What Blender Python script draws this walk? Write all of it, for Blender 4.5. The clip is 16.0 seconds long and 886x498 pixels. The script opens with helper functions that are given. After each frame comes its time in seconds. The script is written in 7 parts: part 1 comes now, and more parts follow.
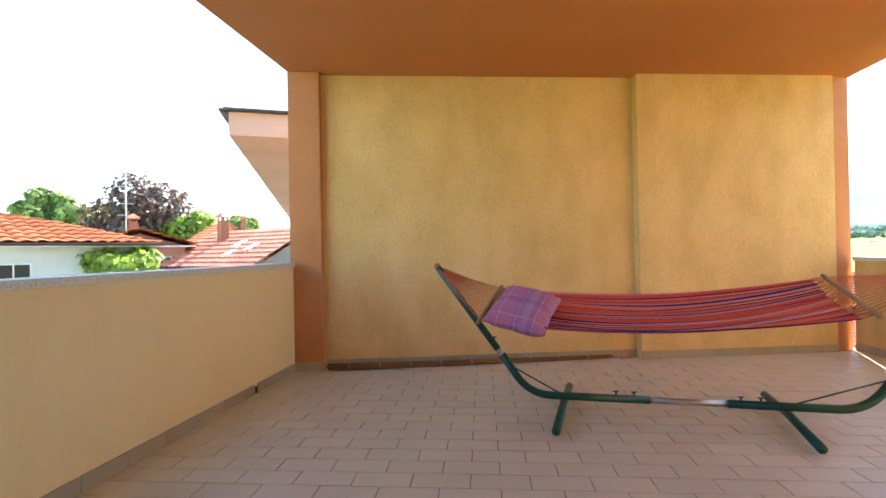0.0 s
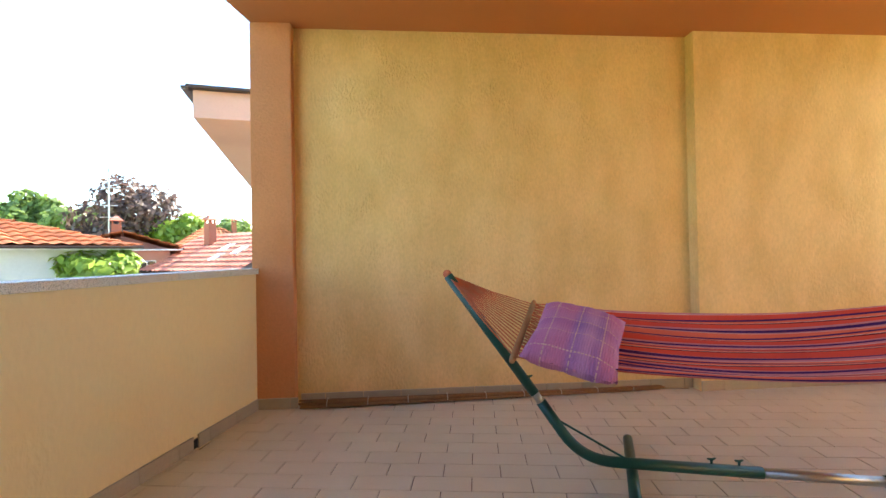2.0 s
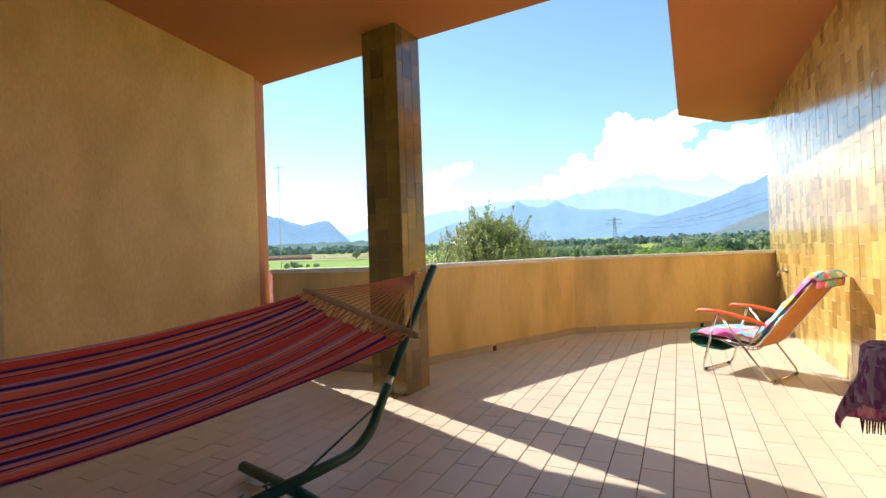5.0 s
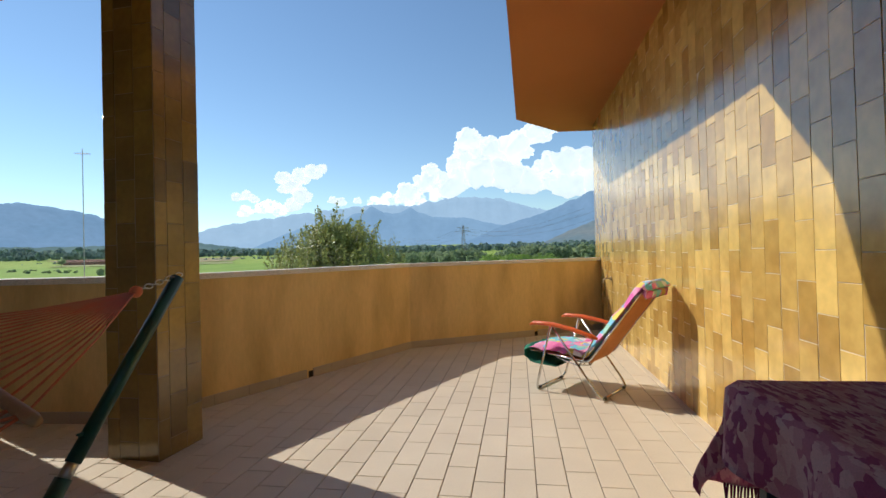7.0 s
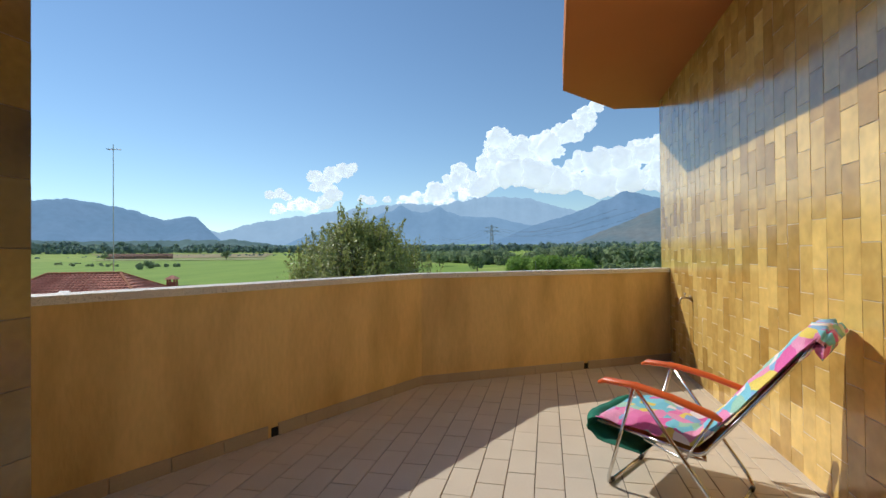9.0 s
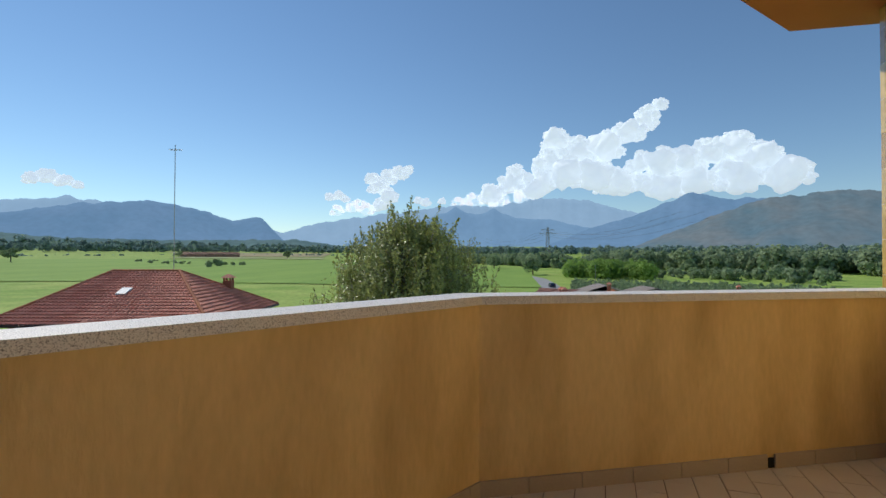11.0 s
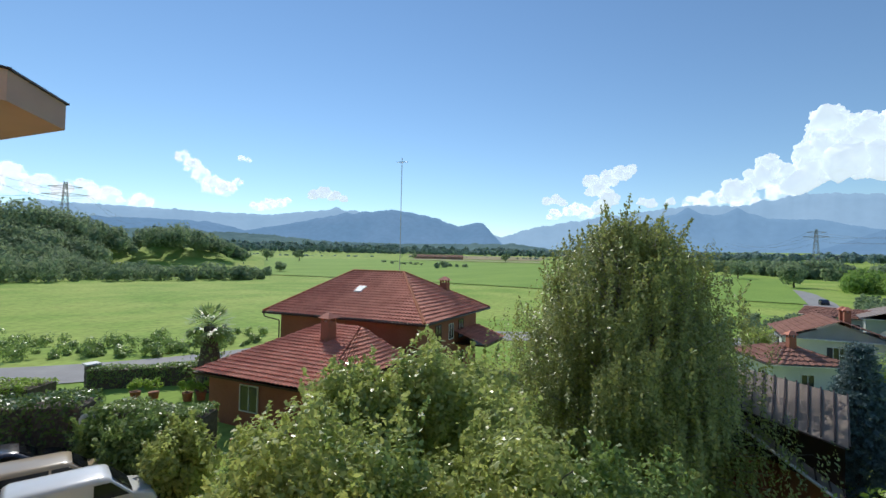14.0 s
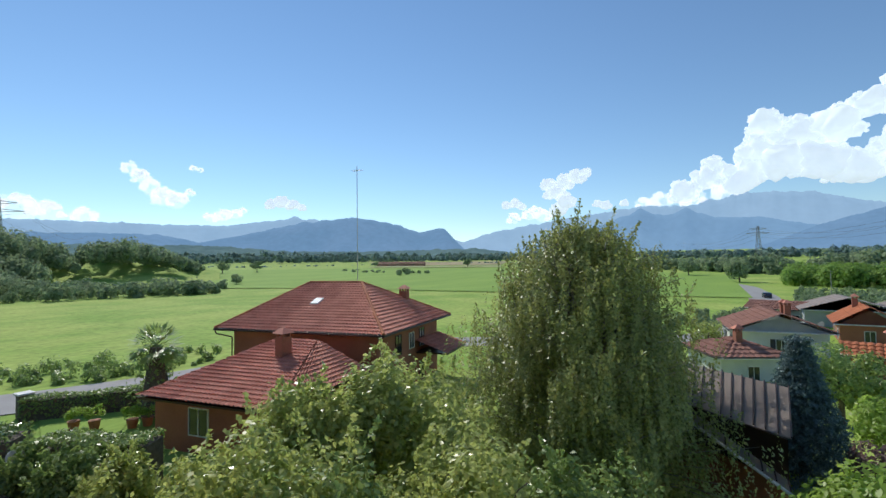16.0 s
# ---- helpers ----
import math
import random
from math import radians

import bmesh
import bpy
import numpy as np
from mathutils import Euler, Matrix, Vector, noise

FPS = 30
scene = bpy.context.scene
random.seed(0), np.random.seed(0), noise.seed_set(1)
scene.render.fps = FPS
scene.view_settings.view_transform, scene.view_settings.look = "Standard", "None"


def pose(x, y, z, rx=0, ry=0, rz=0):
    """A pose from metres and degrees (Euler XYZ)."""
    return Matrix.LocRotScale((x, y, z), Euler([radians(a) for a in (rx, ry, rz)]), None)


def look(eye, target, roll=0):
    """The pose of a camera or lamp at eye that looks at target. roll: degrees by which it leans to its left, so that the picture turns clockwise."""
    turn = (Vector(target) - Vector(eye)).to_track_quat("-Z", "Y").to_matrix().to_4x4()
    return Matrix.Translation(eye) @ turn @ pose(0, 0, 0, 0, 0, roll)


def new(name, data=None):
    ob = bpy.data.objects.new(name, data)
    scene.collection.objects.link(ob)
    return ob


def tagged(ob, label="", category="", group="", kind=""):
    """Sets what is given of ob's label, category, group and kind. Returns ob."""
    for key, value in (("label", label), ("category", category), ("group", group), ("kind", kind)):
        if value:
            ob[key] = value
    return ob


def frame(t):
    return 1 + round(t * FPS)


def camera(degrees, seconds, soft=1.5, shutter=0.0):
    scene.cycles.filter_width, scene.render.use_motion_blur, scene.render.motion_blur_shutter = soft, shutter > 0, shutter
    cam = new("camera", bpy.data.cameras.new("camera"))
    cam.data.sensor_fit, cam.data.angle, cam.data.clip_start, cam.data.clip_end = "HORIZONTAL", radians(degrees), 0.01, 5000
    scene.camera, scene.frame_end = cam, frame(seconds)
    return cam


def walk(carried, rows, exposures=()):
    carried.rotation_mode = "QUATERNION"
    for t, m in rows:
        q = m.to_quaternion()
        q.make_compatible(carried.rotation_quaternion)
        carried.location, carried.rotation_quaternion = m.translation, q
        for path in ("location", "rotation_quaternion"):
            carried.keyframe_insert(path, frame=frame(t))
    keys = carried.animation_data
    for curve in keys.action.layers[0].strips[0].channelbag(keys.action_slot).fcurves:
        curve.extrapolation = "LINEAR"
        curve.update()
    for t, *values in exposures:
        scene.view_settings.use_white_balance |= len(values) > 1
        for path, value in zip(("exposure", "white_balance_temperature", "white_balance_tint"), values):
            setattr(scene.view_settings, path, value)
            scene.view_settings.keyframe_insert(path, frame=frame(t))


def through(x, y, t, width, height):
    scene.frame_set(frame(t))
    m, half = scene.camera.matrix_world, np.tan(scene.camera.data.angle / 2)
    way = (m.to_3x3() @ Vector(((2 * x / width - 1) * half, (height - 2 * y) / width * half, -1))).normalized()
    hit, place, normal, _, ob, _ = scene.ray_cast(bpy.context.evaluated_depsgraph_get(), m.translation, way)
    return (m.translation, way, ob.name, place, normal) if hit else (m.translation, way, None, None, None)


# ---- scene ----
cam = camera(85.9, 16.0)
PATH = [
    (0, (-0.517, 0.17, 1.181), (-0.37, 2.165, 1.189), -1.1),
    (0.5, (-0.512, 0.48, 1.171), (-0.368, 2.475, 1.183), -1.1),
    (1, (-0.514, 0.769, 1.187), (-0.379, 2.764, 1.203), -1.1),
    (1.5, (-0.495, 1.041, 1.174), (-0.36, 3.036, 1.191), -1.0),
    (2, (-0.537, 1.253, 1.168), (-0.366, 3.245, 1.194), -1.0),
    (2.5, (-0.593, 1.471, 1.18), (-0.326, 3.453, 1.21), -1.1),
    (3, (-0.496, 1.656, 1.167), (0.004, 3.592, 1.194), -1.3),
    (3.5, (-0.29, 1.784, 1.174), (0.59, 3.579, 1.192), -1.6),
    (4, (-0.108, 1.833, 1.165), (1.221, 3.328, 1.184), -1.9),
    (4.5, (0.028, 1.816, 1.153), (1.718, 2.885, 1.173), -2.0),
    (5, (0.071, 1.794, 1.132), (1.98, 2.391, 1.153), -2.0),
    (5.2, (0.1, 1.765, 1.145), (2.049, 2.211, 1.158), -1.9),
    (7.3, (1.116, 1.6, 1.124), (3.116, 1.596, 1.149), -1.5),
    (7.5, (1.237, 1.581, 1.126), (3.237, 1.582, 1.149), -1.5),
    (8, (1.609, 1.56, 1.159), (3.609, 1.578, 1.183), -1.1),
    (8.5, (1.957, 1.565, 1.183), (3.957, 1.62, 1.203), -0.8),
    (9, (2.327, 1.576, 1.205), (4.324, 1.692, 1.229), -0.6),
    (9.5, (2.712, 1.587, 1.231), (4.704, 1.768, 1.255), -0.3),
    (9.7, (2.872, 1.597, 1.23), (4.861, 1.804, 1.255), -0.2),
    (11.8, (5.102, 1.953, 1.233), (7.048, 2.416, 1.267), 0.2),
    (12, (5.255, 1.98, 1.233), (7.19, 2.486, 1.267), 0.2),
    (12.5, (5.598, 2.034, 1.252), (7.492, 2.676, 1.287), 0.4),
    (13, (5.928, 2.11, 1.259), (7.754, 2.924, 1.295), 0.7),
    (13.5, (6.118, 2.191, 1.295), (7.85, 3.19, 1.331), 1.1),
    (14, (6.250, 2.100, 1.330), (7.878, 3.261, 1.369), 1.2),
    (14.5, (6.330, 2.040, 1.370), (7.879, 3.305, 1.412), 1.2),
    (15, (6.400, 2.020, 1.420), (7.927, 3.311, 1.469), 0.8),
    (15.5, (6.510, 2.000, 1.450), (8.087, 3.229, 1.508), 0.1),
    (16, (6.650, 1.940, 1.480), (8.364, 2.968, 1.545), -0.7),
]
EXPOSURES = [(0, 2.2, 7000, 10), (3.0, 2.35, 7000, 10), (4.0, 2.1, 6900, 10), (4.6, 1.5, 6800, 10), (5.2, 0.5, 6600, 10), (7.3, -0.12, 6500, 10), (9.5, -0.38, 6300, 10), (12, -0.55, 6200, 10), (13, -0.5, 6200, 10), (14, -0.32, 6200, 10), (16, -0.32, 6200, 10)]
walk(cam, [(t, look(eye, target, roll)) for t, eye, target, roll in PATH], EXPOSURES)

# ---- light and exposure ----
SUN_HEADING, SUN_ELEVATION = 31.0, 40.6
world = bpy.data.worlds.new("sky")
scene.world = world
world.use_nodes = True
wn = world.node_tree.nodes
sky = wn.new("ShaderNodeTexSky")
sky.sky_type = "NISHITA"
sky.sun_disc = False
sky.sun_elevation = radians(SUN_ELEVATION)
sky.sun_rotation = radians(SUN_HEADING)
sky.air_density, sky.dust_density, sky.ozone_density = 1.0, 0.0, 3.6
wn["Background"].inputs["Strength"].default_value = 0.15
tint = wn.new("ShaderNodeMix")
tint.data_type, tint.blend_type = "RGBA", "MULTIPLY"
tint.inputs["Factor"].default_value = 1.0
tint.inputs["B"].default_value = (0.95, 1.0, 0.97, 1)
world.node_tree.links.new(sky.outputs["Color"], tint.inputs["A"])
world.node_tree.links.new(tint.outputs["Result"], wn["Background"].inputs["Color"])
SH, SE = radians(SUN_HEADING), radians(SUN_ELEVATION)
TO_SUN = Vector((math.sin(SH) * math.cos(SE), math.cos(SH) * math.cos(SE), math.sin(SE)))
sun_data = bpy.data.lights.new("sun", "SUN")
sun_data.energy, sun_data.angle, sun_data.color = 4.3, radians(0.53), (1.0, 0.93, 0.82)
sun = new("sun", sun_data)
sun.matrix_world = look(TO_SUN * 50, (0, 0, 0))


# ---- materials ----
def material(name, base, second=None, rough=0.7, metal=0.0, scale=2.0, fine=60.0, grain=0.25, bump=0.15, spec=0.5,
             stretch=(1, 1, 1), per_piece=0.0, emit=0.0, coat=0.0, dark=1.0, patchy=False, spread=(0.33, 0.67)):
    """A surface with large stains, fine grain and relief, at world size."""
    m = bpy.data.materials.new(name)
    m.use_nodes = True
    n, l = m.node_tree.nodes, m.node_tree.links
    b = n["Principled BSDF"]
    b.inputs["Roughness"].default_value = rough
    b.inputs["Metallic"].default_value = metal
    b.inputs["Specular IOR Level"].default_value = spec
    b.inputs["Coat Weight"].default_value = coat
    b.inputs["Coat Roughness"].default_value = 0.12
    geo = n.new("ShaderNodeNewGeometry")
    mp = n.new("ShaderNodeMapping")
    mp.inputs["Scale"].default_value = stretch
    l.new(geo.outputs["Position"], mp.inputs["Vector"])
    big = n.new("ShaderNodeTexNoise")
    big.inputs["Scale"].default_value, big.inputs["Detail"].default_value = scale, 5
    small = n.new("ShaderNodeTexNoise")
    small.inputs["Scale"].default_value, small.inputs["Detail"].default_value = fine, 4
    l.new(mp.outputs["Vector"], big.inputs["Vector"])
    l.new(mp.outputs["Vector"], small.inputs["Vector"])
    second = second or tuple(c * 0.78 for c in base)
    mix = n.new("ShaderNodeMix")
    mix.data_type = "RGBA"
    mix.inputs["A"].default_value, mix.inputs["B"].default_value = (*base, 1), (*second, 1)
    ramp = n.new("ShaderNodeMapRange")
    ramp.inputs["From Min"].default_value, ramp.inputs["From Max"].default_value = spread
    l.new(big.outputs["Fac"], ramp.inputs["Value"])
    fac = ramp.outputs["Result"]
    if per_piece:
        info = n.new("ShaderNodeObjectInfo")
        island = n.new("ShaderNodeMath")
        island.operation = "ADD"
        l.new(info.outputs["Random"], island.inputs[0])
        l.new(geo.outputs["Random Per Island"], island.inputs[1])
        wrap = n.new("ShaderNodeMath")
        wrap.operation = "FRACT"
        l.new(island.outputs[0], wrap.inputs[0])
        blend = n.new("ShaderNodeMix")
        blend.inputs["Factor"].default_value = per_piece
        l.new(fac, blend.inputs["A"])
        l.new(wrap.outputs[0], blend.inputs["B"])
        fac = blend.outputs["Result"]
    l.new(fac, mix.inputs["Factor"])
    hsv = n.new("ShaderNodeHueSaturation")
    val = n.new("ShaderNodeMapRange")
    val.inputs["To Min"].default_value, val.inputs["To Max"].default_value = 1 - grain, 1 + grain
    l.new(small.outputs["Fac"], val.inputs["Value"])
    l.new(val.outputs["Result"], hsv.inputs["Value"])
    l.new(mix.outputs["Result"], hsv.inputs["Color"])
    l.new(hsv.outputs["Color"], b.inputs["Base Color"])
    if bump:
        bp = n.new("ShaderNodeBump")
        bp.inputs["Strength"].default_value, bp.inputs["Distance"].default_value = bump, 0.02
        l.new(small.outputs["Fac"], bp.inputs["Height"])
        l.new(bp.outputs["Normal"], b.inputs["Normal"])
        if patchy:
            spots = n.new("ShaderNodeTexNoise")
            spots.inputs["Scale"].default_value, spots.inputs["Detail"].default_value = 3.5, 3
            l.new(geo.outputs["Position"], spots.inputs["Vector"])
            part_of = n.new("ShaderNodeMapRange")
            part_of.inputs["From Min"].default_value, part_of.inputs["From Max"].default_value = 0.46, 0.66
            part_of.inputs["To Min"].default_value, part_of.inputs["To Max"].default_value = bump * 0.12, bump
            l.new(spots.outputs["Fac"], part_of.inputs["Value"])
            l.new(part_of.outputs["Result"], bp.inputs["Strength"])
    # emit: the surface glows in its own colour, for hazy hills and clouds
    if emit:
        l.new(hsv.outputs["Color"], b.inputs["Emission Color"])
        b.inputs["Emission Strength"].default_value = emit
    # dark: dims the base so that the glow carries the colour
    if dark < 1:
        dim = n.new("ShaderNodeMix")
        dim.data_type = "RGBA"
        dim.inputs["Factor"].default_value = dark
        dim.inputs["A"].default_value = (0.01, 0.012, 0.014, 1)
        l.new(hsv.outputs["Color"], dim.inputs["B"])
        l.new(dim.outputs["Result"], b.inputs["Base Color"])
    return m


M_YELLOW = material("yellow_plaster", (0.82, 0.56, 0.265), (0.72, 0.475, 0.205), 0.85, scale=3.4, fine=64, grain=0.16, bump=0.85, stretch=(1, 1, 0.5), spec=0.2, patchy=True, spread=(0.38, 0.68))
M_PALE = material("pale_yellow_plaster", (0.90, 0.72, 0.42), (0.85, 0.65, 0.35), 0.85, scale=1.2, fine=50, grain=0.05, bump=0.35, stretch=(1, 1, 0.5), spec=0.2, patchy=True)
M_PARAPET = material("parapet_plaster", (0.74, 0.525, 0.235), (0.38, 0.24, 0.09), 0.85, scale=3.0, fine=45, grain=0.12, bump=0.4, stretch=(1, 1, 0.3), spec=0.2, patchy=True, spread=(0.45, 0.95))
M_SALMON = material("salmon_plaster", (0.62, 0.27, 0.13), (0.54, 0.22, 0.10), 0.85, scale=1.5, fine=60, grain=0.12, bump=0.35, spec=0.2)
M_ROOFSALMON = material("faded_salmon_plaster", (0.60, 0.39, 0.33), (0.54, 0.34, 0.28), 0.85, scale=0.8, fine=60, grain=0.07, bump=0.1, spec=0.2)
M_SOFFIT = material("orange_soffit_paint", (0.55, 0.21, 0.075), (0.50, 0.185, 0.065), 0.8, scale=0.7, fine=90, grain=0.05, bump=0.08, spec=0.2)
M_GRANITE = material("speckled_granite", (0.80, 0.77, 0.72), (0.20, 0.19, 0.18), 0.6, scale=230, fine=400, grain=0.3, bump=0.1, spread=(0.49, 0.69))
M_FLOORTILE = material("beige_floor_tile", (0.70, 0.62, 0.50), (0.61, 0.535, 0.43), 0.42, scale=2.5, fine=120, grain=0.08, bump=0.05, per_piece=0.45, spec=0.45)
M_GROUT = material("grey_grout", (0.25, 0.185, 0.14), None, 0.9, scale=3, fine=90, bump=0.2)
M_WALLGROUT = material("pale_grout", (0.80, 0.72, 0.56), None, 0.9, scale=3, fine=90, bump=0.2)
M_WALLTILE = material("ochre_glazed_tile", (0.90, 0.64, 0.21), (0.41, 0.235, 0.055), 0.17, scale=9, fine=14, grain=0.3, bump=0.03, per_piece=0.8, spec=0.6, coat=0.6)
M_COLTILE = material("brown_glazed_tile", (0.33, 0.215, 0.06), (0.07, 0.046, 0.022), 0.2, scale=1.6, fine=26, grain=0.22, bump=0.06, per_piece=0.5, spec=0.6, coat=0.3)
M_SKIRT = material("skirting_tile", (0.46, 0.37, 0.27), (0.39, 0.31, 0.225), 0.45, scale=3, fine=90, grain=0.1, bump=0.05, per_piece=0.3)
M_CONCRETE = material("grey_concrete", (0.36, 0.34, 0.32), None, 0.9, scale=2, fine=40)
M_DARKMETAL = material("brown_sheet_metal", (0.075, 0.045, 0.035), (0.06, 0.035, 0.03), 0.4, metal=0.6, scale=3, fine=50, grain=0.1, bump=0.03)
M_GRASS = material("meadow_grass", (0.38, 0.46, 0.11), (0.23, 0.36, 0.065), 0.9, scale=0.07, fine=1.1, grain=0.5, bump=0.6, spec=0.1)
M_FIELD = material("bright_field", (0.28, 0.41, 0.085), (0.225, 0.35, 0.07), 0.9, scale=0.02, fine=0.7, grain=0.22, bump=0.4, spec=0.1, stretch=(1, 3, 1))
M_BROWNFIELD = material("ploughed_field", (0.42, 0.33, 0.20), (0.32, 0.32, 0.15), 0.95, scale=0.01, fine=0.3, grain=0.2, spec=0.1)
M_PALEFIELD = material("mown_field", (0.44, 0.46, 0.22), (0.36, 0.40, 0.17), 0.95, scale=0.01, fine=0.3, grain=0.2, spec=0.1)
M_ASPHALT = material("asphalt", (0.35, 0.34, 0.325), (0.29, 0.28, 0.27), 0.9, scale=0.5, fine=30, grain=0.2, bump=0.1)
# distance haze is painted: bluish colours that glow over a dimmed base
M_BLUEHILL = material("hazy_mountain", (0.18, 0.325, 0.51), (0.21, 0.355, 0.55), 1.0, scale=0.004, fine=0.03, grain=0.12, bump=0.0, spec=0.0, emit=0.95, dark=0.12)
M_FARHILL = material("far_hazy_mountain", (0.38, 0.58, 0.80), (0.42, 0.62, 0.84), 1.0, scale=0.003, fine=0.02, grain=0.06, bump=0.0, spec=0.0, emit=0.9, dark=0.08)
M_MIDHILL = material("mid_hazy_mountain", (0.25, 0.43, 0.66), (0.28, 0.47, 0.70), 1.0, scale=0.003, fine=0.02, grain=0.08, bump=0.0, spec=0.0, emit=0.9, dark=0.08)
M_BROWNHILL = material("scrubby_hill_in_haze", (0.145, 0.24, 0.30), (0.22, 0.265, 0.29), 1.0, scale=0.006, fine=0.04, grain=0.25, bump=0.0, spec=0.0, emit=0.85, dark=0.2)
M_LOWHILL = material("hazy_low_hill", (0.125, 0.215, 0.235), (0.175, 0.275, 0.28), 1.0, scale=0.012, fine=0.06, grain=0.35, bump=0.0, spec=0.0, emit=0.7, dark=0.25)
# clouds glow in their own colour, which keeps them white against the sun
M_WISP = material("glowing_thin_cloud", (0.9, 0.9, 0.92), (0.84, 0.86, 0.9), 1.0, scale=0.01, fine=0.05, grain=0.05, bump=0.0, spec=0.0, emit=1.0)
M_CLOUD = material("glowing_white_cloud", (0.81, 0.89, 0.94), (0.75, 0.84, 0.91), 1.0, scale=0.012, fine=0.05, grain=0.06, bump=0.0, spec=0.0, emit=0.98, dark=0.5)

wisp = M_WISP.node_tree
thin = wisp.nodes.new("ShaderNodeMixShader")
thin.inputs["Fac"].default_value = 0.16
wisp.links.new(wisp.nodes.new("ShaderNodeBsdfTransparent").outputs["BSDF"], thin.inputs[1])
wisp.links.new(wisp.nodes["Principled BSDF"].outputs["BSDF"], thin.inputs[2])
wisp.links.new(thin.outputs["Shader"], wisp.nodes["Material Output"].inputs["Surface"])


# ---- mesh helpers ----
def link(name, bm, mat, parent=None, label="", smooth=False):
    me = bpy.data.meshes.new(name)
    bmesh.ops.recalc_face_normals(bm, faces=bm.faces)
    bm.to_mesh(me)
    bm.free()
    me.materials.append(mat)
    if smooth:
        me.shade_smooth()
    ob = new(name, me)
    if parent is not None:
        ob.parent = parent
    if label:
        ob["label"] = label
    return ob


def part(name, bm, mat, parent, label="", smooth=False):
    return link(name, bm, mat, parent, label, smooth)


def empty(name, label="", category="", group="", kind="", at=(0, 0, 0)):
    ob = new(name)
    ob.location = at
    return tagged(ob, label, category, group, kind)


def add_prism(bm, pts, z0, z1):
    lo = [bm.verts.new((x, y, z0)) for x, y in pts]
    hi = [bm.verts.new((x, y, z1)) for x, y in pts]
    bm.faces.new(lo[::-1])
    bm.faces.new(hi)
    for i in range(len(pts)):
        j = (i + 1) % len(pts)
        bm.faces.new((lo[i], lo[j], hi[j], hi[i]))
    return bm


def prism(pts, z0, z1, bevel=0.0):
    bm = add_prism(bmesh.new(), pts, z0, z1)
    if bevel:
        bmesh.ops.bevel(bm, geom=bm.edges[:], offset=bevel, segments=2, affect="EDGES")
    return bm


def add_box(bm, m, sx, sy, sz):
    """A box of that size, its centre at the origin of m."""
    r = bmesh.ops.create_cube(bm, size=1.0, matrix=m @ Matrix.Diagonal((sx, sy, sz, 1)))
    return r["verts"]


def box(m, sx, sy, sz, bevel=0.0, segments=2):
    bm = bmesh.new()
    add_box(bm, m, sx, sy, sz)
    if bevel:
        bmesh.ops.bevel(bm, geom=bm.edges[:], offset=bevel, segments=segments, affect="EDGES")
    return bm


def span(x0, x1, y0, y1, z0, z1, bevel=0.0):
    return box(pose((x0 + x1) / 2, (y0 + y1) / 2, (z0 + z1) / 2), x1 - x0, y1 - y0, z1 - z0, bevel)


def add_tube(bm, pts, radius, sides=10, caps=True):
    """A round bar along points; radius one number or one a point."""
    pts = [Vector(p) for p in pts]
    rs = radius if isinstance(radius, (list, tuple)) else [radius] * len(pts)
    rings, side = [], None
    for i, p in enumerate(pts):
        a = pts[max(i - 1, 0)]
        b = pts[min(i + 1, len(pts) - 1)]
        d = (b - a).normalized()
        if side is None:
            side = d.cross(Vector((0, 0, 1)) if abs(d.z) < 0.95 else Vector((1, 0, 0))).normalized()
        side = (side - d * side.dot(d)).normalized()
        up = d.cross(side)
        rings.append([bm.verts.new(p + (side * math.cos(k * math.tau / sides) + up * math.sin(k * math.tau / sides)) * rs[i]) for k in range(sides)])
    for r0, r1 in zip(rings, rings[1:]):
        for k in range(sides):
            bm.faces.new((r0[k], r0[(k + 1) % sides], r1[(k + 1) % sides], r1[k]))
    if caps:
        bm.faces.new(rings[0][::-1])
        bm.faces.new(rings[-1])
    return bm


def tube(pts, radius, sides=10):
    return add_tube(bmesh.new(), pts, radius, sides)


def round_path(pts, r, steps=6):
    """A polyline with its inner corners rounded."""
    pts = [Vector(p) for p in pts]
    out = [pts[0]]
    for a, b, c in zip(pts, pts[1:], pts[2:]):
        u, v = (a - b).normalized(), (c - b).normalized()
        p, q = b + u * r, b + v * r
        for k in range(steps + 1):
            t = k / steps
            out.append(p * (1 - t) ** 2 + b * 2 * t * (1 - t) + q * t * t)
    return out + [pts[-1]]


# ---- the terrace's plan ----
TILT = radians(-9.0)  # the way in which tiles and the tiled wall run
U, V = Vector((math.cos(TILT), math.sin(TILT))), Vector((-math.sin(TILT), math.cos(TILT)))
CORNER = Vector((3.6, 0.02))  # a point on the tiled wall's foot
GROUND = -8.5
CEIL = 3.02
YW = 5.16  # recessed yellow panel


def wall_at(s, off=0.0):
    p = CORNER + U * s + V * off
    return (p.x, p.y)


WALL_END = wall_at(4.62)
WALL_START = wall_at(-2.6)
BEND = (6.74, 2.04)
KINK = (4.29, 3.70)
P0 = (4.38, 5.06)
P3 = wall_at(4.24)
LP_N, LP_S = (-1.66, 5.11), (-3.19, -1.9)


def toward(a, b, d):
    v = (Vector(b) - Vector(a)).normalized()
    return v, Vector((-v.y, v.x))


def strip(a, b, off0, off1, z0, z1, bevel=0.0):
    """A wall between two plan points, from off0 to off1 to the left of its run."""
    v, n = toward(a, b, 1)
    a, b = Vector(a), Vector(b)
    return prism([tuple(a + n * off0), tuple(b + n * off0), tuple(b + n * off1), tuple(a + n * off1)], z0, z1, bevel)


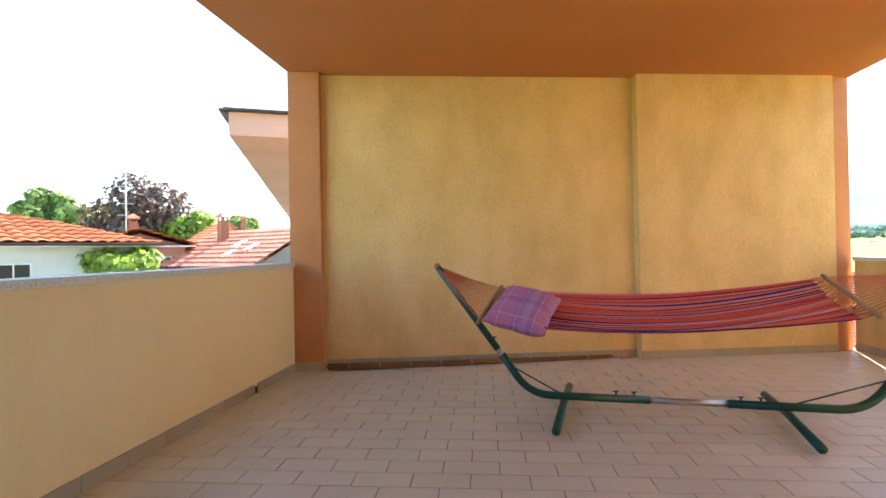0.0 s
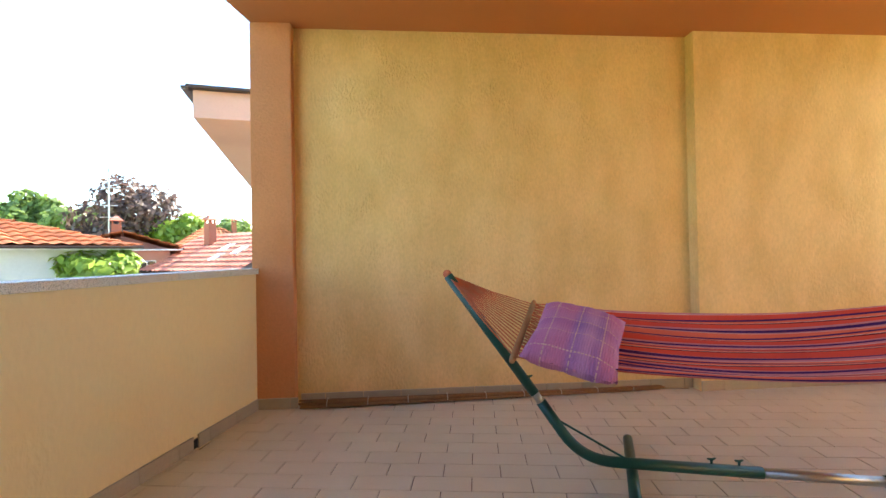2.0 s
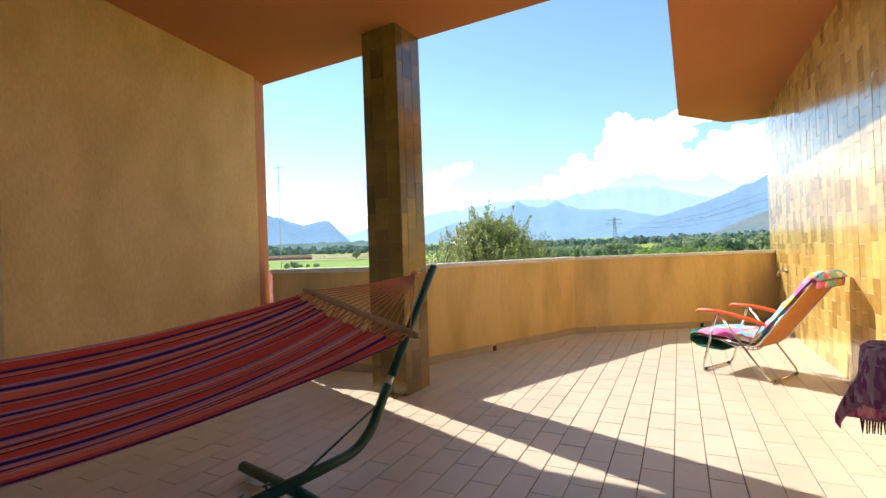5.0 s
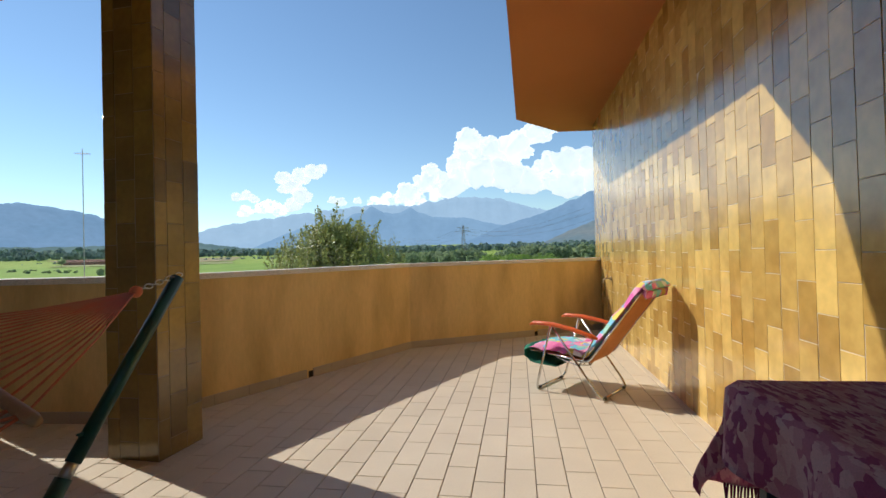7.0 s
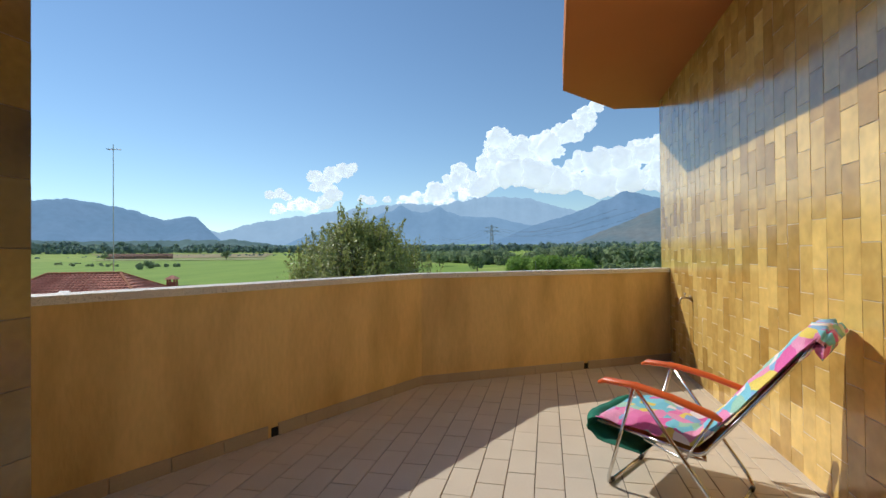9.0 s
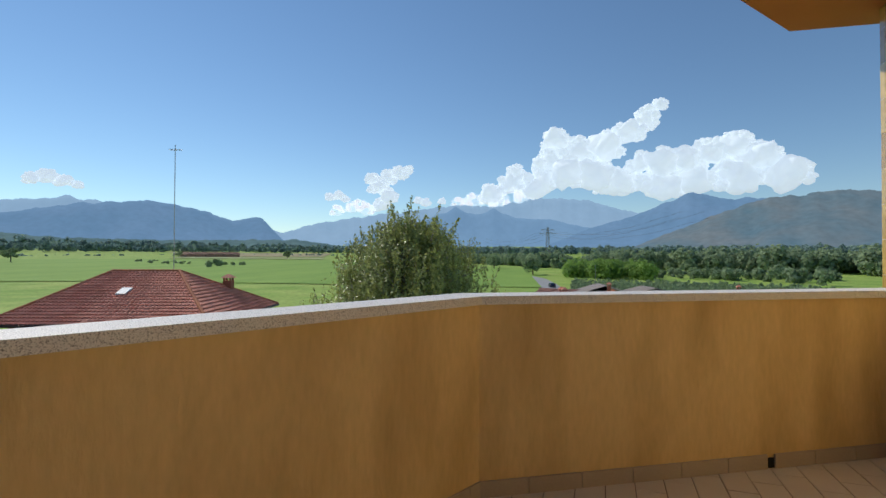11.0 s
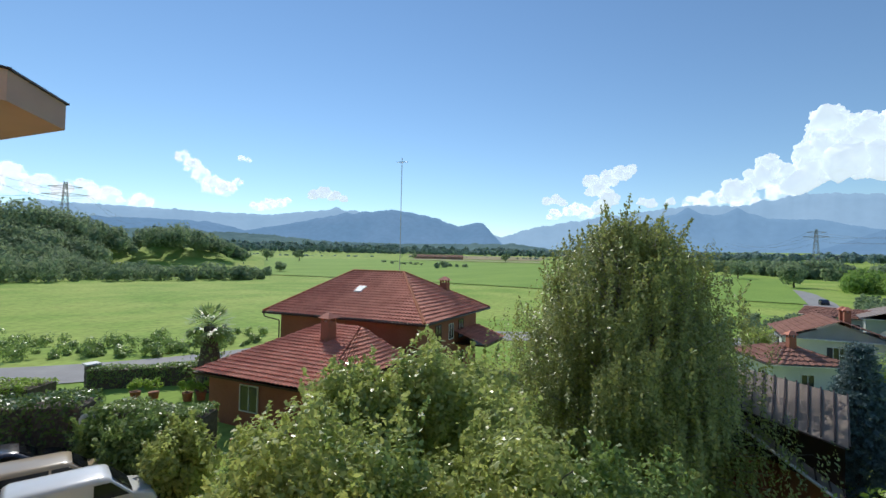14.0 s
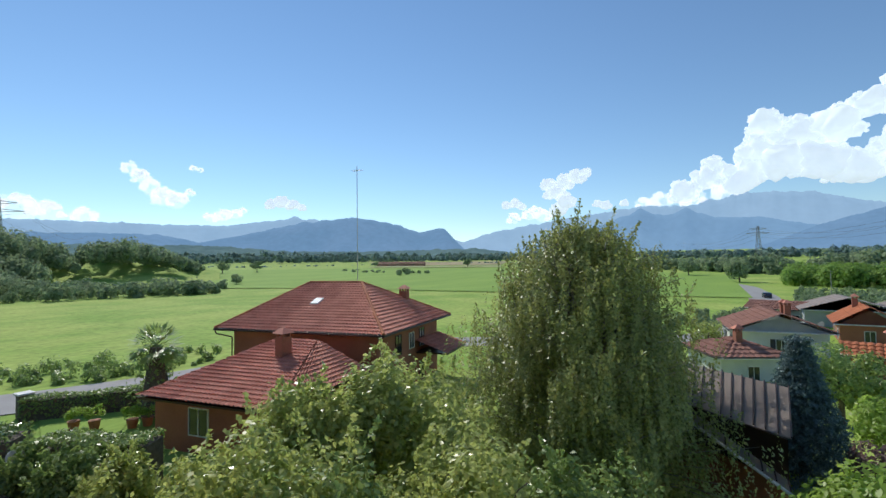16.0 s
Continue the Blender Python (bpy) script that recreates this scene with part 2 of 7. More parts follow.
def offset_run(pts, d):
    """The run of points moved d to the left, with mitred corners."""
    pts = [Vector(p) for p in pts]
    out = []
    for i, p in enumerate(pts):
        ns = []
        if i > 0:
            w = (p - pts[i - 1]).normalized()
            ns.append(Vector((-w.y, w.x)))
        if i < len(pts) - 1:
            w = (pts[i + 1] - p).normalized()
            ns.append(Vector((-w.y, w.x)))
        m = sum(ns, Vector((0, 0))).normalized()
        out.append(p + m * (d / m.dot(ns[0])))
    return out


def run_piece(k, inner, outer, z0, z1):
    return prism([tuple(inner[k]), tuple(inner[k + 1]), tuple(outer[k + 1]), tuple(outer[k])], z0, z1)


# floor slab and the building below it
floor_bed = tagged(link("floor", prism([LP_S, (1.0, -1.9), WALL_START, wall_at(4.3, 0.0), BEND, KINK, P0, (4.38, 5.2), (-1.62, 5.2)], -0.25, -0.008), M_GROUT), "terrace floor laid with beige rectangular tiles", "floor", kind="structure")
tagged(link("wall_building_base", prism([(-3.3, -1.9), (8.2, -1.9), (8.1, -0.8), (6.88, 2.1), (4.4, 3.8), (4.5, 16.0), (-1.8, 16.0), (-1.8, 5.3)], GROUND, -0.26), M_YELLOW), "yellow plastered storeys under the terrace", "wall", kind="structure")

# yellow wall with its salmon end pillars
tagged(link("wall_north", span(-1.44, 2.0, YW, YW + 0.3, -0.25, CEIL), M_YELLOW), "rough yellow plaster wall with vertical texture", "wall", kind="structure")
tagged(link("wall_north_panel", span(1.93, 4.15, YW - 0.12, YW + 0.3, -0.25, CEIL), M_YELLOW), "proud yellow plaster panel with faint patches", "wall", kind="structure")
tagged(link("pillar_west", span(-1.70, -1.385, YW - 0.10, YW + 0.3, -0.25, CEIL, 0.006), M_SALMON), "salmon plastered pillar at the parapet", "pillar", kind="structure")
tagged(link("pillar_east", prism([(4.15, YW - 0.1), (4.40, YW - 0.04), (4.46, YW + 0.3), (4.15, YW + 0.3)], -0.25, CEIL), M_SALMON), "salmon plastered wall end beside the parapet", "pillar", kind="structure")

# ceiling slab: over the hammock and as an eave along the tiled wall
SLAB = [(-3.29, -1.9), (-1.69, 5.10), (-1.72, 5.46), (4.47, 5.46), (4.40, 5.14), (3.70, 1.80), (3.86, 1.21), (7.68, 0.53), (8.43, -0.25), (8.40, -0.97), (8.2, -1.9)]
tagged(link("ceiling", prism(SLAB, CEIL, CEIL + 0.34), M_SOFFIT), "orange painted concrete ceiling and eave", "ceiling", kind="structure")

# tiled wall: its backing; the tiles follow at the end
tagged(link("wall_tiled", prism([WALL_START, WALL_END, wall_at(4.62, -0.3), wall_at(-2.6, -0.3)], -0.25, CEIL), M_WALLGROUT), "wall clad in ochre glazed tiles set upright", "wall", kind="structure")
tagged(link("wall_recess", prism([wall_at(-2.6, -0.3), wall_at(-2.6, 0.0), wall_at(-2.75, 0.0), wall_at(-2.75, -1.6), wall_at(-2.6, -1.6)], -0.25, CEIL), M_YELLOW), "plain yellow plaster wall", "wall", kind="structure")
tagged(link("wall_south", span(-3.4, 1.2, -2.1, -1.9, -0.25, CEIL), M_YELLOW), "plain yellow plaster house wall", "wall", kind="structure")

# parapets with granite copings
RUN = [P0, KINK, BEND, P3]
OUT = offset_run(RUN, 0.16)
COP_IN, COP_OUT = offset_run(RUN, -0.025), offset_run(RUN, 0.20)
for k in range(3):
    tagged(link("wall_parapet_%d" % (k + 1), run_piece(k, [Vector(p) for p in RUN], OUT, -0.25, 0.985), M_PARAPET), "ochre plastered parapet with rain streaks", "wall", kind="structure")
    tagged(link("trim_coping_%d" % (k + 1), run_piece(k, COP_IN, COP_OUT, 0.987, 1.03), M_GRANITE), "speckled granite coping on the parapet", "coping", kind="structure")
tagged(link("wall_parapet_4", strip(LP_N, LP_S, -0.17, 0.0, -0.25, 1.045), M_PALE), "yellow plastered parapet", "wall", kind="structure")
tagged(link("trim_coping_4", strip(LP_N, LP_S, -0.21, 0.02, 1.047, 1.09), M_GRANITE), "grey granite coping on the parapet", "coping", kind="structure")


# ---- distance: ground, mountains, clouds ----
def ground_z(x, y):
    d = math.hypot(x - 6, y - 2)
    return GROUND + max(0.0, d - 150) ** 1.15 * 0.0075


def radial_sheet(inner, outer, n_r, n_a, a0=0.0, a1=math.tau):
    bm = bmesh.new()
    rows = []
    for i in range(n_r + 1):
        r = inner * (outer / inner) ** (i / n_r)
        rows.append([bm.verts.new((6 + r * math.sin(a0 + (a1 - a0) * k / n_a), 2 + r * math.cos(a0 + (a1 - a0) * k / n_a), ground_z(6 + r * math.sin(a0 + (a1 - a0) * k / n_a), 2 + r * math.cos(a0 + (a1 - a0) * k / n_a)))) for k in range(n_a + 1)])
    for r0, r1 in zip(rows, rows[1:]):
        for k in range(n_a):
            bm.faces.new((r0[k], r0[k + 1], r1[k + 1], r1[k]))
    bmesh.ops.remove_doubles(bm, verts=bm.verts, dist=0.001)
    return bm


bm = radial_sheet(2, 4800, 60, 120)
bmesh.ops.contextual_create(bm, geom=[e for e in bm.edges if e.is_boundary and e.verts[0].co.xy.length < 12])
tagged(link("ground", bm, M_GRASS), "wide green meadow reaching to the hills", "ground", kind="structure")


def polar(heading, dist):
    h = radians(heading)
    return 6 + dist * math.sin(h), 2 + dist * math.cos(h)


def smooth_knots(knots, h):
    if h <= knots[0][0]:
        return knots[0][1]
    for (h0, e0), (h1, e1) in zip(knots, knots[1:]):
        if h <= h1:
            t = (h - h0) / (h1 - h0)
            return e0 + (e1 - e0) * t
    return knots[-1][1]


def ridge(name, knots, dist, depth, mat, rough, label, seed, step=0.18):
    """A mountain range: its skyline by heading and height angle, with slopes to both sides."""
    bm = bmesh.new()
    h0, h1 = knots[0][0], knots[-1][0]
    n = int((h1 - h0) / step)
    rows = []
    levels = (0.0, 0.3, 0.55, 0.78, 0.92, 1.0)
    for i in range(n + 1):
        h = h0 + (h1 - h0) * i / n
        e = smooth_knots(knots, h)
        e_low = e + rough * e / 5 * noise.noise((h * 0.9, seed, 0)) * 0.5
        e += rough * e / 5 * (noise.noise((h * 0.9, seed, 0)) * 0.5 + noise.noise((h * 3.1, seed, 4)) * 0.22 + noise.noise((h * 9, seed, 9)) * 0.09)
        top = dist * math.tan(radians(max(e, 0.02)))
        low_top = dist * math.tan(radians(max(e_low, 0.02)))
        col = []
        for q in levels:
            d = dist - depth * (1 - q) * (1 + 0.25 * noise.noise((h * 0.35, seed + 7, q * 3)))
            x, y = polar(h, d)
            z = -12 + (low_top + (top - low_top) * q ** 4 + 12) * q ** 1.25 * (1 + (0.06 * noise.noise((h * 0.9, q * 4, seed)) if 0 < q < 1 else 0))
            col.append(bm.verts.new((x, y, z)))
        x, y = polar(h, dist + depth * 0.5)
        col.append(bm.verts.new((x, y, -12)))
        rows.append(col)
    for a, b in zip(rows, rows[1:]):
        for k in range(len(a) - 1):
            bm.faces.new((a[k], b[k], b[k + 1], a[k + 1]))
    ob = link(name, bm, mat, smooth=True)
    return tagged(ob, label, "mountain", kind="structure")


# ranges in painted haze colours, paler the farther they stand
ridge("backdrop_far_range", [(-60, 0.4), (-20, 1.5), (5, 3.0), (14, 4.6), (22, 4.6), (34, 4.5), (42, 5.6), (50, 4.6), (58, 3.4), (61.5, 2.7), (65.5, 3.9), (72.3, 5.0), (81.7, 6.2), (86.3, 6.0), (91.8, 6.9), (96.4, 6.7), (102, 5.0), (112, 5.0), (130, 4), (170, 1)], 4200, 700, M_FARHILL, 0.5, "far mountain range coloured pale blue for haze", 3)
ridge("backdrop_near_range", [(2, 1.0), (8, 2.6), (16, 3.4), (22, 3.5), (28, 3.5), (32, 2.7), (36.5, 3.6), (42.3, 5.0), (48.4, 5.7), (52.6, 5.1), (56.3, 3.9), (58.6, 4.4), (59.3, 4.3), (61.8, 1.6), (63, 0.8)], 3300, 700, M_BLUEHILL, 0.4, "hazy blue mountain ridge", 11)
ridge("backdrop_mid_range", [(68, 1.2), (73, 3.4), (78, 4.4), (81.7, 5.9), (84, 5.0), (86.3, 5.7), (89, 4.6), (93, 4.4), (97, 3.4), (100, 2.5)], 3700, 500, M_MIDHILL, 0.4, "mountains under the clouds, coloured blue for haze", 23)
ridge("backdrop_right_range", [(91, 0.6), (93, 1.6), (97.5, 3.4), (102.2, 4.7), (107.9, 7.0), (110.8, 6.1), (114, 6.0), (122, 5.0), (140, 2)], 3000, 700, M_BLUEHILL, 0.35, "pointed mountain coloured dark blue for haze", 31)
ridge("backdrop_brown_hill", [(101, 0.6), (102.7, 1.5), (107.4, 3.4), (111.6, 5.1), (114.2, 5.9), (120, 6.3), (135, 5), (150, 1)], 2400, 600, M_BROWNHILL, 0.45, "scrubby hillside with blue haze in its colour", 41)

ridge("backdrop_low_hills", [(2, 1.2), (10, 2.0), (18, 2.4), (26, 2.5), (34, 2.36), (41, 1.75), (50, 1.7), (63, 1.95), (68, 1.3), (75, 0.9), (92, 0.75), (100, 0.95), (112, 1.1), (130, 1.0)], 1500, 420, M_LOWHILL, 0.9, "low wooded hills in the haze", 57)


BALLS = {}
for level in (2, 3):
    ball = bmesh.new()
    bmesh.ops.create_icosphere(ball, subdivisions=level, radius=1.0)
    BALLS[level] = (np.array([v.co[:] for v in ball.verts]), np.array([[v.index for v in f.verts] for f in ball.faces]))
    ball.free()


def cloud(lumps, seed, label="bright white heap cloud above the mountains", mat=None, dist=4700):
    """A heap cloud: main lumps (heading, height angle, radius in degrees) that break up into ever smaller puffs."""
    rnd = random.Random(seed)
    k = dist * math.pi / 180
    every = [(h, e, r, 0) for h, e, r in lumps]
    for level, (count, small, large) in enumerate(((13, 0.28, 0.5), (7, 0.25, 0.5))):
        for h, e, r, lv in every[:]:
            if lv == level and r > 0.12:
                for _ in range(count):
                    a, out = rnd.uniform(-0.7, 3.85), rnd.uniform(0.75, 1.0)
                    every.append((h + r * out * math.cos(a), e + r * out * 0.85 * math.sin(a), r * rnd.uniform(small, large), level + 1))
    verts, faces, base = [], [], 0
    for h, e, r, lv in every:
        x, y = polar(h, dist + rnd.uniform(-0.6, 0.6) * r * k)
        sv, sf = BALLS[2 if lv == 2 else 3]
        ph = np.array([rnd.uniform(0, 9) for _ in range(9)])
        f = np.ones(len(sv))
        for o, (amp, fr) in enumerate(((0.22, 2.2), (0.14, 4.5), (0.08, 9.0))):
            f += amp * np.sin(sv[:, 0] * fr + ph[o]) * np.sin(sv[:, 1] * fr * 1.1 + ph[o + 3]) * np.sin(sv[:, 2] * fr * 0.9 + ph[o + 6]) * 1.6
        verts.append(np.array((x, y, dist * math.tan(radians(e)))) + sv * np.array((1, 1, rnd.uniform(0.7, 0.95))) * (r * k * f)[:, None])
        faces.append(sf + base)
        base += len(sv)
    me = bpy.data.meshes.new("backdrop_cloud")
    me.from_pydata(np.concatenate(verts).tolist(), [], np.concatenate(faces).tolist())
    me.materials.append(mat or M_CLOUD)
    me.shade_smooth()
    return tagged(new("backdrop_cloud", me), label, "cloud", group="clouds", kind="structure")


THIN = "thin white wisp of cloud above the mountains"
cloud([(86, 7.4, 1.23), (88.4, 8.8, 1.34), (88.9, 10.0, 0.90), (91.5, 8.4, 1.68), (93.4, 10.8, 1.79), (93.4, 13.4, 1.34), (94.6, 9.5, 2.02), (96.5, 12.0, 1.79), (99, 12.4, 1.68), (97.6, 9.2, 2.02), (101.5, 13.8, 1.46), (103.4, 15.2, 1.12), (104.7, 16.3, 0.67), (100, 8.3, 1.68)], 5)
cloud([(101.5, 8.4, 1.46), (102.8, 10.4, 1.23), (105, 10.1, 1.57), (107.2, 10.3, 1.46), (109.5, 10.8, 1.46), (111.8, 11.2, 1.46), (114, 9.8, 1.57), (108, 8.2, 1.79), (112, 8.2, 1.90), (116, 8, 1.68), (105, 7.8, 1.68)], 8)
cloud([(71.7, 9.2, 0.68), (72.5, 8.3, 1.08), (73.6, 9.3, 0.94), (75, 9.9, 0.81), (76, 10.3, 0.54), (73.5, 7.1, 0.94), (72.8, 6.1, 0.81)], 15)
cloud([(66.8, 6.9, 0.49), (67.8, 7.1, 0.57), (68.5, 6.7, 0.41)], 18)
cloud([(69.4, 5.7, 0.68), (71, 5.5, 0.81), (70.2, 6.2, 0.54), (67.5, 5.3, 0.68)], 19, THIN, M_WISP)
cloud([(77.2, 6.7, 0.46), (78.1, 6.5, 0.49), (80, 6.6, 0.41)], 20)
cloud([(84, 6.6, 0.94), (82, 6.4, 0.68), (87, 6.6, 1.08), (90, 6.8, 1.22)], 22, THIN, M_WISP)
cloud([(25.6, 10.0, 0.61), (26.5, 9.2, 0.74), (27.5, 8.3, 0.81), (28.6, 7.4, 0.94), (29.8, 7.0, 0.81), (31, 7.9, 0.41)], 24, THIN, M_WISP)
cloud([(26.4, 9.4, 0.41), (28.4, 7.6, 0.54), (29.4, 7.2, 0.54)], 25)
cloud([(39.2, 7.0, 0.57), (40.3, 7.3, 0.68), (41.5, 7.0, 0.61), (42.6, 6.7, 0.41)], 21)
cloud([(31.3, 10.5, 0.30), (32.0, 10.4, 0.27)], 33, THIN, M_WISP)
cloud([(8, 5.9, 1.35), (10, 6.2, 1.35), (12, 6.1, 1.35), (14.5, 5.7, 1.22), (17, 5.6, 1.22), (19.5, 5.3, 0.94), (22, 5.0, 0.81), (5, 5.8, 1.35)], 30, THIN, M_WISP)
cloud([(33, 5.3, 0.54), (34.3, 5.6, 0.68), (35.5, 5.8, 0.54), (36.3, 6.2, 0.34)], 27, THIN, M_WISP)

# ---- more materials ----
M_GREEN = material("green_enamel", (0.006, 0.075, 0.055), (0.005, 0.06, 0.045), 0.35, scale=6, fine=80, grain=0.1, bump=0.03)
M_STEEL = material("bare_steel", (0.55, 0.54, 0.52), None, 0.35, metal=0.9, scale=8, fine=120, grain=0.1, bump=0.03)
M_CHROME = material("chrome_tube", (0.75, 0.74, 0.72), None, 0.16, metal=1.0, scale=8, fine=120, grain=0.05, bump=0.02)
M_BARWOOD = material("pale_turned_wood", (0.42, 0.24, 0.11), (0.33, 0.18, 0.08), 0.6, scale=6, fine=80, grain=0.2, bump=0.1)
M_CORD = material("orange_cord", (0.62, 0.16, 0.075), (0.55, 0.20, 0.10), 0.9, scale=20, fine=300, grain=0.2)
M_RED = material("red_cloth", (0.76, 0.10, 0.065), (0.68, 0.085, 0.06), 0.9, scale=4, fine=260, grain=0.22, bump=0.2, spec=0.15)
M_CORAL = material("coral_cloth", (0.82, 0.19, 0.12), (0.74, 0.16, 0.10), 0.9, scale=4, fine=260, grain=0.22, bump=0.2, spec=0.15)
M_PURPLE = material("dark_purple_cloth", (0.06, 0.02, 0.13), (0.05, 0.018, 0.11), 0.9, scale=4, fine=260, grain=0.22, bump=0.2, spec=0.15)
M_MAROON = material("maroon_cloth", (0.16, 0.018, 0.03), (0.13, 0.016, 0.03), 0.9, scale=4, fine=260, grain=0.22, bump=0.2, spec=0.15)
M_MAUVE = material("mauve_cloth", (0.60, 0.24, 0.30), (0.54, 0.20, 0.26), 0.9, scale=4, fine=260, grain=0.22, bump=0.2, spec=0.15)
M_ORANGEPL = material("orange_plastic", (0.72, 0.13, 0.02), (0.68, 0.115, 0.02), 0.38, scale=5, fine=60, grain=0.06, bump=0.02)
M_TEAL = material("teal_cloth", (0.008, 0.19, 0.12), (0.01, 0.13, 0.09), 0.85, scale=9, fine=200, grain=0.2)
M_ORANGECLOTH = material("orange_canvas", (0.66, 0.26, 0.07), (0.58, 0.21, 0.05), 0.85, scale=5, fine=220, grain=0.15)
M_BLACKPL = material("black_plastic", (0.018, 0.018, 0.02), None, 0.45, scale=5, fine=60, bump=0.03)
M_SLATE = material("dark_grey_paint", (0.055, 0.065, 0.085), None, 0.5, scale=4, fine=60)
M_REED = material("brown_reed", (0.30, 0.14, 0.045), (0.19, 0.085, 0.03), 0.6, scale=9, fine=60, grain=0.3, bump=0.15, per_piece=0.5)
M_WIRE = material("pale_tie_wire", (0.6, 0.52, 0.42), None, 0.6)
M_BRASS = material("dull_brass", (0.55, 0.47, 0.36), None, 0.35, metal=0.9)
M_CARD = material("cardboard", (0.42, 0.26, 0.13), None, 0.85, scale=6, fine=80)
M_DARKHOLE = material("outlet_shade_black", (0.012, 0.011, 0.01), None, 0.9)
M_WHITEPAINT = material("white_paint", (0.78, 0.77, 0.74), None, 0.6, scale=3, fine=60, grain=0.05)


def patch_material(name, colors, scale, rough=0.9, stretch=(1, 1, 1), distort=0.6):
    """Cloth printed with soft-edged patches in several colours."""
    m = bpy.data.materials.new(name)
    m.use_nodes = True
    n, l = m.node_tree.nodes, m.node_tree.links
    b = n["Principled BSDF"]
    b.inputs["Roughness"].default_value = rough
    b.inputs["Specular IOR Level"].default_value = 0.15
    tc = n.new("ShaderNodeTexCoord")
    mp = n.new("ShaderNodeMapping")
    mp.inputs["Scale"].default_value = stretch
    l.new(tc.outputs["Object"], mp.inputs["Vector"])
    ns = n.new("ShaderNodeTexNoise")
    ns.inputs["Scale"].default_value = scale * 0.9
    l.new(mp.outputs["Vector"], ns.inputs["Vector"])
    add = n.new("ShaderNodeVectorMath")
    add.operation = "MULTIPLY_ADD"
    add.inputs[1].default_value = (distort / scale,) * 3
    l.new(ns.outputs["Color"], add.inputs[0])
    l.new(mp.outputs["Vector"], add.inputs[2])
    vo = n.new("ShaderNodeTexVoronoi")
    vo.inputs["Scale"].default_value = scale
    l.new(add.outputs[0], vo.inputs["Vector"])
    sep = n.new("ShaderNodeSeparateColor")
    l.new(vo.outputs["Color"], sep.inputs["Color"])
    ramp = n.new("ShaderNodeValToRGB")
    ramp.color_ramp.interpolation = "CONSTANT"
    el = ramp.color_ramp.elements
    for k, c in enumerate(colors):
        e = el[k] if k < 2 else el.new(k / len(colors))
        e.position, e.color = k / len(colors), (*c, 1)
    l.new(sep.outputs["Red"], ramp.inputs["Fac"])
    fine = n.new("ShaderNodeTexNoise")
    fine.inputs["Scale"].default_value = 220
    l.new(tc.outputs["Object"], fine.inputs["Vector"])
    hsv = n.new("ShaderNodeHueSaturation")
    mr = n.new("ShaderNodeMapRange")
    mr.inputs["To Min"].default_value, mr.inputs["To Max"].default_value = 0.8, 1.2
    l.new(fine.outputs["Fac"], mr.inputs["Value"])
    l.new(mr.outputs["Result"], hsv.inputs["Value"])
    l.new(ramp.outputs["Color"], hsv.inputs["Color"])
    l.new(hsv.outputs["Color"], b.inputs["Base Color"])
    bp = n.new("ShaderNodeBump")
    bp.inputs["Strength"].default_value, bp.inputs["Distance"].default_value = 0.3, 0.01
    l.new(fine.outputs["Fac"], bp.inputs["Height"])
    l.new(bp.outputs["Normal"], b.inputs["Normal"])
    return m


M_TOWEL = patch_material("printed_towel", [(0.74, 0.16, 0.42), (0.20, 0.55, 0.68), (0.82, 0.66, 0.16), (0.84, 0.78, 0.76), (0.28, 0.48, 0.72), (0.78, 0.34, 0.52), (0.36, 0.62, 0.50), (0.80, 0.30, 0.52), (0.78, 0.22, 0.46), (0.24, 0.60, 0.72)], 13.0)


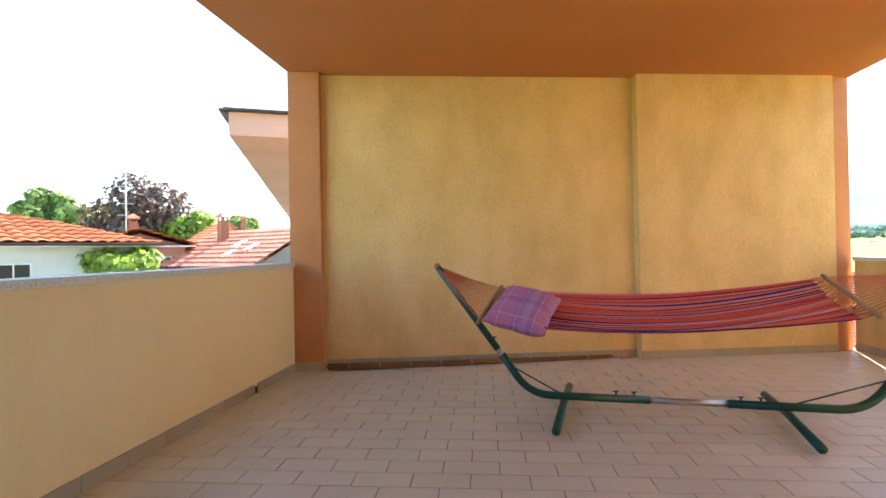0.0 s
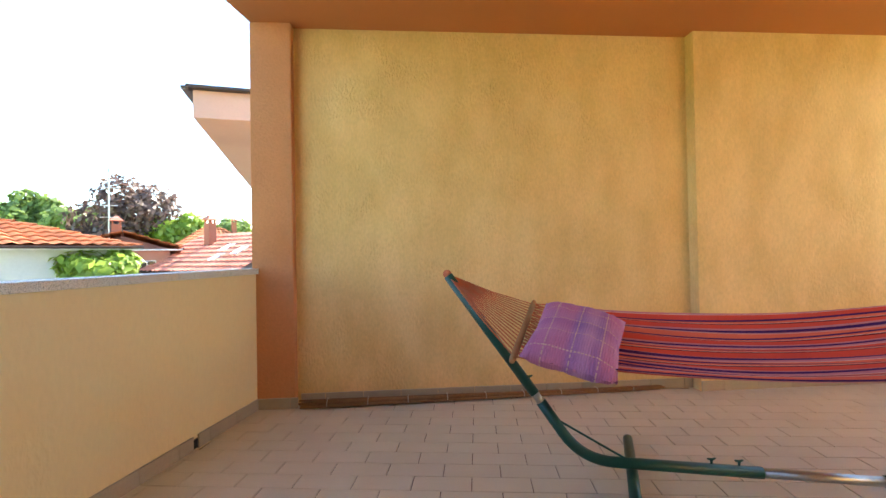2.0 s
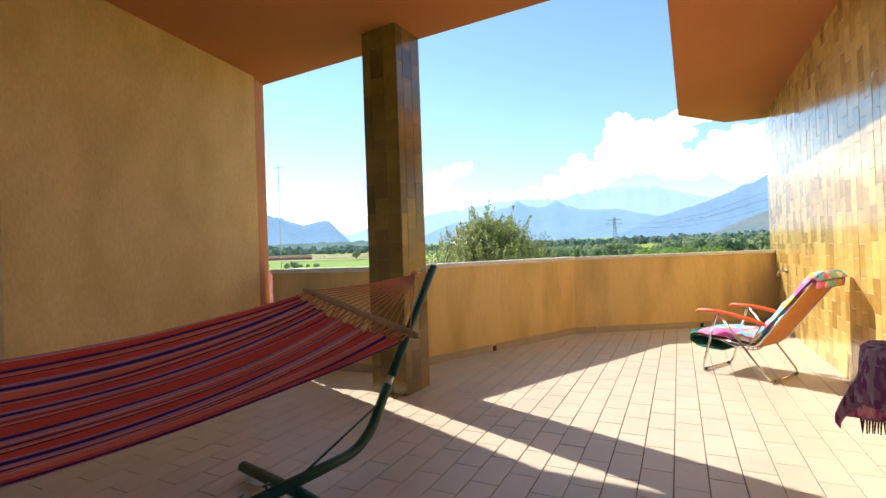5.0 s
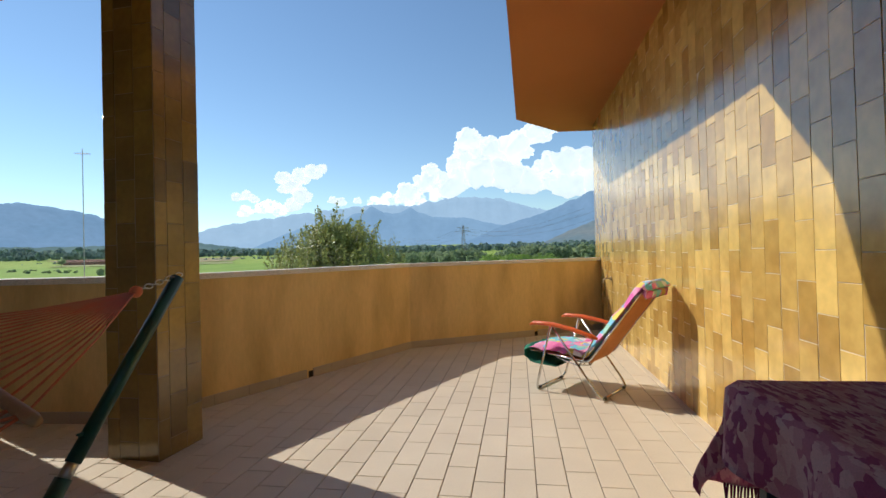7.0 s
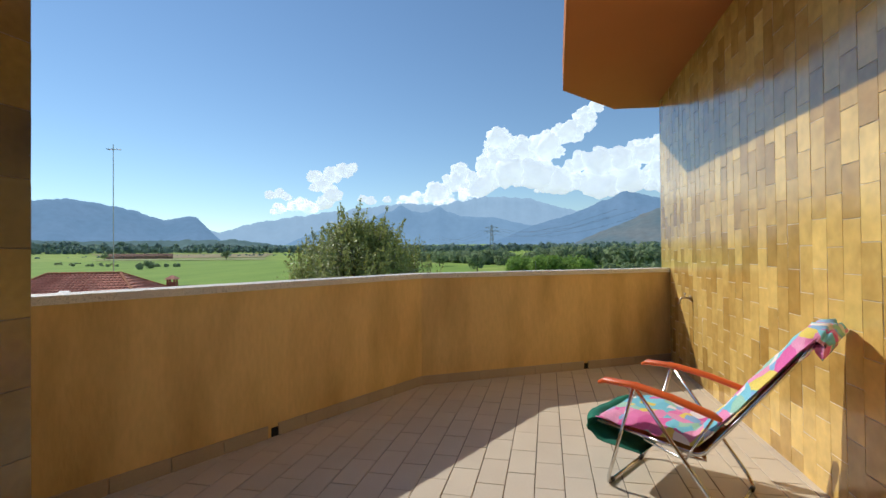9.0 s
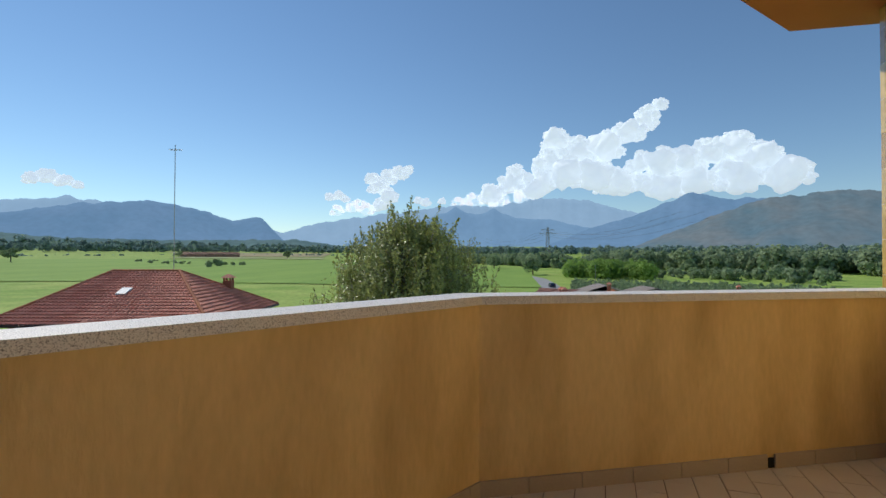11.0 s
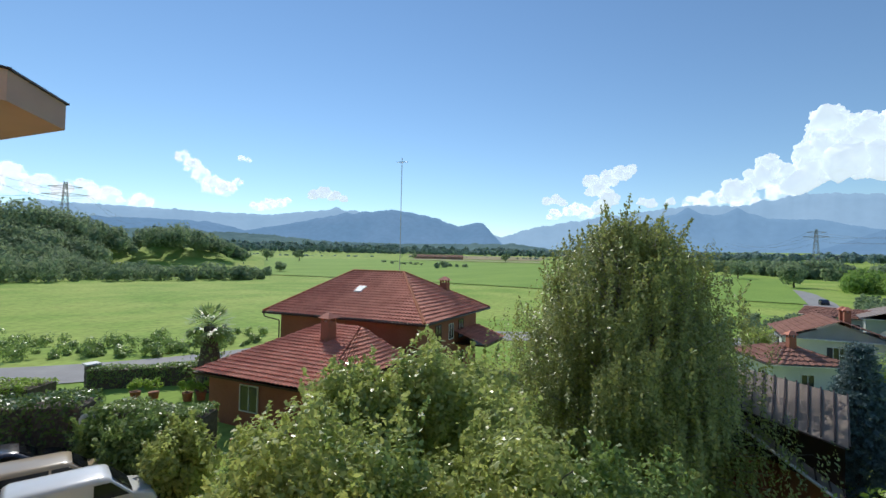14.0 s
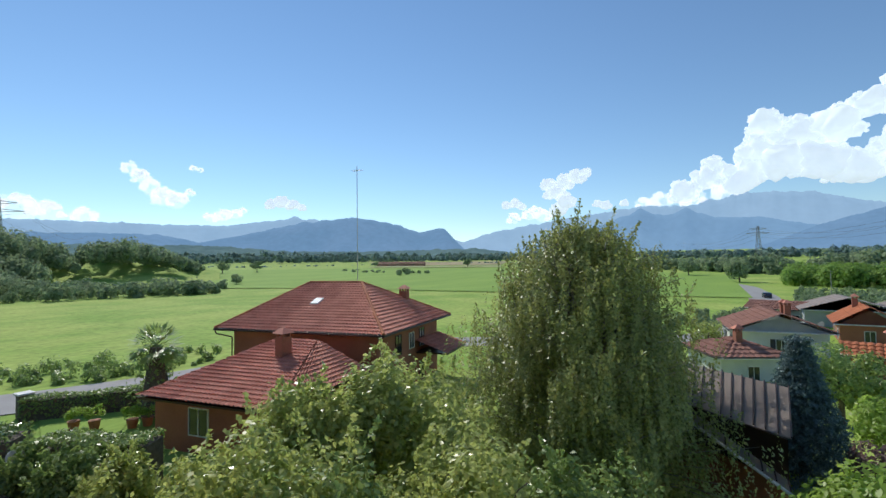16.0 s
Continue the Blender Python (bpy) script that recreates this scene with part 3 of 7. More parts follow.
def plaid_material(name):
    """Lilac seersucker with violet bands and rows of pale stitches."""
    m = bpy.data.materials.new(name)
    m.use_nodes = True
    n, l = m.node_tree.nodes, m.node_tree.links
    b = n["Principled BSDF"]
    b.inputs["Roughness"].default_value = 0.9
    b.inputs["Specular IOR Level"].default_value = 0.15
    tc = n.new("ShaderNodeTexCoord")
    sep = n.new("ShaderNodeSeparateXYZ")
    l.new(tc.outputs["Object"], sep.inputs["Vector"])

    def bands(axis, cells):
        mr = n.new("ShaderNodeMapRange")
        mr.inputs["From Min"].default_value, mr.inputs["From Max"].default_value = -0.26, 0.26
        l.new(sep.outputs[axis], mr.inputs["Value"])
        r = n.new("ShaderNodeValToRGB")
        r.color_ramp.interpolation = "EASE"
        el = r.color_ramp.elements
        for k, (p, c) in enumerate(cells):
            e = el[k] if k < 2 else el.new(p)
            e.position, e.color = p, (*c, 1)
        l.new(mr.outputs["Result"], r.inputs["Fac"])
        return r

    pink, lil, vio = (0.56, 0.20, 0.38), (0.52, 0.29, 0.54), (0.30, 0.16, 0.46)
    a = bands("X", [(0.0, lil), (0.2, pink), (0.42, pink), (0.5, vio), (0.62, lil), (0.7, vio), (0.78, pink), (1.0, lil)])
    c = bands("Y", [(0.0, pink), (0.3, lil), (0.45, vio), (0.55, lil), (0.8, pink), (1.0, lil)])
    mix = n.new("ShaderNodeMix")
    mix.data_type = "RGBA"
    mix.inputs["Factor"].default_value = 0.4
    l.new(a.outputs["Color"], mix.inputs["A"])
    l.new(c.outputs["Color"], mix.inputs["B"])
    prev = mix.outputs["Result"]
    for axis, other in (("X", "Y"), ("Y", "X")):
        w = n.new("ShaderNodeMath")
        w.operation = "PINGPONG"
        w.inputs[1].default_value = 0.06
        l.new(sep.outputs[axis], w.inputs[0])
        lt = n.new("ShaderNodeMath")
        lt.operation = "LESS_THAN"
        lt.inputs[1].default_value = 0.003
        l.new(w.outputs[0], lt.inputs[0])
        d = n.new("ShaderNodeMath")
        d.operation = "PINGPONG"
        d.inputs[1].default_value = 0.008
        l.new(sep.outputs[other], d.inputs[0])
        ld = n.new("ShaderNodeMath")
        ld.operation = "LESS_THAN"
        ld.inputs[1].default_value = 0.005
        l.new(d.outputs[0], ld.inputs[0])
        both = n.new("ShaderNodeMath")
        both.operation = "MULTIPLY"
        l.new(lt.outputs[0], both.inputs[0])
        l.new(ld.outputs[0], both.inputs[1])
        st = n.new("ShaderNodeMix")
        st.data_type = "RGBA"
        st.inputs["B"].default_value = (0.70, 0.47, 0.42, 1)
        l.new(both.outputs[0], st.inputs["Factor"])
        l.new(prev, st.inputs["A"])
        prev = st.outputs["Result"]
    l.new(prev, b.inputs["Base Color"])
    wv = n.new("ShaderNodeTexNoise")
    wv.inputs["Scale"].default_value = 60
    l.new(tc.outputs["Object"], wv.inputs["Vector"])
    bp = n.new("ShaderNodeBump")
    bp.inputs["Strength"].default_value, bp.inputs["Distance"].default_value = 0.5, 0.01
    rib = n.new("ShaderNodeTexWave")
    rib.inputs["Scale"].default_value, rib.inputs["Distortion"].default_value = 28, 2.5
    l.new(tc.outputs["Object"], rib.inputs["Vector"])
    both = n.new("ShaderNodeMath")
    both.operation = "ADD"
    l.new(wv.outputs["Fac"], both.inputs[0])
    l.new(rib.outputs["Fac"], both.inputs[1])
    l.new(both.outputs[0], bp.inputs["Height"])
    l.new(bp.outputs["Normal"], b.inputs["Normal"])
    return m


M_PLAID = plaid_material("lilac_plaid")
M_CLOTH = patch_material("purple_zigzag_cloth", [(0.62, 0.30, 0.41), (0.74, 0.46, 0.54), (0.45, 0.15, 0.28), (0.82, 0.60, 0.64)], 30.0, stretch=(1, 3, 1), distort=1.4)
M_CLOTHSIDE = material("plum_cloth", (0.16, 0.012, 0.055), (0.13, 0.012, 0.05), 0.9, scale=8, fine=220, grain=0.2, spec=0.1)

# ---- hammock on its stand ----
HL, HR = Vector((-0.31, 3.83, 1.07)), Vector((3.04, 2.78, 1.07))
AX = (HR - HL).normalized()
SIDE = Vector((-AX.y, AX.x, 0))
LEN = (HR - HL).length


def on_axis(s, z, off=0.0):
    p = HL + AX * s + SIDE * off
    return Vector((p.x, p.y, z))


stand = empty("hammock_stand", "dark green tubular steel hammock stand on tiles", "hammock stand", at=(1.36, 3.3, 0))


def put(name, bm, mat, thing, label="", smooth=True):
    """A part whose mesh is in world places, hung under a thing that stands elsewhere."""
    bmesh.ops.translate(bm, verts=bm.verts, vec=-thing.location)
    return part(name, bm, mat, thing, label, smooth)


BEAM_Z = 0.115
for end in (0, 1):
    def at(s, z, off=0.0, end=end):
        return on_axis(LEN - s if end else s, z, off)
    arm = put("arm", tube([at(0.02, 1.055), at(0.47, 0.44)], 0.0255, 14), M_GREEN, stand)
    put("hook", tube(round_path([at(0.02, 1.05), at(0.0, 1.085), at(-0.035, 1.09), at(-0.05, 1.065)], 0.015), 0.006, 8), M_STEEL, arm, "bare steel hook")
    put("sleeve", tube([at(0.455, 0.46), at(0.51, 0.385)], 0.0215, 12), M_STEEL, stand, "bare steel inner tube")
    low = put("lower_arm", tube(round_path([at(0.50, 0.40), at(0.70, BEAM_Z), at(1.52 if not end else 1.50, BEAM_Z)], 0.16, 8), 0.0275, 14), M_GREEN, stand)
    put("collar", tube([at(0.495, 0.405), at(0.535, 0.352)], 0.031, 14), M_GREEN, low)
    put("collar", tube([at(1.46, BEAM_Z), at(1.52, BEAM_Z)], 0.0305, 14), M_STEEL, low, "bare steel collar")
    fs_ = 1.14 if end else 0.94
    put("brace", tube([at(0.565, 0.32), at(fs_ - 0.01, 0.125)], 0.006, 8), M_GREEN, stand)
    across = Vector((0.40, 0.917, 0))
    fc = at(fs_, 0)
    foot = put("foot", tube([fc + across * 0.52 + Vector((0, 0, 0.045)), fc + Vector((0, 0, 0.065)), fc - across * 0.52 + Vector((0, 0, 0.045))], 0.0275, 14), M_GREEN, stand)
    for o in (0.52, -0.52):
        put("foot_cap", tube([fc + across * o * 0.93 + Vector((0, 0, 0.044)), fc + across * o * 1.03 + Vector((0, 0, 0.0425))], 0.031, 14), M_BLACKPL, foot, "black plastic end cap")
    for s, z in ((0.44, 0.48), (1.30, BEAM_Z), (1.42, BEAM_Z)):
        k = bmesh.new()
        p = at(s, z + 0.022)
        add_tube(k, [p, p + Vector((0, 0, 0.026))], 0.006, 8)
        add_tube(k, [p + Vector((-0.02, 0, 0.03)), p + Vector((0, 0, 0.024)), p + Vector((0.02, 0, 0.03))], [0.004, 0.008, 0.004], 8)
        put("wing_knob", k, M_GREEN, stand)
put("centre_tube", tube([on_axis(1.50, BEAM_Z), on_axis(LEN - 1.48, BEAM_Z)], 0.0225, 12), M_STEEL, stand, "bare steel centre tube")

LF, LN = Vector((0.25, 4.08, 0.868)), Vector((-0.05, 3.36, 0.70))
RF, RN = Vector((2.44, 3.36, 0.949)), Vector((1.99, 2.54, 0.79))
hammock = empty("hammock", "red and purple striped cloth hammock with wooden spreaders", "hammock", at=(1.36, 3.3, 0.7))
srnd = random.Random(21)
M_CREAM = material("cream_cloth", (0.78, 0.60, 0.52), (0.70, 0.52, 0.45), 0.9, scale=4, fine=260, grain=0.2, bump=0.2, spec=0.15)
STRIPES = []
while sum(w for w, _ in STRIPES) < 1.2:
    STRIPES += [(srnd.uniform(0.014, 0.028), M_PURPLE), (srnd.uniform(0.008, 0.016), M_MAUVE), (srnd.uniform(0.04, 0.09), M_RED), (srnd.uniform(0.008, 0.014), M_MAROON), (0.004, M_CREAM),
                (srnd.uniform(0.012, 0.022), M_CORAL), (srnd.uniform(0.012, 0.02), M_PURPLE), (srnd.uniform(0.03, 0.06), srnd.choice((M_CORAL, M_RED))), (0.004, M_CREAM), (srnd.uniform(0.012, 0.025), M_MAUVE)]


def bed_point(u, v):
    """A point of the cloth: u from head to foot, v from the near to the far edge."""
    a, b = LN.lerp(LF, v), RN.lerp(RF, v)
    squeeze = 1 - 0.05 * math.sin(math.pi * u)
    mid = LN.lerp(LF, 0.5).lerp(RN.lerp(RF, 0.5), u)
    p = a.lerp(b, u)
    p = mid + (p - mid) * squeeze
    p.z -= 0.085 * math.sin(math.pi * u) + 0.10 * math.sin(math.pi * u) ** 0.5 * (1 - (2 * v - 1) ** 2)
    p.z += 0.010 * noise.noise((u * 3, v * 9, 1)) + 0.007 * math.sin(v * 70 + 4 * u + 2 * noise.noise((v * 6, 0, 0))) * (1 - math.sin(math.pi * u) * 0.5) + 0.010 * max(0.0, u - 0.7) * math.sin(v * 95 + 3 * u)
    return p


cloth = bmesh.new()
total = sum(w for w, _ in STRIPES)
edges, acc = [0.0], 0.0
for w, _ in STRIPES:
    acc += w / total
    edges.append(acc)
mats = []
NU = 44
for k, (w, mt) in enumerate(STRIPES):
    if mt not in mats:
        mats.append(mt)
    rows = []
    for j in range(3):
        v = edges[k] + (edges[k + 1] - edges[k]) * j / 2
        rows.append([cloth.verts.new(bed_point(0.035 + 0.93 * i / NU, v)) for i in range(NU + 1)])
    for r0, r1 in zip(rows, rows[1:]):
        for i in range(NU):
            f = cloth.faces.new((r0[i], r0[i + 1], r1[i + 1], r1[i]))
            f.material_index = mats.index(mt)
bmesh.ops.remove_doubles(cloth, verts=cloth.verts, dist=0.0005)
bmesh.ops.solidify(cloth, geom=cloth.faces[:], thickness=0.004)
bed = put("bed", cloth, mats[0], hammock)
for mt in mats[1:]:
    bed.data.materials.append(mt)
for a, b, u0, ring in ((LN, LF, 0.035, HL + Vector((0.015, 0, -0.005))), (RN, RF, 0.965, HR - AX * 0.22 + Vector((0, 0, -0.06)))):
    d = (b - a).normalized() * 0.03
    put("spreader_bar", tube([a - d, a, b, b + d], [0.012, 0.016, 0.016, 0.012], 12), M_BARWOOD, hammock, "turned wooden spreader bar")
    for k in range(18):
        v = (k + 0.5) / 18
        p = a.lerp(b, v)
        sag = (p + ring) / 2 - Vector((0, 0, 0.012))
        put("cord", tube([ring, sag, p], 0.0035, 5), M_CORD, hammock)
        for q in (-0.022, 0.022):
            put("lacing", tube([p, bed_point(u0, min(max(v + q, 0), 1))], 0.004, 5), M_CORD, hammock)
    knot = bmesh.new()
    bmesh.ops.create_uvsphere(knot, u_segments=10, v_segments=8, radius=0.024, matrix=Matrix.Translation(ring))
    put("knot", knot, M_CORD, hammock)
chain = bmesh.new()
c0, c1 = HR - AX * 0.20 + Vector((0, 0, -0.052)), HR + Vector((0, 0, 0.0))
for k in range(8):
    p = c0.lerp(c1, (k + 0.5) / 8)
    turn = AX.to_track_quat("X", "Z").to_matrix().to_4x4() @ pose(0, 0, 0, 90 * (k % 2), 0, 0)
    loop = [Matrix.Translation(p) @ turn @ Vector((0.019 * math.cos(a * math.tau / 10), 0.010 * math.sin(a * math.tau / 10), 0)) for a in range(11)]
    add_tube(chain, loop, 0.0028, 6, False)
put("chain", chain, M_STEEL, hammock, "short steel chain")


def pillow_mesh(sx, sy, h):
    bm = bmesh.new()
    n = 26
    for s in (1, -1):
        g = [[None] * (n + 1) for _ in range(n + 1)]
        for i in range(n + 1):
            for j in range(n + 1):
                x, y = 2 * i / n - 1, 2 * j / n - 1
                t = max(0.0, (1 - x ** 4) * (1 - y ** 4)) ** 0.6
                pin = 1 - 0.07 * (1 - abs(x)) * abs(y) - 0.07 * (1 - abs(y)) * abs(x)
                z = s * h * t * (1 + 0.16 * noise.noise((x * 2.2, y * 2.2, s * 3))) + 0.006 * noise.noise((x * 8, y * 8, s))
                g[i][j] = bm.verts.new((x * sx / 2 * pin, y * sy / 2 * pin, z))
        for i in range(n):
            for j in range(n):
                bm.faces.new((g[i][j], g[i + 1][j], g[i + 1][j + 1], g[i][j + 1]))
    bmesh.ops.remove_doubles(bm, verts=bm.verts, dist=0.0006)
    return bm


pillow = tagged(link("pillow", pillow_mesh(0.42, 0.60, 0.09), M_PLAID, smooth=True), "lilac and violet plaid pillow lying in the hammock", "pillow")
p00, p10, p01 = bed_point(0.115, 0.36), bed_point(0.19, 0.36), bed_point(0.115, 0.56)
px = (p10 - p00).normalized()
pz = px.cross(p01 - p00).normalized()
py = pz.cross(px)
pillow.matrix_world = Matrix(((px.x, py.x, pz.x, p00.x), (px.y, py.y, pz.y, p00.y), (px.z, py.z, pz.z, p00.z), (0, 0, 0, 1))) @ pose(0, -0.02, 0.075, 8, 4, -6)

# ---- bundle of reed fencing at the wall's foot ----
rnd = random.Random(4)
reed = empty("reed_screen", "rolled brown reed screen lying along the wall", "reed screen", at=(0.1, 5.0, 0))
for k in range(34):
    y = rnd.uniform(0, 1)
    z = 0.012 + 0.05 * rnd.random() * (1 - abs(2 * y - 1)) + 0.008
    a = Vector((-1.37 + rnd.uniform(0, 0.2), 4.98 + 0.10 * y, z))
    b = Vector((1.68 - rnd.uniform(0, 0.5), 5.10 + 0.05 * y, 0.01 + 0.022 * rnd.random()))
    m = a.lerp(b, 0.5) + Vector((0, rnd.uniform(-0.01, 0.012), rnd.uniform(-0.004, 0.008)))
    put("stick", tube([a, m, b], [0.008, 0.0075, 0.006], 6), M_REED, reed)
for k in range(9):
    t = 0.08 + k * 0.105
    c = Vector((-1.37, 5.03, 0.03)).lerp(Vector((1.6, 5.12, 0.02)), t)
    h = 0.05 * (1 - t * 0.45)
    loop = [c + Vector((0, 0.064 * math.cos(a * math.tau / 12) * (1 - 0.4 * t), h * 0.62 * math.sin(a * math.tau / 12) + 0.008)) for a in range(13)]
    put("tie", tube(loop, 0.0035, 5), M_WIRE, reed, "pale tie wire")

# ---- reclining garden chair ----
CH = Matrix.Translation((4.84, 0.50, 0)) @ Euler((0, 0, math.atan2(0.75, 0.66))).to_matrix().to_4x4()
chair = empty("reclining_chair", "orange reclining garden chair covered with a bright printed towel", "garden chair")
chair.matrix_world = CH @ Matrix.Diagonal((0.86, 0.95, 0.97, 1))


def flat_bar(pts, w, h):
    """A flat rounded bar along points in one upright plane: w across, h thick."""
    bm = bmesh.new()
    rings = []
    for i, p in enumerate(pts):
        a, b = Vector(pts[max(i - 1, 0)]), Vector(pts[min(i + 1, len(pts) - 1)])
        d = (b - a).normalized()
        up = Vector((0, 1, 0)).cross(d)
        if up.z < 0:
            up = -up
        ends = 0.55 if i in (0, len(pts) - 1) else 1.0
        rings.append([bm.verts.new(Vector(p) + Vector((0, 1, 0)) * (w / 2 * ends * math.cos(k * math.tau / 12)) + up * (h / 2 * ends * math.sin(k * math.tau / 12))) for k in range(12)])
    for r0, r1 in zip(rings, rings[1:]):
        for k in range(12):
            bm.faces.new((r0[k], r0[(k + 1) % 12], r1[(k + 1) % 12], r1[k]))
    bm.faces.new(rings[0][::-1])
    bm.faces.new(rings[-1])
    return bm


for s in (1, -1):
    y = 0.29 * s
    part("armrest", flat_bar([(0.37, y, 0.555), (0.33, y, 0.572), (0.15, y, 0.572), (-0.05, y, 0.545), (-0.25, y, 0.50), (-0.29, y, 0.485)], 0.052, 0.034), M_ORANGEPL, chair, "orange moulded armrest", True)
    part("front_leg", tube(round_path([(0.17, y * 0.92, 0.55), (0.33, y * 0.92, 0.05), (0.345, y * 0.80, 0.014)], 0.04), 0.0105), M_CHROME, chair, "", True)
    part("rear_leg", tube(round_path([(0.15, y * 0.96, 0.55), (-0.27, y * 0.92, 0.05), (-0.30, y * 0.80, 0.014)], 0.04), 0.0105), M_CHROME, chair, "", True)
    part("side_rail", tube(round_path([(0.40, y * 0.86, 0.335), (-0.18, y * 0.86, 0.285), (-0.64, y * 0.86, 0.83)], 0.05), 0.0095), M_CHROME, chair, "", True)
    part("link_bar", tube([(-0.25, y * 0.9, 0.49), (-0.10, y * 0.88, 0.25), (0.12, y * 0.9, 0.30)], 0.007, 8), M_CHROME, chair, "", True)
for x in (0.345, -0.30):
    part("foot_bar", tube([(x, -0.235, 0.013), (x, 0.235, 0.013)], 0.0105), M_CHROME, chair, "", True)
    for s in (0.2, -0.2):
        part("foot_pad", tube([(x, s - 0.02, 0.0135), (x, s + 0.02, 0.0135)], 0.0132), M_BLACKPL, chair, "black rubber pad", True)
part("head_bar", tube(round_path([(-0.60, -0.25, 0.785), (-0.66, -0.25, 0.855), (-0.66, 0.25, 0.855), (-0.60, 0.25, 0.785)], 0.05), 0.0095), M_CHROME, chair, "", True)
for k in range(5):
    y = -0.18 + 0.09 * k
    z = 0.24 - 0.02 * (k % 2)
    part("spring", tube([(0.1 - 0.02 * k, -0.25, 0.285), (-0.05, y, z), (-0.2, 0.25, 0.27)], 0.005, 6), M_CHROME, chair, "", True)


def padded_sheet(path, half, thick, wave, seed, nj=18):
    """A cushion along a path in the chair's upright plane."""
    bm = bmesh.new()
    tops, bots = [], []
    n = len(path)
    for i, p in enumerate(path):
        a, b = Vector(path[max(i - 1, 0)]), Vector(path[min(i + 1, n - 1)])
        d = (b - a).normalized()
        up = Vector((-d.z, 0, d.x))
        if up.z < 0:
            up = -up
        t, o = [], []
        for j in range(nj + 1):
            v = 2 * j / nj - 1
            edge = (1 - abs(v) ** 6) ** 0.5 * (1 - abs(2 * i / (n - 1) - 1) ** 10) ** 0.5
            w = wave * noise.noise((i * 0.5, v * 2.6, seed)) + wave * 0.5 * noise.noise((i * 1.1, v * 6, seed + 3))
            c = Vector((p[0], v * half * (1 + 0.03 * noise.noise((i * 0.6, seed, 1))), p[2]))
            t.append(bm.verts.new(c + up * (thick * edge + w)))
            o.append(bm.verts.new(c - up * (0.012 * edge)))
        tops.append(t)
        bots.append(o)
    for i in range(n - 1):
        for j in range(nj):
            bm.faces.new((tops[i][j], tops[i][j + 1], tops[i + 1][j + 1], tops[i + 1][j]))
            bm.faces.new((bots[i][j], bots[i + 1][j], bots[i + 1][j + 1], bots[i][j + 1]))
        bm.faces.new((tops[i][0], tops[i + 1][0], bots[i + 1][0], bots[i][0]))
        bm.faces.new((tops[i][nj], bots[i][nj], bots[i + 1][nj], tops[i + 1][nj]))
    bm.faces.new(tops[0] + bots[0][::-1])
    bm.faces.new(tops[-1][::-1] + bots[-1])
    return bm


def dense(pts, n):
    pts = [Vector(p) for p in pts]
    out = []
    for a, b in zip(pts, pts[1:]):
        out += [a.lerp(b, k / n) for k in range(n)]
    return out + [pts[-1]]


part("canvas", padded_sheet(dense([(0.40, 0, 0.33), (-0.17, 0, 0.285), (-0.63, 0, 0.83)], 8), 0.235, 0.012, 0.003, 2), M_ORANGECLOTH, chair, "orange canvas seat and back", True)
part("towel", padded_sheet(dense([(0.41, 0, 0.355), (0.1, 0, 0.345), (-0.15, 0, 0.325), (-0.38, 0, 0.575), (-0.66, 0, 0.885), (-0.70, 0, 0.86), (-0.69, 0, 0.80)], 6), 0.26, 0.05, 0.018, 5), M_TOWEL, chair, "pink, turquoise and yellow printed towel", True)
part("foot_roll", padded_sheet(dense([(0.40, 0, 0.36), (0.47, 0, 0.33), (0.47, 0, 0.27), (0.36, 0, 0.225), (0.14, 0, 0.215)], 5), 0.25, 0.03, 0.012, 8), M_TEAL, chair, "folded teal cushion under the front", True)

# ---- table with a purple cloth, and what is stored under it ----
TB = Matrix.Translation((*wall_at(-2.02, 0.30), 0)) @ Matrix.Rotation(TILT, 4, "Z")
table = empty("garden_table", "grey garden table against the tiled wall", "table")
table.matrix_world = TB
part("tabletop", box(pose(0, 0, 0.725), 1.24, 0.50, 0.03, 0.006), M_SLATE, table)
for sx in (-1, 1):
    for sy in (-1, 1):
        part("leg", box(pose(0.56 * sx, 0.20 * sy, 0.355), 0.055, 0.055, 0.71, 0.008), M_SLATE, table)
cloth_thing = empty("tablecloth", "purple zigzag tablecloth with a fringe, draped over the table", "tablecloth")
cloth_thing.matrix_world = TB


def drape():
    bm = bmesh.new()
    n, m = 64, 44
    g = []
    for i in range(n + 1):
        row = []
        for j in range(m + 1):
            x, y = (2 * i / n - 1) * 0.95, (2 * j / m - 1) * 0.47
            ox, oy = max(0.0, abs(x) - 0.63), max(0.0, abs(y) - 0.26)
            drop = math.hypot(ox, oy)
            wob = 0.03 * math.sin(y * 17 + 1.3) * min(1, ox * 6) + 0.03 * math.sin(x * 15) * min(1, oy * 6)
            px = math.copysign(min(abs(x), 0.63) + (0.02 if ox else 0) + 0.10 * ox + (wob if ox else 0), x)
            py = math.copysign(min(abs(y), 0.26) + (0.02 if oy else 0) + 0.10 * oy + (wob if oy else 0), y)
            row.append(bm.verts.new((px, py, 0.744 + 0.003 * noise.noise((x * 6, y * 6, 0)) - drop)))
        g.append(row)
    for i in range(n):
        for j in range(m):
            bm.faces.new((g[i][j], g[i + 1][j], g[i + 1][j + 1], g[i][j + 1]))
    bmesh.ops.solidify(bm, geom=bm.faces[:], thickness=0.003)
    return bm


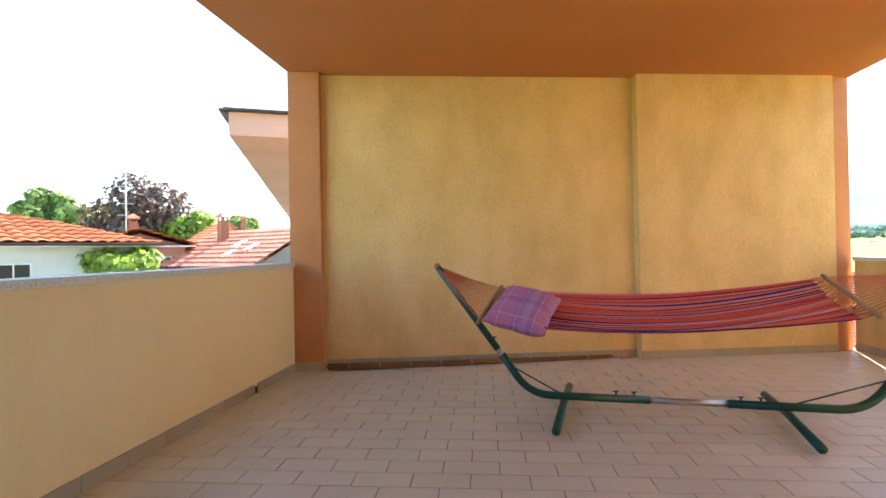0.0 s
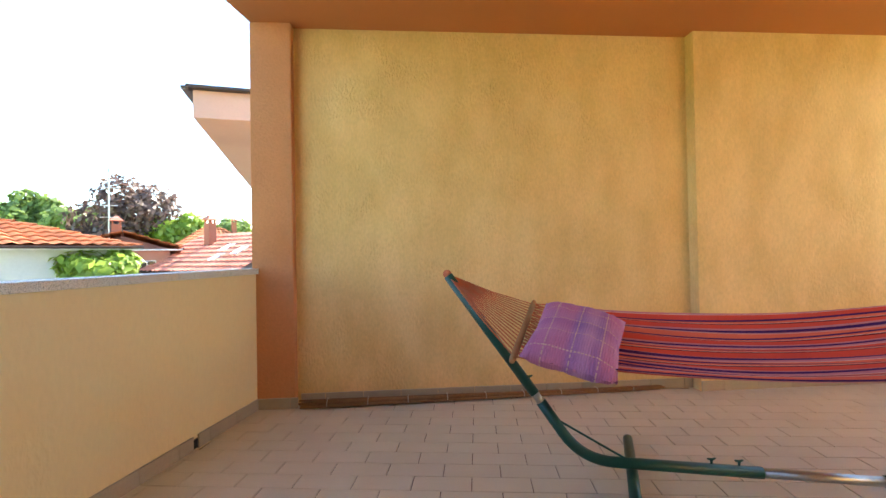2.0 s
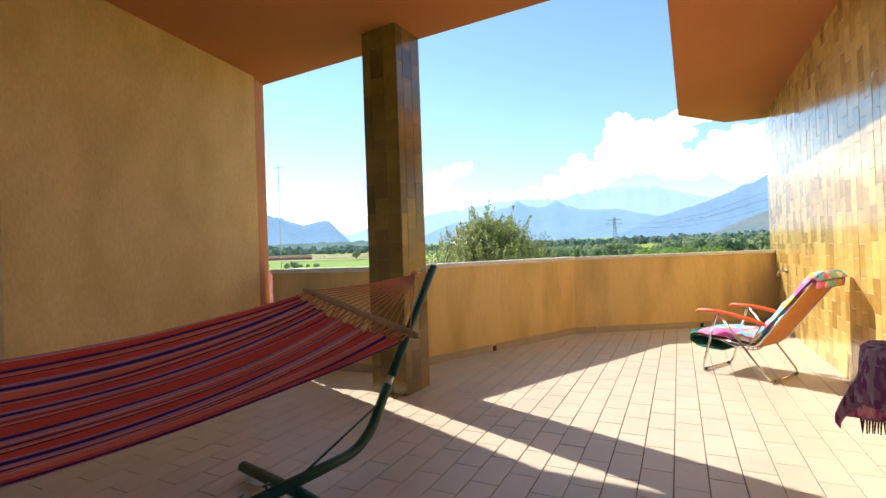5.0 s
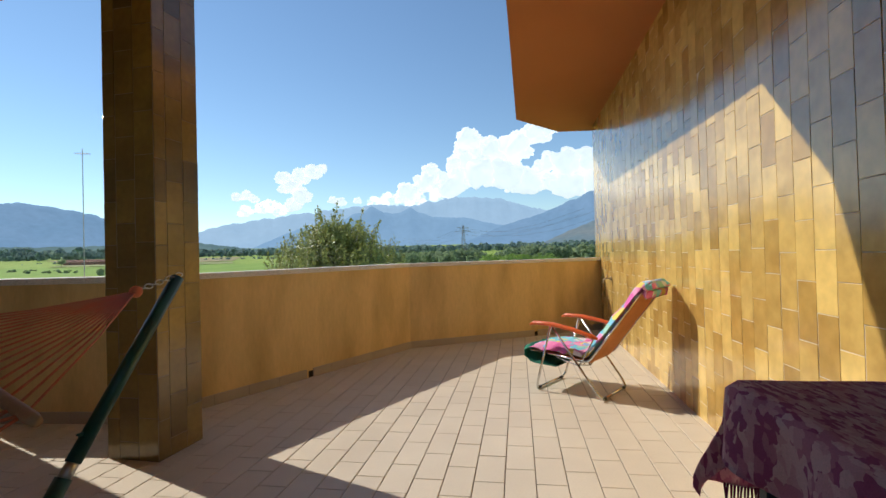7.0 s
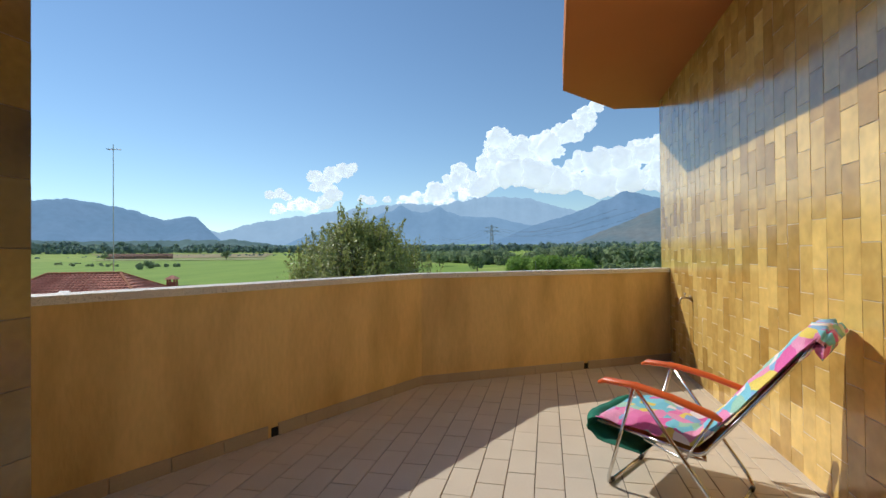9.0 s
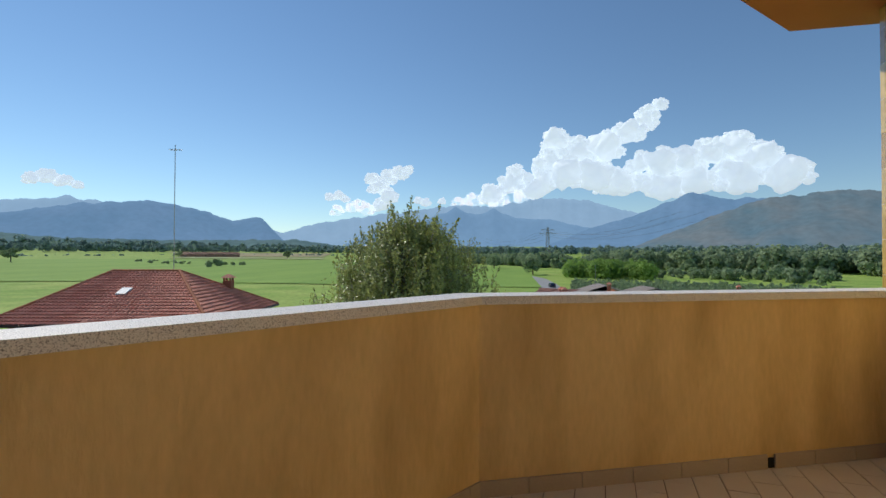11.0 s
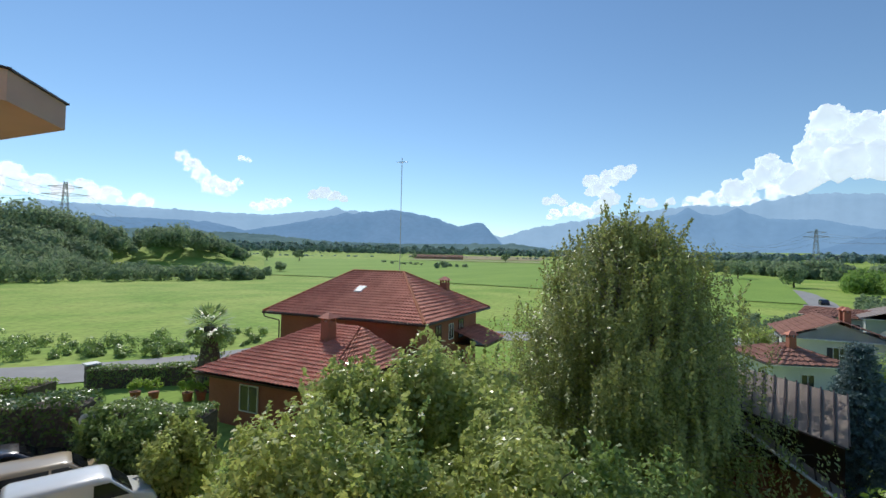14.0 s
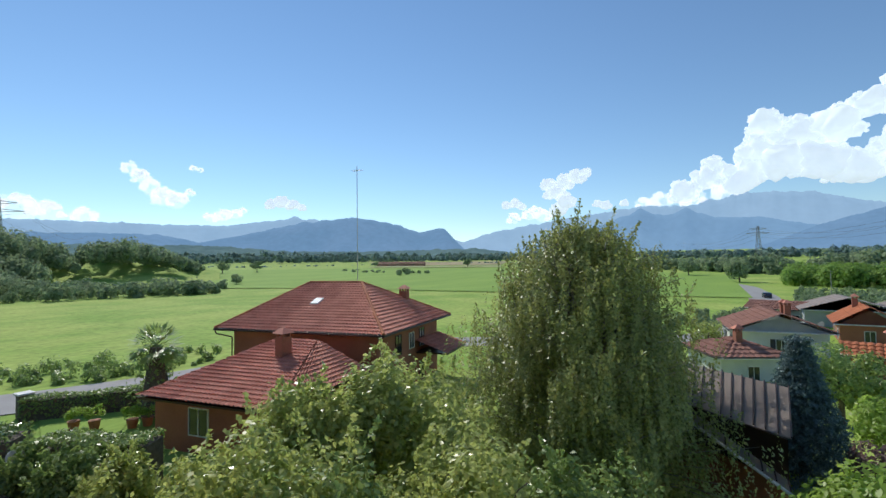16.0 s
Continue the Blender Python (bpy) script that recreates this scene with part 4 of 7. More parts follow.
part("cover", drape(), M_CLOTH, cloth_thing, "", True)
fringe = bmesh.new()
for k in range(70):
    y = -0.28 + 0.56 * k / 69
    x = 0.63 + 0.02 + 0.032 + 0.03 * math.sin(y * 17 + 1.3)
    add_tube(fringe, [(x, y, 0.425), (x + 0.004, y + rnd.uniform(-0.006, 0.006), 0.365 + rnd.uniform(0, 0.01))], [0.004, 0.002], 5)
part("fringe", fringe, M_CLOTHSIDE, cloth_thing, "plum thread fringe")

crate = empty("plastic_crate", "black slatted plastic crate on the floor under the table", "crate")
crate.matrix_world = TB @ pose(0.42, 0.03, 0, 0, 0, 8)
part("base", box(pose(0, 0, 0.012), 0.34, 0.28, 0.024, 0.004), M_BLACKPL, crate)
for z in (0.06, 0.12, 0.18, 0.235):
    for s in (-1, 1):
        part("rail", box(pose(0, 0.134 * s, z), 0.34, 0.012, 0.03), M_BLACKPL, crate)
        part("rail", box(pose(0.164 * s, 0, z), 0.012, 0.256, 0.03), M_BLACKPL, crate)
for sx in (-1, 1):
    for sy in (-1, 1):
        part("post", box(pose(0.162 * sx, 0.132 * sy, 0.135), 0.02, 0.02, 0.23), M_BLACKPL, crate)
pf = empty("picture_frame", "empty grey picture frame leaning behind the crate", "picture frame")
pf.matrix_world = TB @ pose(0.36, -0.14, 0.0, -8, 0, 0)
for x, z, w, h in ((-0.17, 0.21, 0.05, 0.42), (0.17, 0.21, 0.05, 0.42), (0, 0.025, 0.29, 0.05), (0, 0.395, 0.29, 0.05)):
    part("moulding", box(pose(x, 0, z), w, 0.03, h, 0.008), M_CONCRETE, pf)
part("backing", box(pose(0, 0.006, 0.21), 0.30, 0.008, 0.33), M_CARD, pf)
cb = empty("cardboard_box", "open brown cardboard box under the table", "box")
cb.matrix_world = TB @ pose(0.0, 0.03, 0, 0, 0, -5)
for x, y, w, d in ((0.14, 0, 0.006, 0.30), (-0.14, 0, 0.006, 0.30), (0, 0.147, 0.274, 0.006), (0, -0.147, 0.274, 0.006)):
    part("side", box(pose(x, y, 0.12), w, d, 0.24), M_CARD, cb)
part("bottom", box(pose(0, 0, 0.004), 0.274, 0.288, 0.008), M_CARD, cb)

# ---- water tap on the tiled wall ----
tx, ty = wall_at(3.42, 0.012)
tap = empty("water_tap", "old brass water tap on the tiled wall", "tap")
tap.matrix_world = Matrix.Translation((tx, ty, 0.77)) @ Matrix.Rotation(TILT, 4, "Z")
part("flange", tube([(0, -0.004, 0), (0, 0.008, 0)], 0.024, 16), M_BRASS, tap, "", True)
part("spout", tube(round_path([(0, 0.0, 0), (0, 0.085, 0), (0, 0.10, -0.06)], 0.025), 0.010), M_BRASS, tap, "", True)
part("handle", tube([(-0.03, 0.05, 0.042), (0, 0.05, 0.035), (0.03, 0.05, 0.042)], [0.006, 0.008, 0.006], 8), M_BRASS, tap, "", True)
part("stem", tube([(0, 0.05, 0.0), (0, 0.05, 0.036)], 0.006, 8), M_BRASS, tap, "", True)

# ---- roof edges of the block: drip sheet on the eave, the neighbouring roofs ----
def fascia_sheet(pts, name):
    thing = empty(name, "dark brown sheet metal drip edge on the roof slab", "roof edge", kind="structure")
    for a, b in zip(pts, pts[1:]):
        v, nn = toward(a, b, 1)
        a, b = Vector(a), Vector(b)
        bm = prism([tuple(a + nn * 0.004), tuple(b + nn * 0.004), tuple(b + nn * 0.03), tuple(a + nn * 0.03)], CEIL + 0.16, CEIL + 0.40)
        part("sheet", bm, M_DARKMETAL, thing)
    return thing


fascia_sheet([(8.40, -0.97), (8.43, -0.25), (7.68, 0.53), (3.86, 1.21), (3.70, 1.80), (4.40, 5.14)], "trim_roof_edge")
EASTROOF = [(4.1, 7.6), (7.08, 9.27), (7.73, 9.31), (8.57, 10.33), (7.87, 13.75), (6.8, 27.0), (4.0, 27.0)]
tagged(link("ceiling_north_roof", prism(EASTROOF, CEIL, CEIL + 0.36), M_ROOFSALMON), "salmon plastered roof slab of the next flat", "roof", kind="structure")
fe = empty("trim_north_roof_edge", "dark sheet metal cover on the roof slab", "roof edge", kind="structure")
for a, b in zip(EASTROOF[1:6], EASTROOF[2:6]):
    v, nn = toward(a, b, 1)
    a2, b2 = Vector(a) - v * 0.03, Vector(b) + v * 0.03
    part("sheet", prism([tuple(a2 + nn * 0.1), tuple(b2 + nn * 0.1), tuple(b2 - nn * 0.03), tuple(a2 - nn * 0.03)], CEIL + 0.362, CEIL + 0.385), M_DARKMETAL, fe)
WESTROOF = [(-3.22, 7.68), (-6.9, 26.8), (-2.0, 27.0), (1.0, 8.6)]
tagged(link("ceiling_west_roof", prism(WESTROOF, CEIL, CEIL + 0.36), M_ROOFSALMON), "salmon edged roof slab of the next flat", "roof", kind="structure")
fw = empty("trim_west_roof_edge", "dark sheet metal cover on the roof slab", "roof edge", kind="structure")
for a, b in (((1.0, 8.6), (-3.25, 7.65)), ((-3.25, 7.65), (-6.9, 26.8))):
    v, nn = toward(a, b, 1)
    a2, b2 = Vector(a) - v * 0.03, Vector(b) + v * 0.03
    part("sheet", prism([tuple(a2 + nn * 0.1), tuple(b2 + nn * 0.1), tuple(b2 - nn * 0.04), tuple(a2 - nn * 0.04)], CEIL + 0.362, CEIL + 0.395), M_DARKMETAL, fw)
tagged(link("wall_next_flat", prism([(-1.4, 9.6), (-2.6, 26.0), (6.6, 26.0), (6.3, 11.5), (4.3, 10.2)], -0.25, CEIL), M_YELLOW), "yellow wall of the next flat", "wall", kind="structure")
M_COPPER = material("verdigris_pipe", (0.045, 0.06, 0.045), None, 0.5, metal=0.4)
for name, pts in (("rain_pipe", [(-2.05, 8.7, CEIL), (-2.05, 8.72, 2.86), (-1.72, 9.35, 2.70), (-1.60, 9.5, 2.55), (-1.60, 9.5, -0.2)]), ("rain_pipe", [(7.35, 11.6, CEIL), (7.3, 11.6, 2.84), (6.75, 11.7, 2.68), (6.5, 11.75, 2.5), (6.5, 11.75, -0.2)])):
    rp = empty(name, "dark curved rain pipe under the roof slab", "rain pipe", at=(pts[0][0], pts[0][1], 0))
    put("pipe", tube(round_path(pts, 0.10), 0.055, 12), M_COPPER, rp)
    put("bracket", tube([Vector(pts[-2]) + Vector((0, 0, -0.5)), Vector(pts[-2]) + Vector((0, 0, -0.54))], 0.066, 12), M_COPPER, rp)
cp = empty("chimney", "plastered chimney with a flat cap on the roof", "chimney", at=(6.6, 13.4, CEIL + 0.36))
part("shaft", box(pose(0, 0, 0.3), 0.4, 0.4, 0.6, 0.01), M_SALMON, cp)
part("cap", box(pose(0, 0, 0.68), 0.56, 0.56, 0.08, 0.01), M_CONCRETE, cp)


# ---- vegetation and houses around ----
def leaf_material(name, a, b, gloss=0.45, through=0.35):
    m = bpy.data.materials.new(name)
    m.use_nodes = True
    n, l = m.node_tree.nodes, m.node_tree.links
    p = n["Principled BSDF"]
    p.inputs["Roughness"].default_value = gloss
    p.inputs["Specular IOR Level"].default_value = 0.55
    geo = n.new("ShaderNodeNewGeometry")
    big = n.new("ShaderNodeTexNoise")
    big.inputs["Scale"].default_value = 0.6
    l.new(geo.outputs["Position"], big.inputs["Vector"])
    add = n.new("ShaderNodeMath")
    add.operation = "MULTIPLY_ADD"
    add.inputs[1].default_value = 0.55
    l.new(geo.outputs["Random Per Island"], add.inputs[0])
    sub = n.new("ShaderNodeMath")
    sub.operation = "MULTIPLY"
    sub.inputs[1].default_value = 0.6
    l.new(big.outputs["Fac"], sub.inputs[0])
    l.new(sub.outputs[0], add.inputs[2])
    mix = n.new("ShaderNodeMix")
    mix.data_type = "RGBA"
    mix.inputs["A"].default_value, mix.inputs["B"].default_value = (*a, 1), (*b, 1)
    l.new(add.outputs[0], mix.inputs["Factor"])
    l.new(mix.outputs["Result"], p.inputs["Base Color"])
    tr = n.new("ShaderNodeBsdfTranslucent")
    l.new(mix.outputs["Result"], tr.inputs["Color"])
    ms = n.new("ShaderNodeMixShader")
    ms.inputs["Fac"].default_value = through
    l.new(p.outputs["BSDF"], ms.inputs[1])
    l.new(tr.outputs["BSDF"], ms.inputs[2])
    l.new(ms.outputs["Shader"], n["Material Output"].inputs["Surface"])
    return m


L_HAZEL = leaf_material("hazel_leaf", (0.28, 0.37, 0.085), (0.64, 0.67, 0.23), 0.33, 0.5)
L_BIRCH = leaf_material("birch_leaf", (0.13, 0.18, 0.04), (0.54, 0.55, 0.175), 0.42, 0.45)
L_DARK = leaf_material("dark_leaf", (0.15, 0.25, 0.07), (0.37, 0.47, 0.14), 0.36, 0.45)
L_LAUREL = leaf_material("laurel_leaf", (0.09, 0.16, 0.04), (0.21, 0.30, 0.09), 0.25, 0.35)
L_LIGHT = leaf_material("light_leaf", (0.24, 0.38, 0.055), (0.42, 0.55, 0.11), 0.45, 0.55)
L_COPPER = leaf_material("copper_leaf", (0.11, 0.065, 0.06), (0.22, 0.14, 0.115), 0.45, 0.4)
L_SPRUCE = leaf_material("blue_spruce_needle", (0.075, 0.14, 0.135), (0.20, 0.28, 0.275), 0.6, 0.2)
# green paled and greyed in the colour to imitate haze over far trees
L_FAR = leaf_material("haze_paled_foliage", (0.18, 0.26, 0.14), (0.36, 0.44, 0.235), 0.8, 0.45)
L_FARLIGHT = leaf_material("distant_light_foliage", (0.18, 0.30, 0.06), (0.28, 0.42, 0.09), 0.8, 0.45)
# blue-grey leaf colour paints the haze over the farthest tree belts
L_HAZE = leaf_material("haze_painted_foliage", (0.21, 0.305, 0.275), (0.29, 0.385, 0.335), 0.9, 0.4)
M_BARK = material("grey_bark", (0.16, 0.13, 0.10), (0.10, 0.08, 0.06), 0.9, scale=6, fine=40, grain=0.3, bump=0.5)
M_BIRCHBARK = material("birch_bark", (0.42, 0.38, 0.33), (0.16, 0.13, 0.11), 0.85, scale=5, fine=30, grain=0.3, bump=0.3)
rng = np.random.default_rng(7)


def quads_object(name, verts, mat, parent=None, per=4):
    n = len(verts) // per
    me = bpy.data.meshes.new(name)
    me.vertices.add(n * per)
    me.vertices.foreach_set("co", np.asarray(verts, dtype=np.float32).ravel())
    me.loops.add(n * per)
    me.loops.foreach_set("vertex_index", np.arange(n * per, dtype=np.int32))
    me.polygons.add(n)
    me.polygons.foreach_set("loop_start", np.arange(0, n * per, per, dtype=np.int32))
    me.update(calc_edges=True)
    me.materials.append(mat)
    ob = new(name, me)
    if parent is not None:
        ob.parent = parent
    return ob


def leaf_quads(centres, size, aspect=0.55, droop=0.0, up=0.4, level=1.0, faces=None, loose=0.55):
    """Diamond leaves at the centres, turned at random or roughly along given outward ways."""
    n = len(centres)
    if faces is not None:
        w = faces + np.array((0, 0, 0.25)) + rng.normal(size=(n, 3)) * loose
        w /= np.linalg.norm(w, axis=1)[:, None] + 1e-9
        a = rng.normal(size=(n, 3))
        a[:, 2] -= droop * 2.2
        a -= w * (a * w).sum(1)[:, None]
        a /= np.linalg.norm(a, axis=1)[:, None] + 1e-9
        s = size * rng.uniform(0.6, 1.25, size=(n, 1))
        b = np.cross(w, a) * s * aspect * 0.5
        v = np.empty((n, 4, 3))
        v[:, 0], v[:, 2] = centres - a * s * 0.5, centres + a * s * 0.5 - w * s * 0.1
        v[:, 1], v[:, 3] = centres + b + w * s * 0.05, centres - b + w * s * 0.05
        return v.reshape(-1, 3)
    a = rng.normal(size=(n, 3))
    a[:, 2] = a[:, 2] * level - droop * 2.2
    a /= np.linalg.norm(a, axis=1)[:, None]
    b = rng.normal(size=(n, 3))
    b[:, 2] *= 1 - up
    b -= a * (a * b).sum(1)[:, None]
    b /= np.linalg.norm(b, axis=1)[:, None]
    s = size * rng.uniform(0.6, 1.25, size=(n, 1))
    v = np.empty((n, 4, 3))
    fold = np.cross(a, b) * s * 0.12
    v[:, 0], v[:, 2] = centres - a * s * 0.5, centres + a * s * 0.5
    v[:, 1], v[:, 3] = centres + b * s * aspect * 0.5 + fold, centres - b * s * aspect * 0.5 + fold
    return v.reshape(-1, 3)


def blob_points(n, centre, radii, lumps, seed, shell=0.72, ways=False):
    """Points in the outer part of a lumpy crown, and the ways outward there."""
    r = np.random.default_rng(seed)
    c, rad = np.array(centre, float), np.array(radii, float)
    d = r.normal(size=(lumps, 3))
    d /= np.linalg.norm(d, axis=1)[:, None]
    d[:, 2] = d[:, 2] * 0.85 + 0.1
    mids = d * r.uniform(0.45, 0.8, size=(lumps, 1))
    lr = r.uniform(0.26, 0.46, size=lumps)
    k = r.integers(0, lumps, size=n)
    p = r.normal(size=(n, 3))
    p /= np.linalg.norm(p, axis=1)[:, None]
    way = p * 0.8 + mids[k] * 0.5
    p *= (shell + (1 - shell) * r.random((n, 1)) ** 0.5 + 0.12 * r.normal(size=(n, 1)))
    pts = c + (mids[k] + p * lr[k][:, None]) * rad
    return (pts, way) if ways else pts


def limbs(bm, base, top, r0, reach, count, seed):
    """A tapering trunk with limbs that fork towards the crown."""
    rn = random.Random(seed)
    base, top = Vector(base), Vector(top)
    pts = [base.lerp(top, t) + Vector((rn.uniform(-0.1, 0.1), rn.uniform(-0.1, 0.1), 0)) * (t * 2) for t in (0, 0.2, 0.45, 0.7, 1.0)]
    add_tube(bm, pts, [r0, r0 * 0.85, r0 * 0.65, r0 * 0.42, r0 * 0.15], 8)
    for k in range(count):
        t = 0.3 + 0.65 * (k + rn.random()) / count
        p = base.lerp(top, t)
        a = rn.random() * math.tau
        out = Vector((math.cos(a), math.sin(a), 0)) * reach * (1.15 - t) * rn.uniform(0.6, 1.0)
        add_tube(bm, [p, p + out * 0.5 + Vector((0, 0, reach * 0.25)), p + out + Vector((0, 0, reach * 0.32))], [r0 * 0.38 * (1.2 - t), r0 * 0.22 * (1.2 - t), r0 * 0.07], 6)
    return bm


def tree(name, x, y, z0, crown_z, radii, leaves, size, leaf, seed, label, category="tree", lumps=16, bark=None, group="", droop=0.1, shoots=0):
    t = empty(name, label, category, group, at=(x, y, z0))
    h = crown_z - z0
    part("trunk", limbs(bmesh.new(), (0, 0, 0), (0, 0, h + radii[2] * 0.5), 0.035 * (h + radii[2]) + 0.03, radii[0], 9, seed), bark or M_BARK, t)
    pts, ways = blob_points(leaves, (0, 0, h), radii, lumps, seed, ways=True)
    if shoots:
        r = np.random.default_rng(seed + 500)
        foot = blob_points(shoots, (0, 0, h), radii, lumps, seed)
        keep = foot[foot[:, 2] > h + radii[2] * 0.1]
        for q in keep:
            n = 26
            tt = np.linspace(0, 1, n)[:, None]
            way = np.array((r.normal() * 0.35, r.normal() * 0.35, 1.0)) * r.uniform(0.35, 0.9)
            pts = np.concatenate([pts, q + way * tt + r.normal(scale=0.09, size=(n, 3)) * (1.2 - tt)])
            ways = np.concatenate([ways, r.normal(size=(n, 3)) * 0.7 + np.array((0, 0, 0.3))])
    pts[:, 2] = np.maximum(pts[:, 2], 0.05)
    quads_object("crown", leaf_quads(pts, size, droop=droop, faces=ways, aspect=0.6, loose=0.5), leaf, t)
    return t


def near(heading, dist):
    h = radians(heading)
    return 6.46 + dist * math.sin(h), 2.0 + dist * math.cos(h)


# garden trees below the parapet
for k, (hd, ds, top, rr, leaf, sz, nl) in enumerate([(33.0, 9.6, -2.5, 1.75, L_HAZEL, 0.15, 17000), (38.5, 10.6, -2.1, 2.0, L_HAZEL, 0.15, 19000), (44.5, 14.5, -1.9, 1.8, L_HAZEL, 0.17, 13000),
                                                      (51.5, 15.5, -1.9, 2.3, L_HAZEL, 0.18, 12000), (47, 10.2, -3.0, 2.3, L_DARK, 0.15, 14000), (59, 11.6, -2.5, 2.5, L_HAZEL, 0.16, 14000),
                                                      (35, 17.5, -4.9, 2.0, L_DARK, 0.18, 8000), (57, 18.0, -2.6, 2.6, L_HAZEL, 0.19, 10000),
                                                      (18.8, 27.5, -6.3, 1.5, L_DARK, 0.2, 6000), (22.3, 25, -6.0, 1.6, L_DARK, 0.2, 6000), (25.5, 22.5, -5.7, 1.6, L_HAZEL, 0.2, 7000),
                                                      (67, 10.6, -2.5, 2.3, L_HAZEL, 0.15, 13000), (76, 12.0, -3.6, 2.4, L_DARK, 0.15, 10000)]):
    x, y = near(hd, ds)
    tree("garden_tree", x, y, GROUND, top - rr * 1.15, (rr, rr, rr * 1.25), nl, sz * 1.12, leaf, 40 + k, "leafy green garden tree growing below the terrace", lumps=26, group="garden trees", shoots=220)

# weeping birch: upright leaders, side limbs that fill a dome, curtains of hanging twigs at their ends
bx, by = near(75.4, 22.5)
birch = empty("weeping_birch", "tall weeping birch with hanging leafy twigs", "tree", at=(bx, by, GROUND))
rb = random.Random(12)
BIRCH_SHAPE = [(0.0, 0.5), (0.6, 1.8), (1.4, 3.0), (3.4, 4.0), (5.0, 4.8), (7.0, 5.5), (9.0, 5.8), (11.0, 4.6)]
TOP = 11.7


def birch_radius(z, a):
    d = TOP - z
    return smooth_knots(BIRCH_SHAPE, d) * (1 + 0.16 * math.sin(3 * a + 0.5 * z) + 0.10 * math.sin(7 * a - 1.3 * z))


twigs, pts, ways = bmesh.new(), [], []
for dx, dy, h in ((0.0, 0.0, 11.7), (0.5, -1.3, 11.6), (-0.6, 1.2, 11.3), (0.9, 1.9, 10.4), (-1.0, -2.2, 10.8), (1.5, -2.9, 9.6), (-1.6, 2.7, 9.0)):
    bm = bmesh.new()
    add_tube(bm, [(0, 0, 0), (dx * 0.15, dy * 0.15, 2.5), (dx * 0.5, dy * 0.5, h * 0.5), (dx * 0.9, dy * 0.9, h * 0.8), (dx, dy, h)], [0.2, 0.17, 0.11, 0.06, 0.015], 7)
    part("leader", bm, M_BIRCHBARK, birch, "", True)
    for t in np.linspace(0.0, 1.0, 16):
        n = 16
        up = np.array((dx, dy, h)) + np.stack([rng.normal(size=n) * 0.16, rng.normal(size=n) * 0.16, -t * 1.4 + rng.normal(size=n) * 0.1], 1)
        pts.append(up)
        ways.append(rng.normal(size=(n, 3)))
for q in range(680):
    z = 1.2 + (TOP - 1.4) * ((q + rb.random()) / 680) ** 0.85
    a = q * 2.399963 + rb.uniform(-0.3, 0.3)
    reach = birch_radius(z, a) * (rb.uniform(0.72, 1.12) if q % 4 else rb.uniform(0.3, 0.7))
    out = Vector((math.cos(a), math.sin(a), 0))
    tip = out * reach + Vector((0, 0, z))
    base = out * reach * 0.12 + Vector((0, 0, max(0.8, z - 0.55 * reach)))
    add_tube(twigs, [base, base.lerp(tip, 0.55) + Vector((0, 0, 0.3)), tip], [0.03, 0.016, 0.006], 4, False)
    light = rb.uniform(-0.2, 0.2)
    for k in range(9 if z > 8 else 13):
        st = base.lerp(tip, rb.uniform(0.6, 1.05)) + Vector((rb.gauss(0, 0.22), rb.gauss(0, 0.22), rb.uniform(-0.1, 0.35)))
        fall = min(rb.uniform(0.5, 2.3) * (0.45 + 0.55 * min(1.0, (TOP - z) / 4)), st.z - 0.3)
        n = int(5 + fall * 13)
        t = np.linspace(0, 1, n)
        drift = out * rb.uniform(-0.1, 0.25)
        pts.append(np.array(st)[None, :] + np.stack([drift.x * t, drift.y * t, -fall * t ** 1.2], 1) + rng.normal(scale=0.05, size=(n, 3)))
        ways.append(np.tile(np.array((out.x, out.y, 0.45)), (n, 1)) + rng.normal(scale=0.25, size=(1, 3)))
for q in range(70):
    z, a = TOP - 4.8 * rb.random() ** 1.3, rb.random() * math.tau
    r = birch_radius(z, a) * rb.uniform(0.75, 1.05)
    foot = Vector((math.cos(a) * r, math.sin(a) * r, z))
    tip = foot + Vector((rb.gauss(0, 0.2) + 0.25 * math.cos(a), rb.gauss(0, 0.2) + 0.25 * math.sin(a), rb.uniform(0.4, 1.15)))
    add_tube(twigs, [foot, tip], [0.012, 0.004], 4, False)
    n = 34
    t = rng.random(n)[:, None]
    pts.append(np.array(foot) + (np.array(tip) - np.array(foot)) * t + rng.normal(scale=0.11, size=(n, 3)) * (1.15 - t))
    ways.append(rng.normal(size=(n, 3)))
tagged(part("twig_mass", twigs, M_BIRCHBARK, birch), kind="stuff")
quads_object("crown", leaf_quads(np.concatenate(pts), 0.15, 0.6, droop=0.5, faces=np.concatenate(ways), loose=0.45), L_BIRCH, birch)


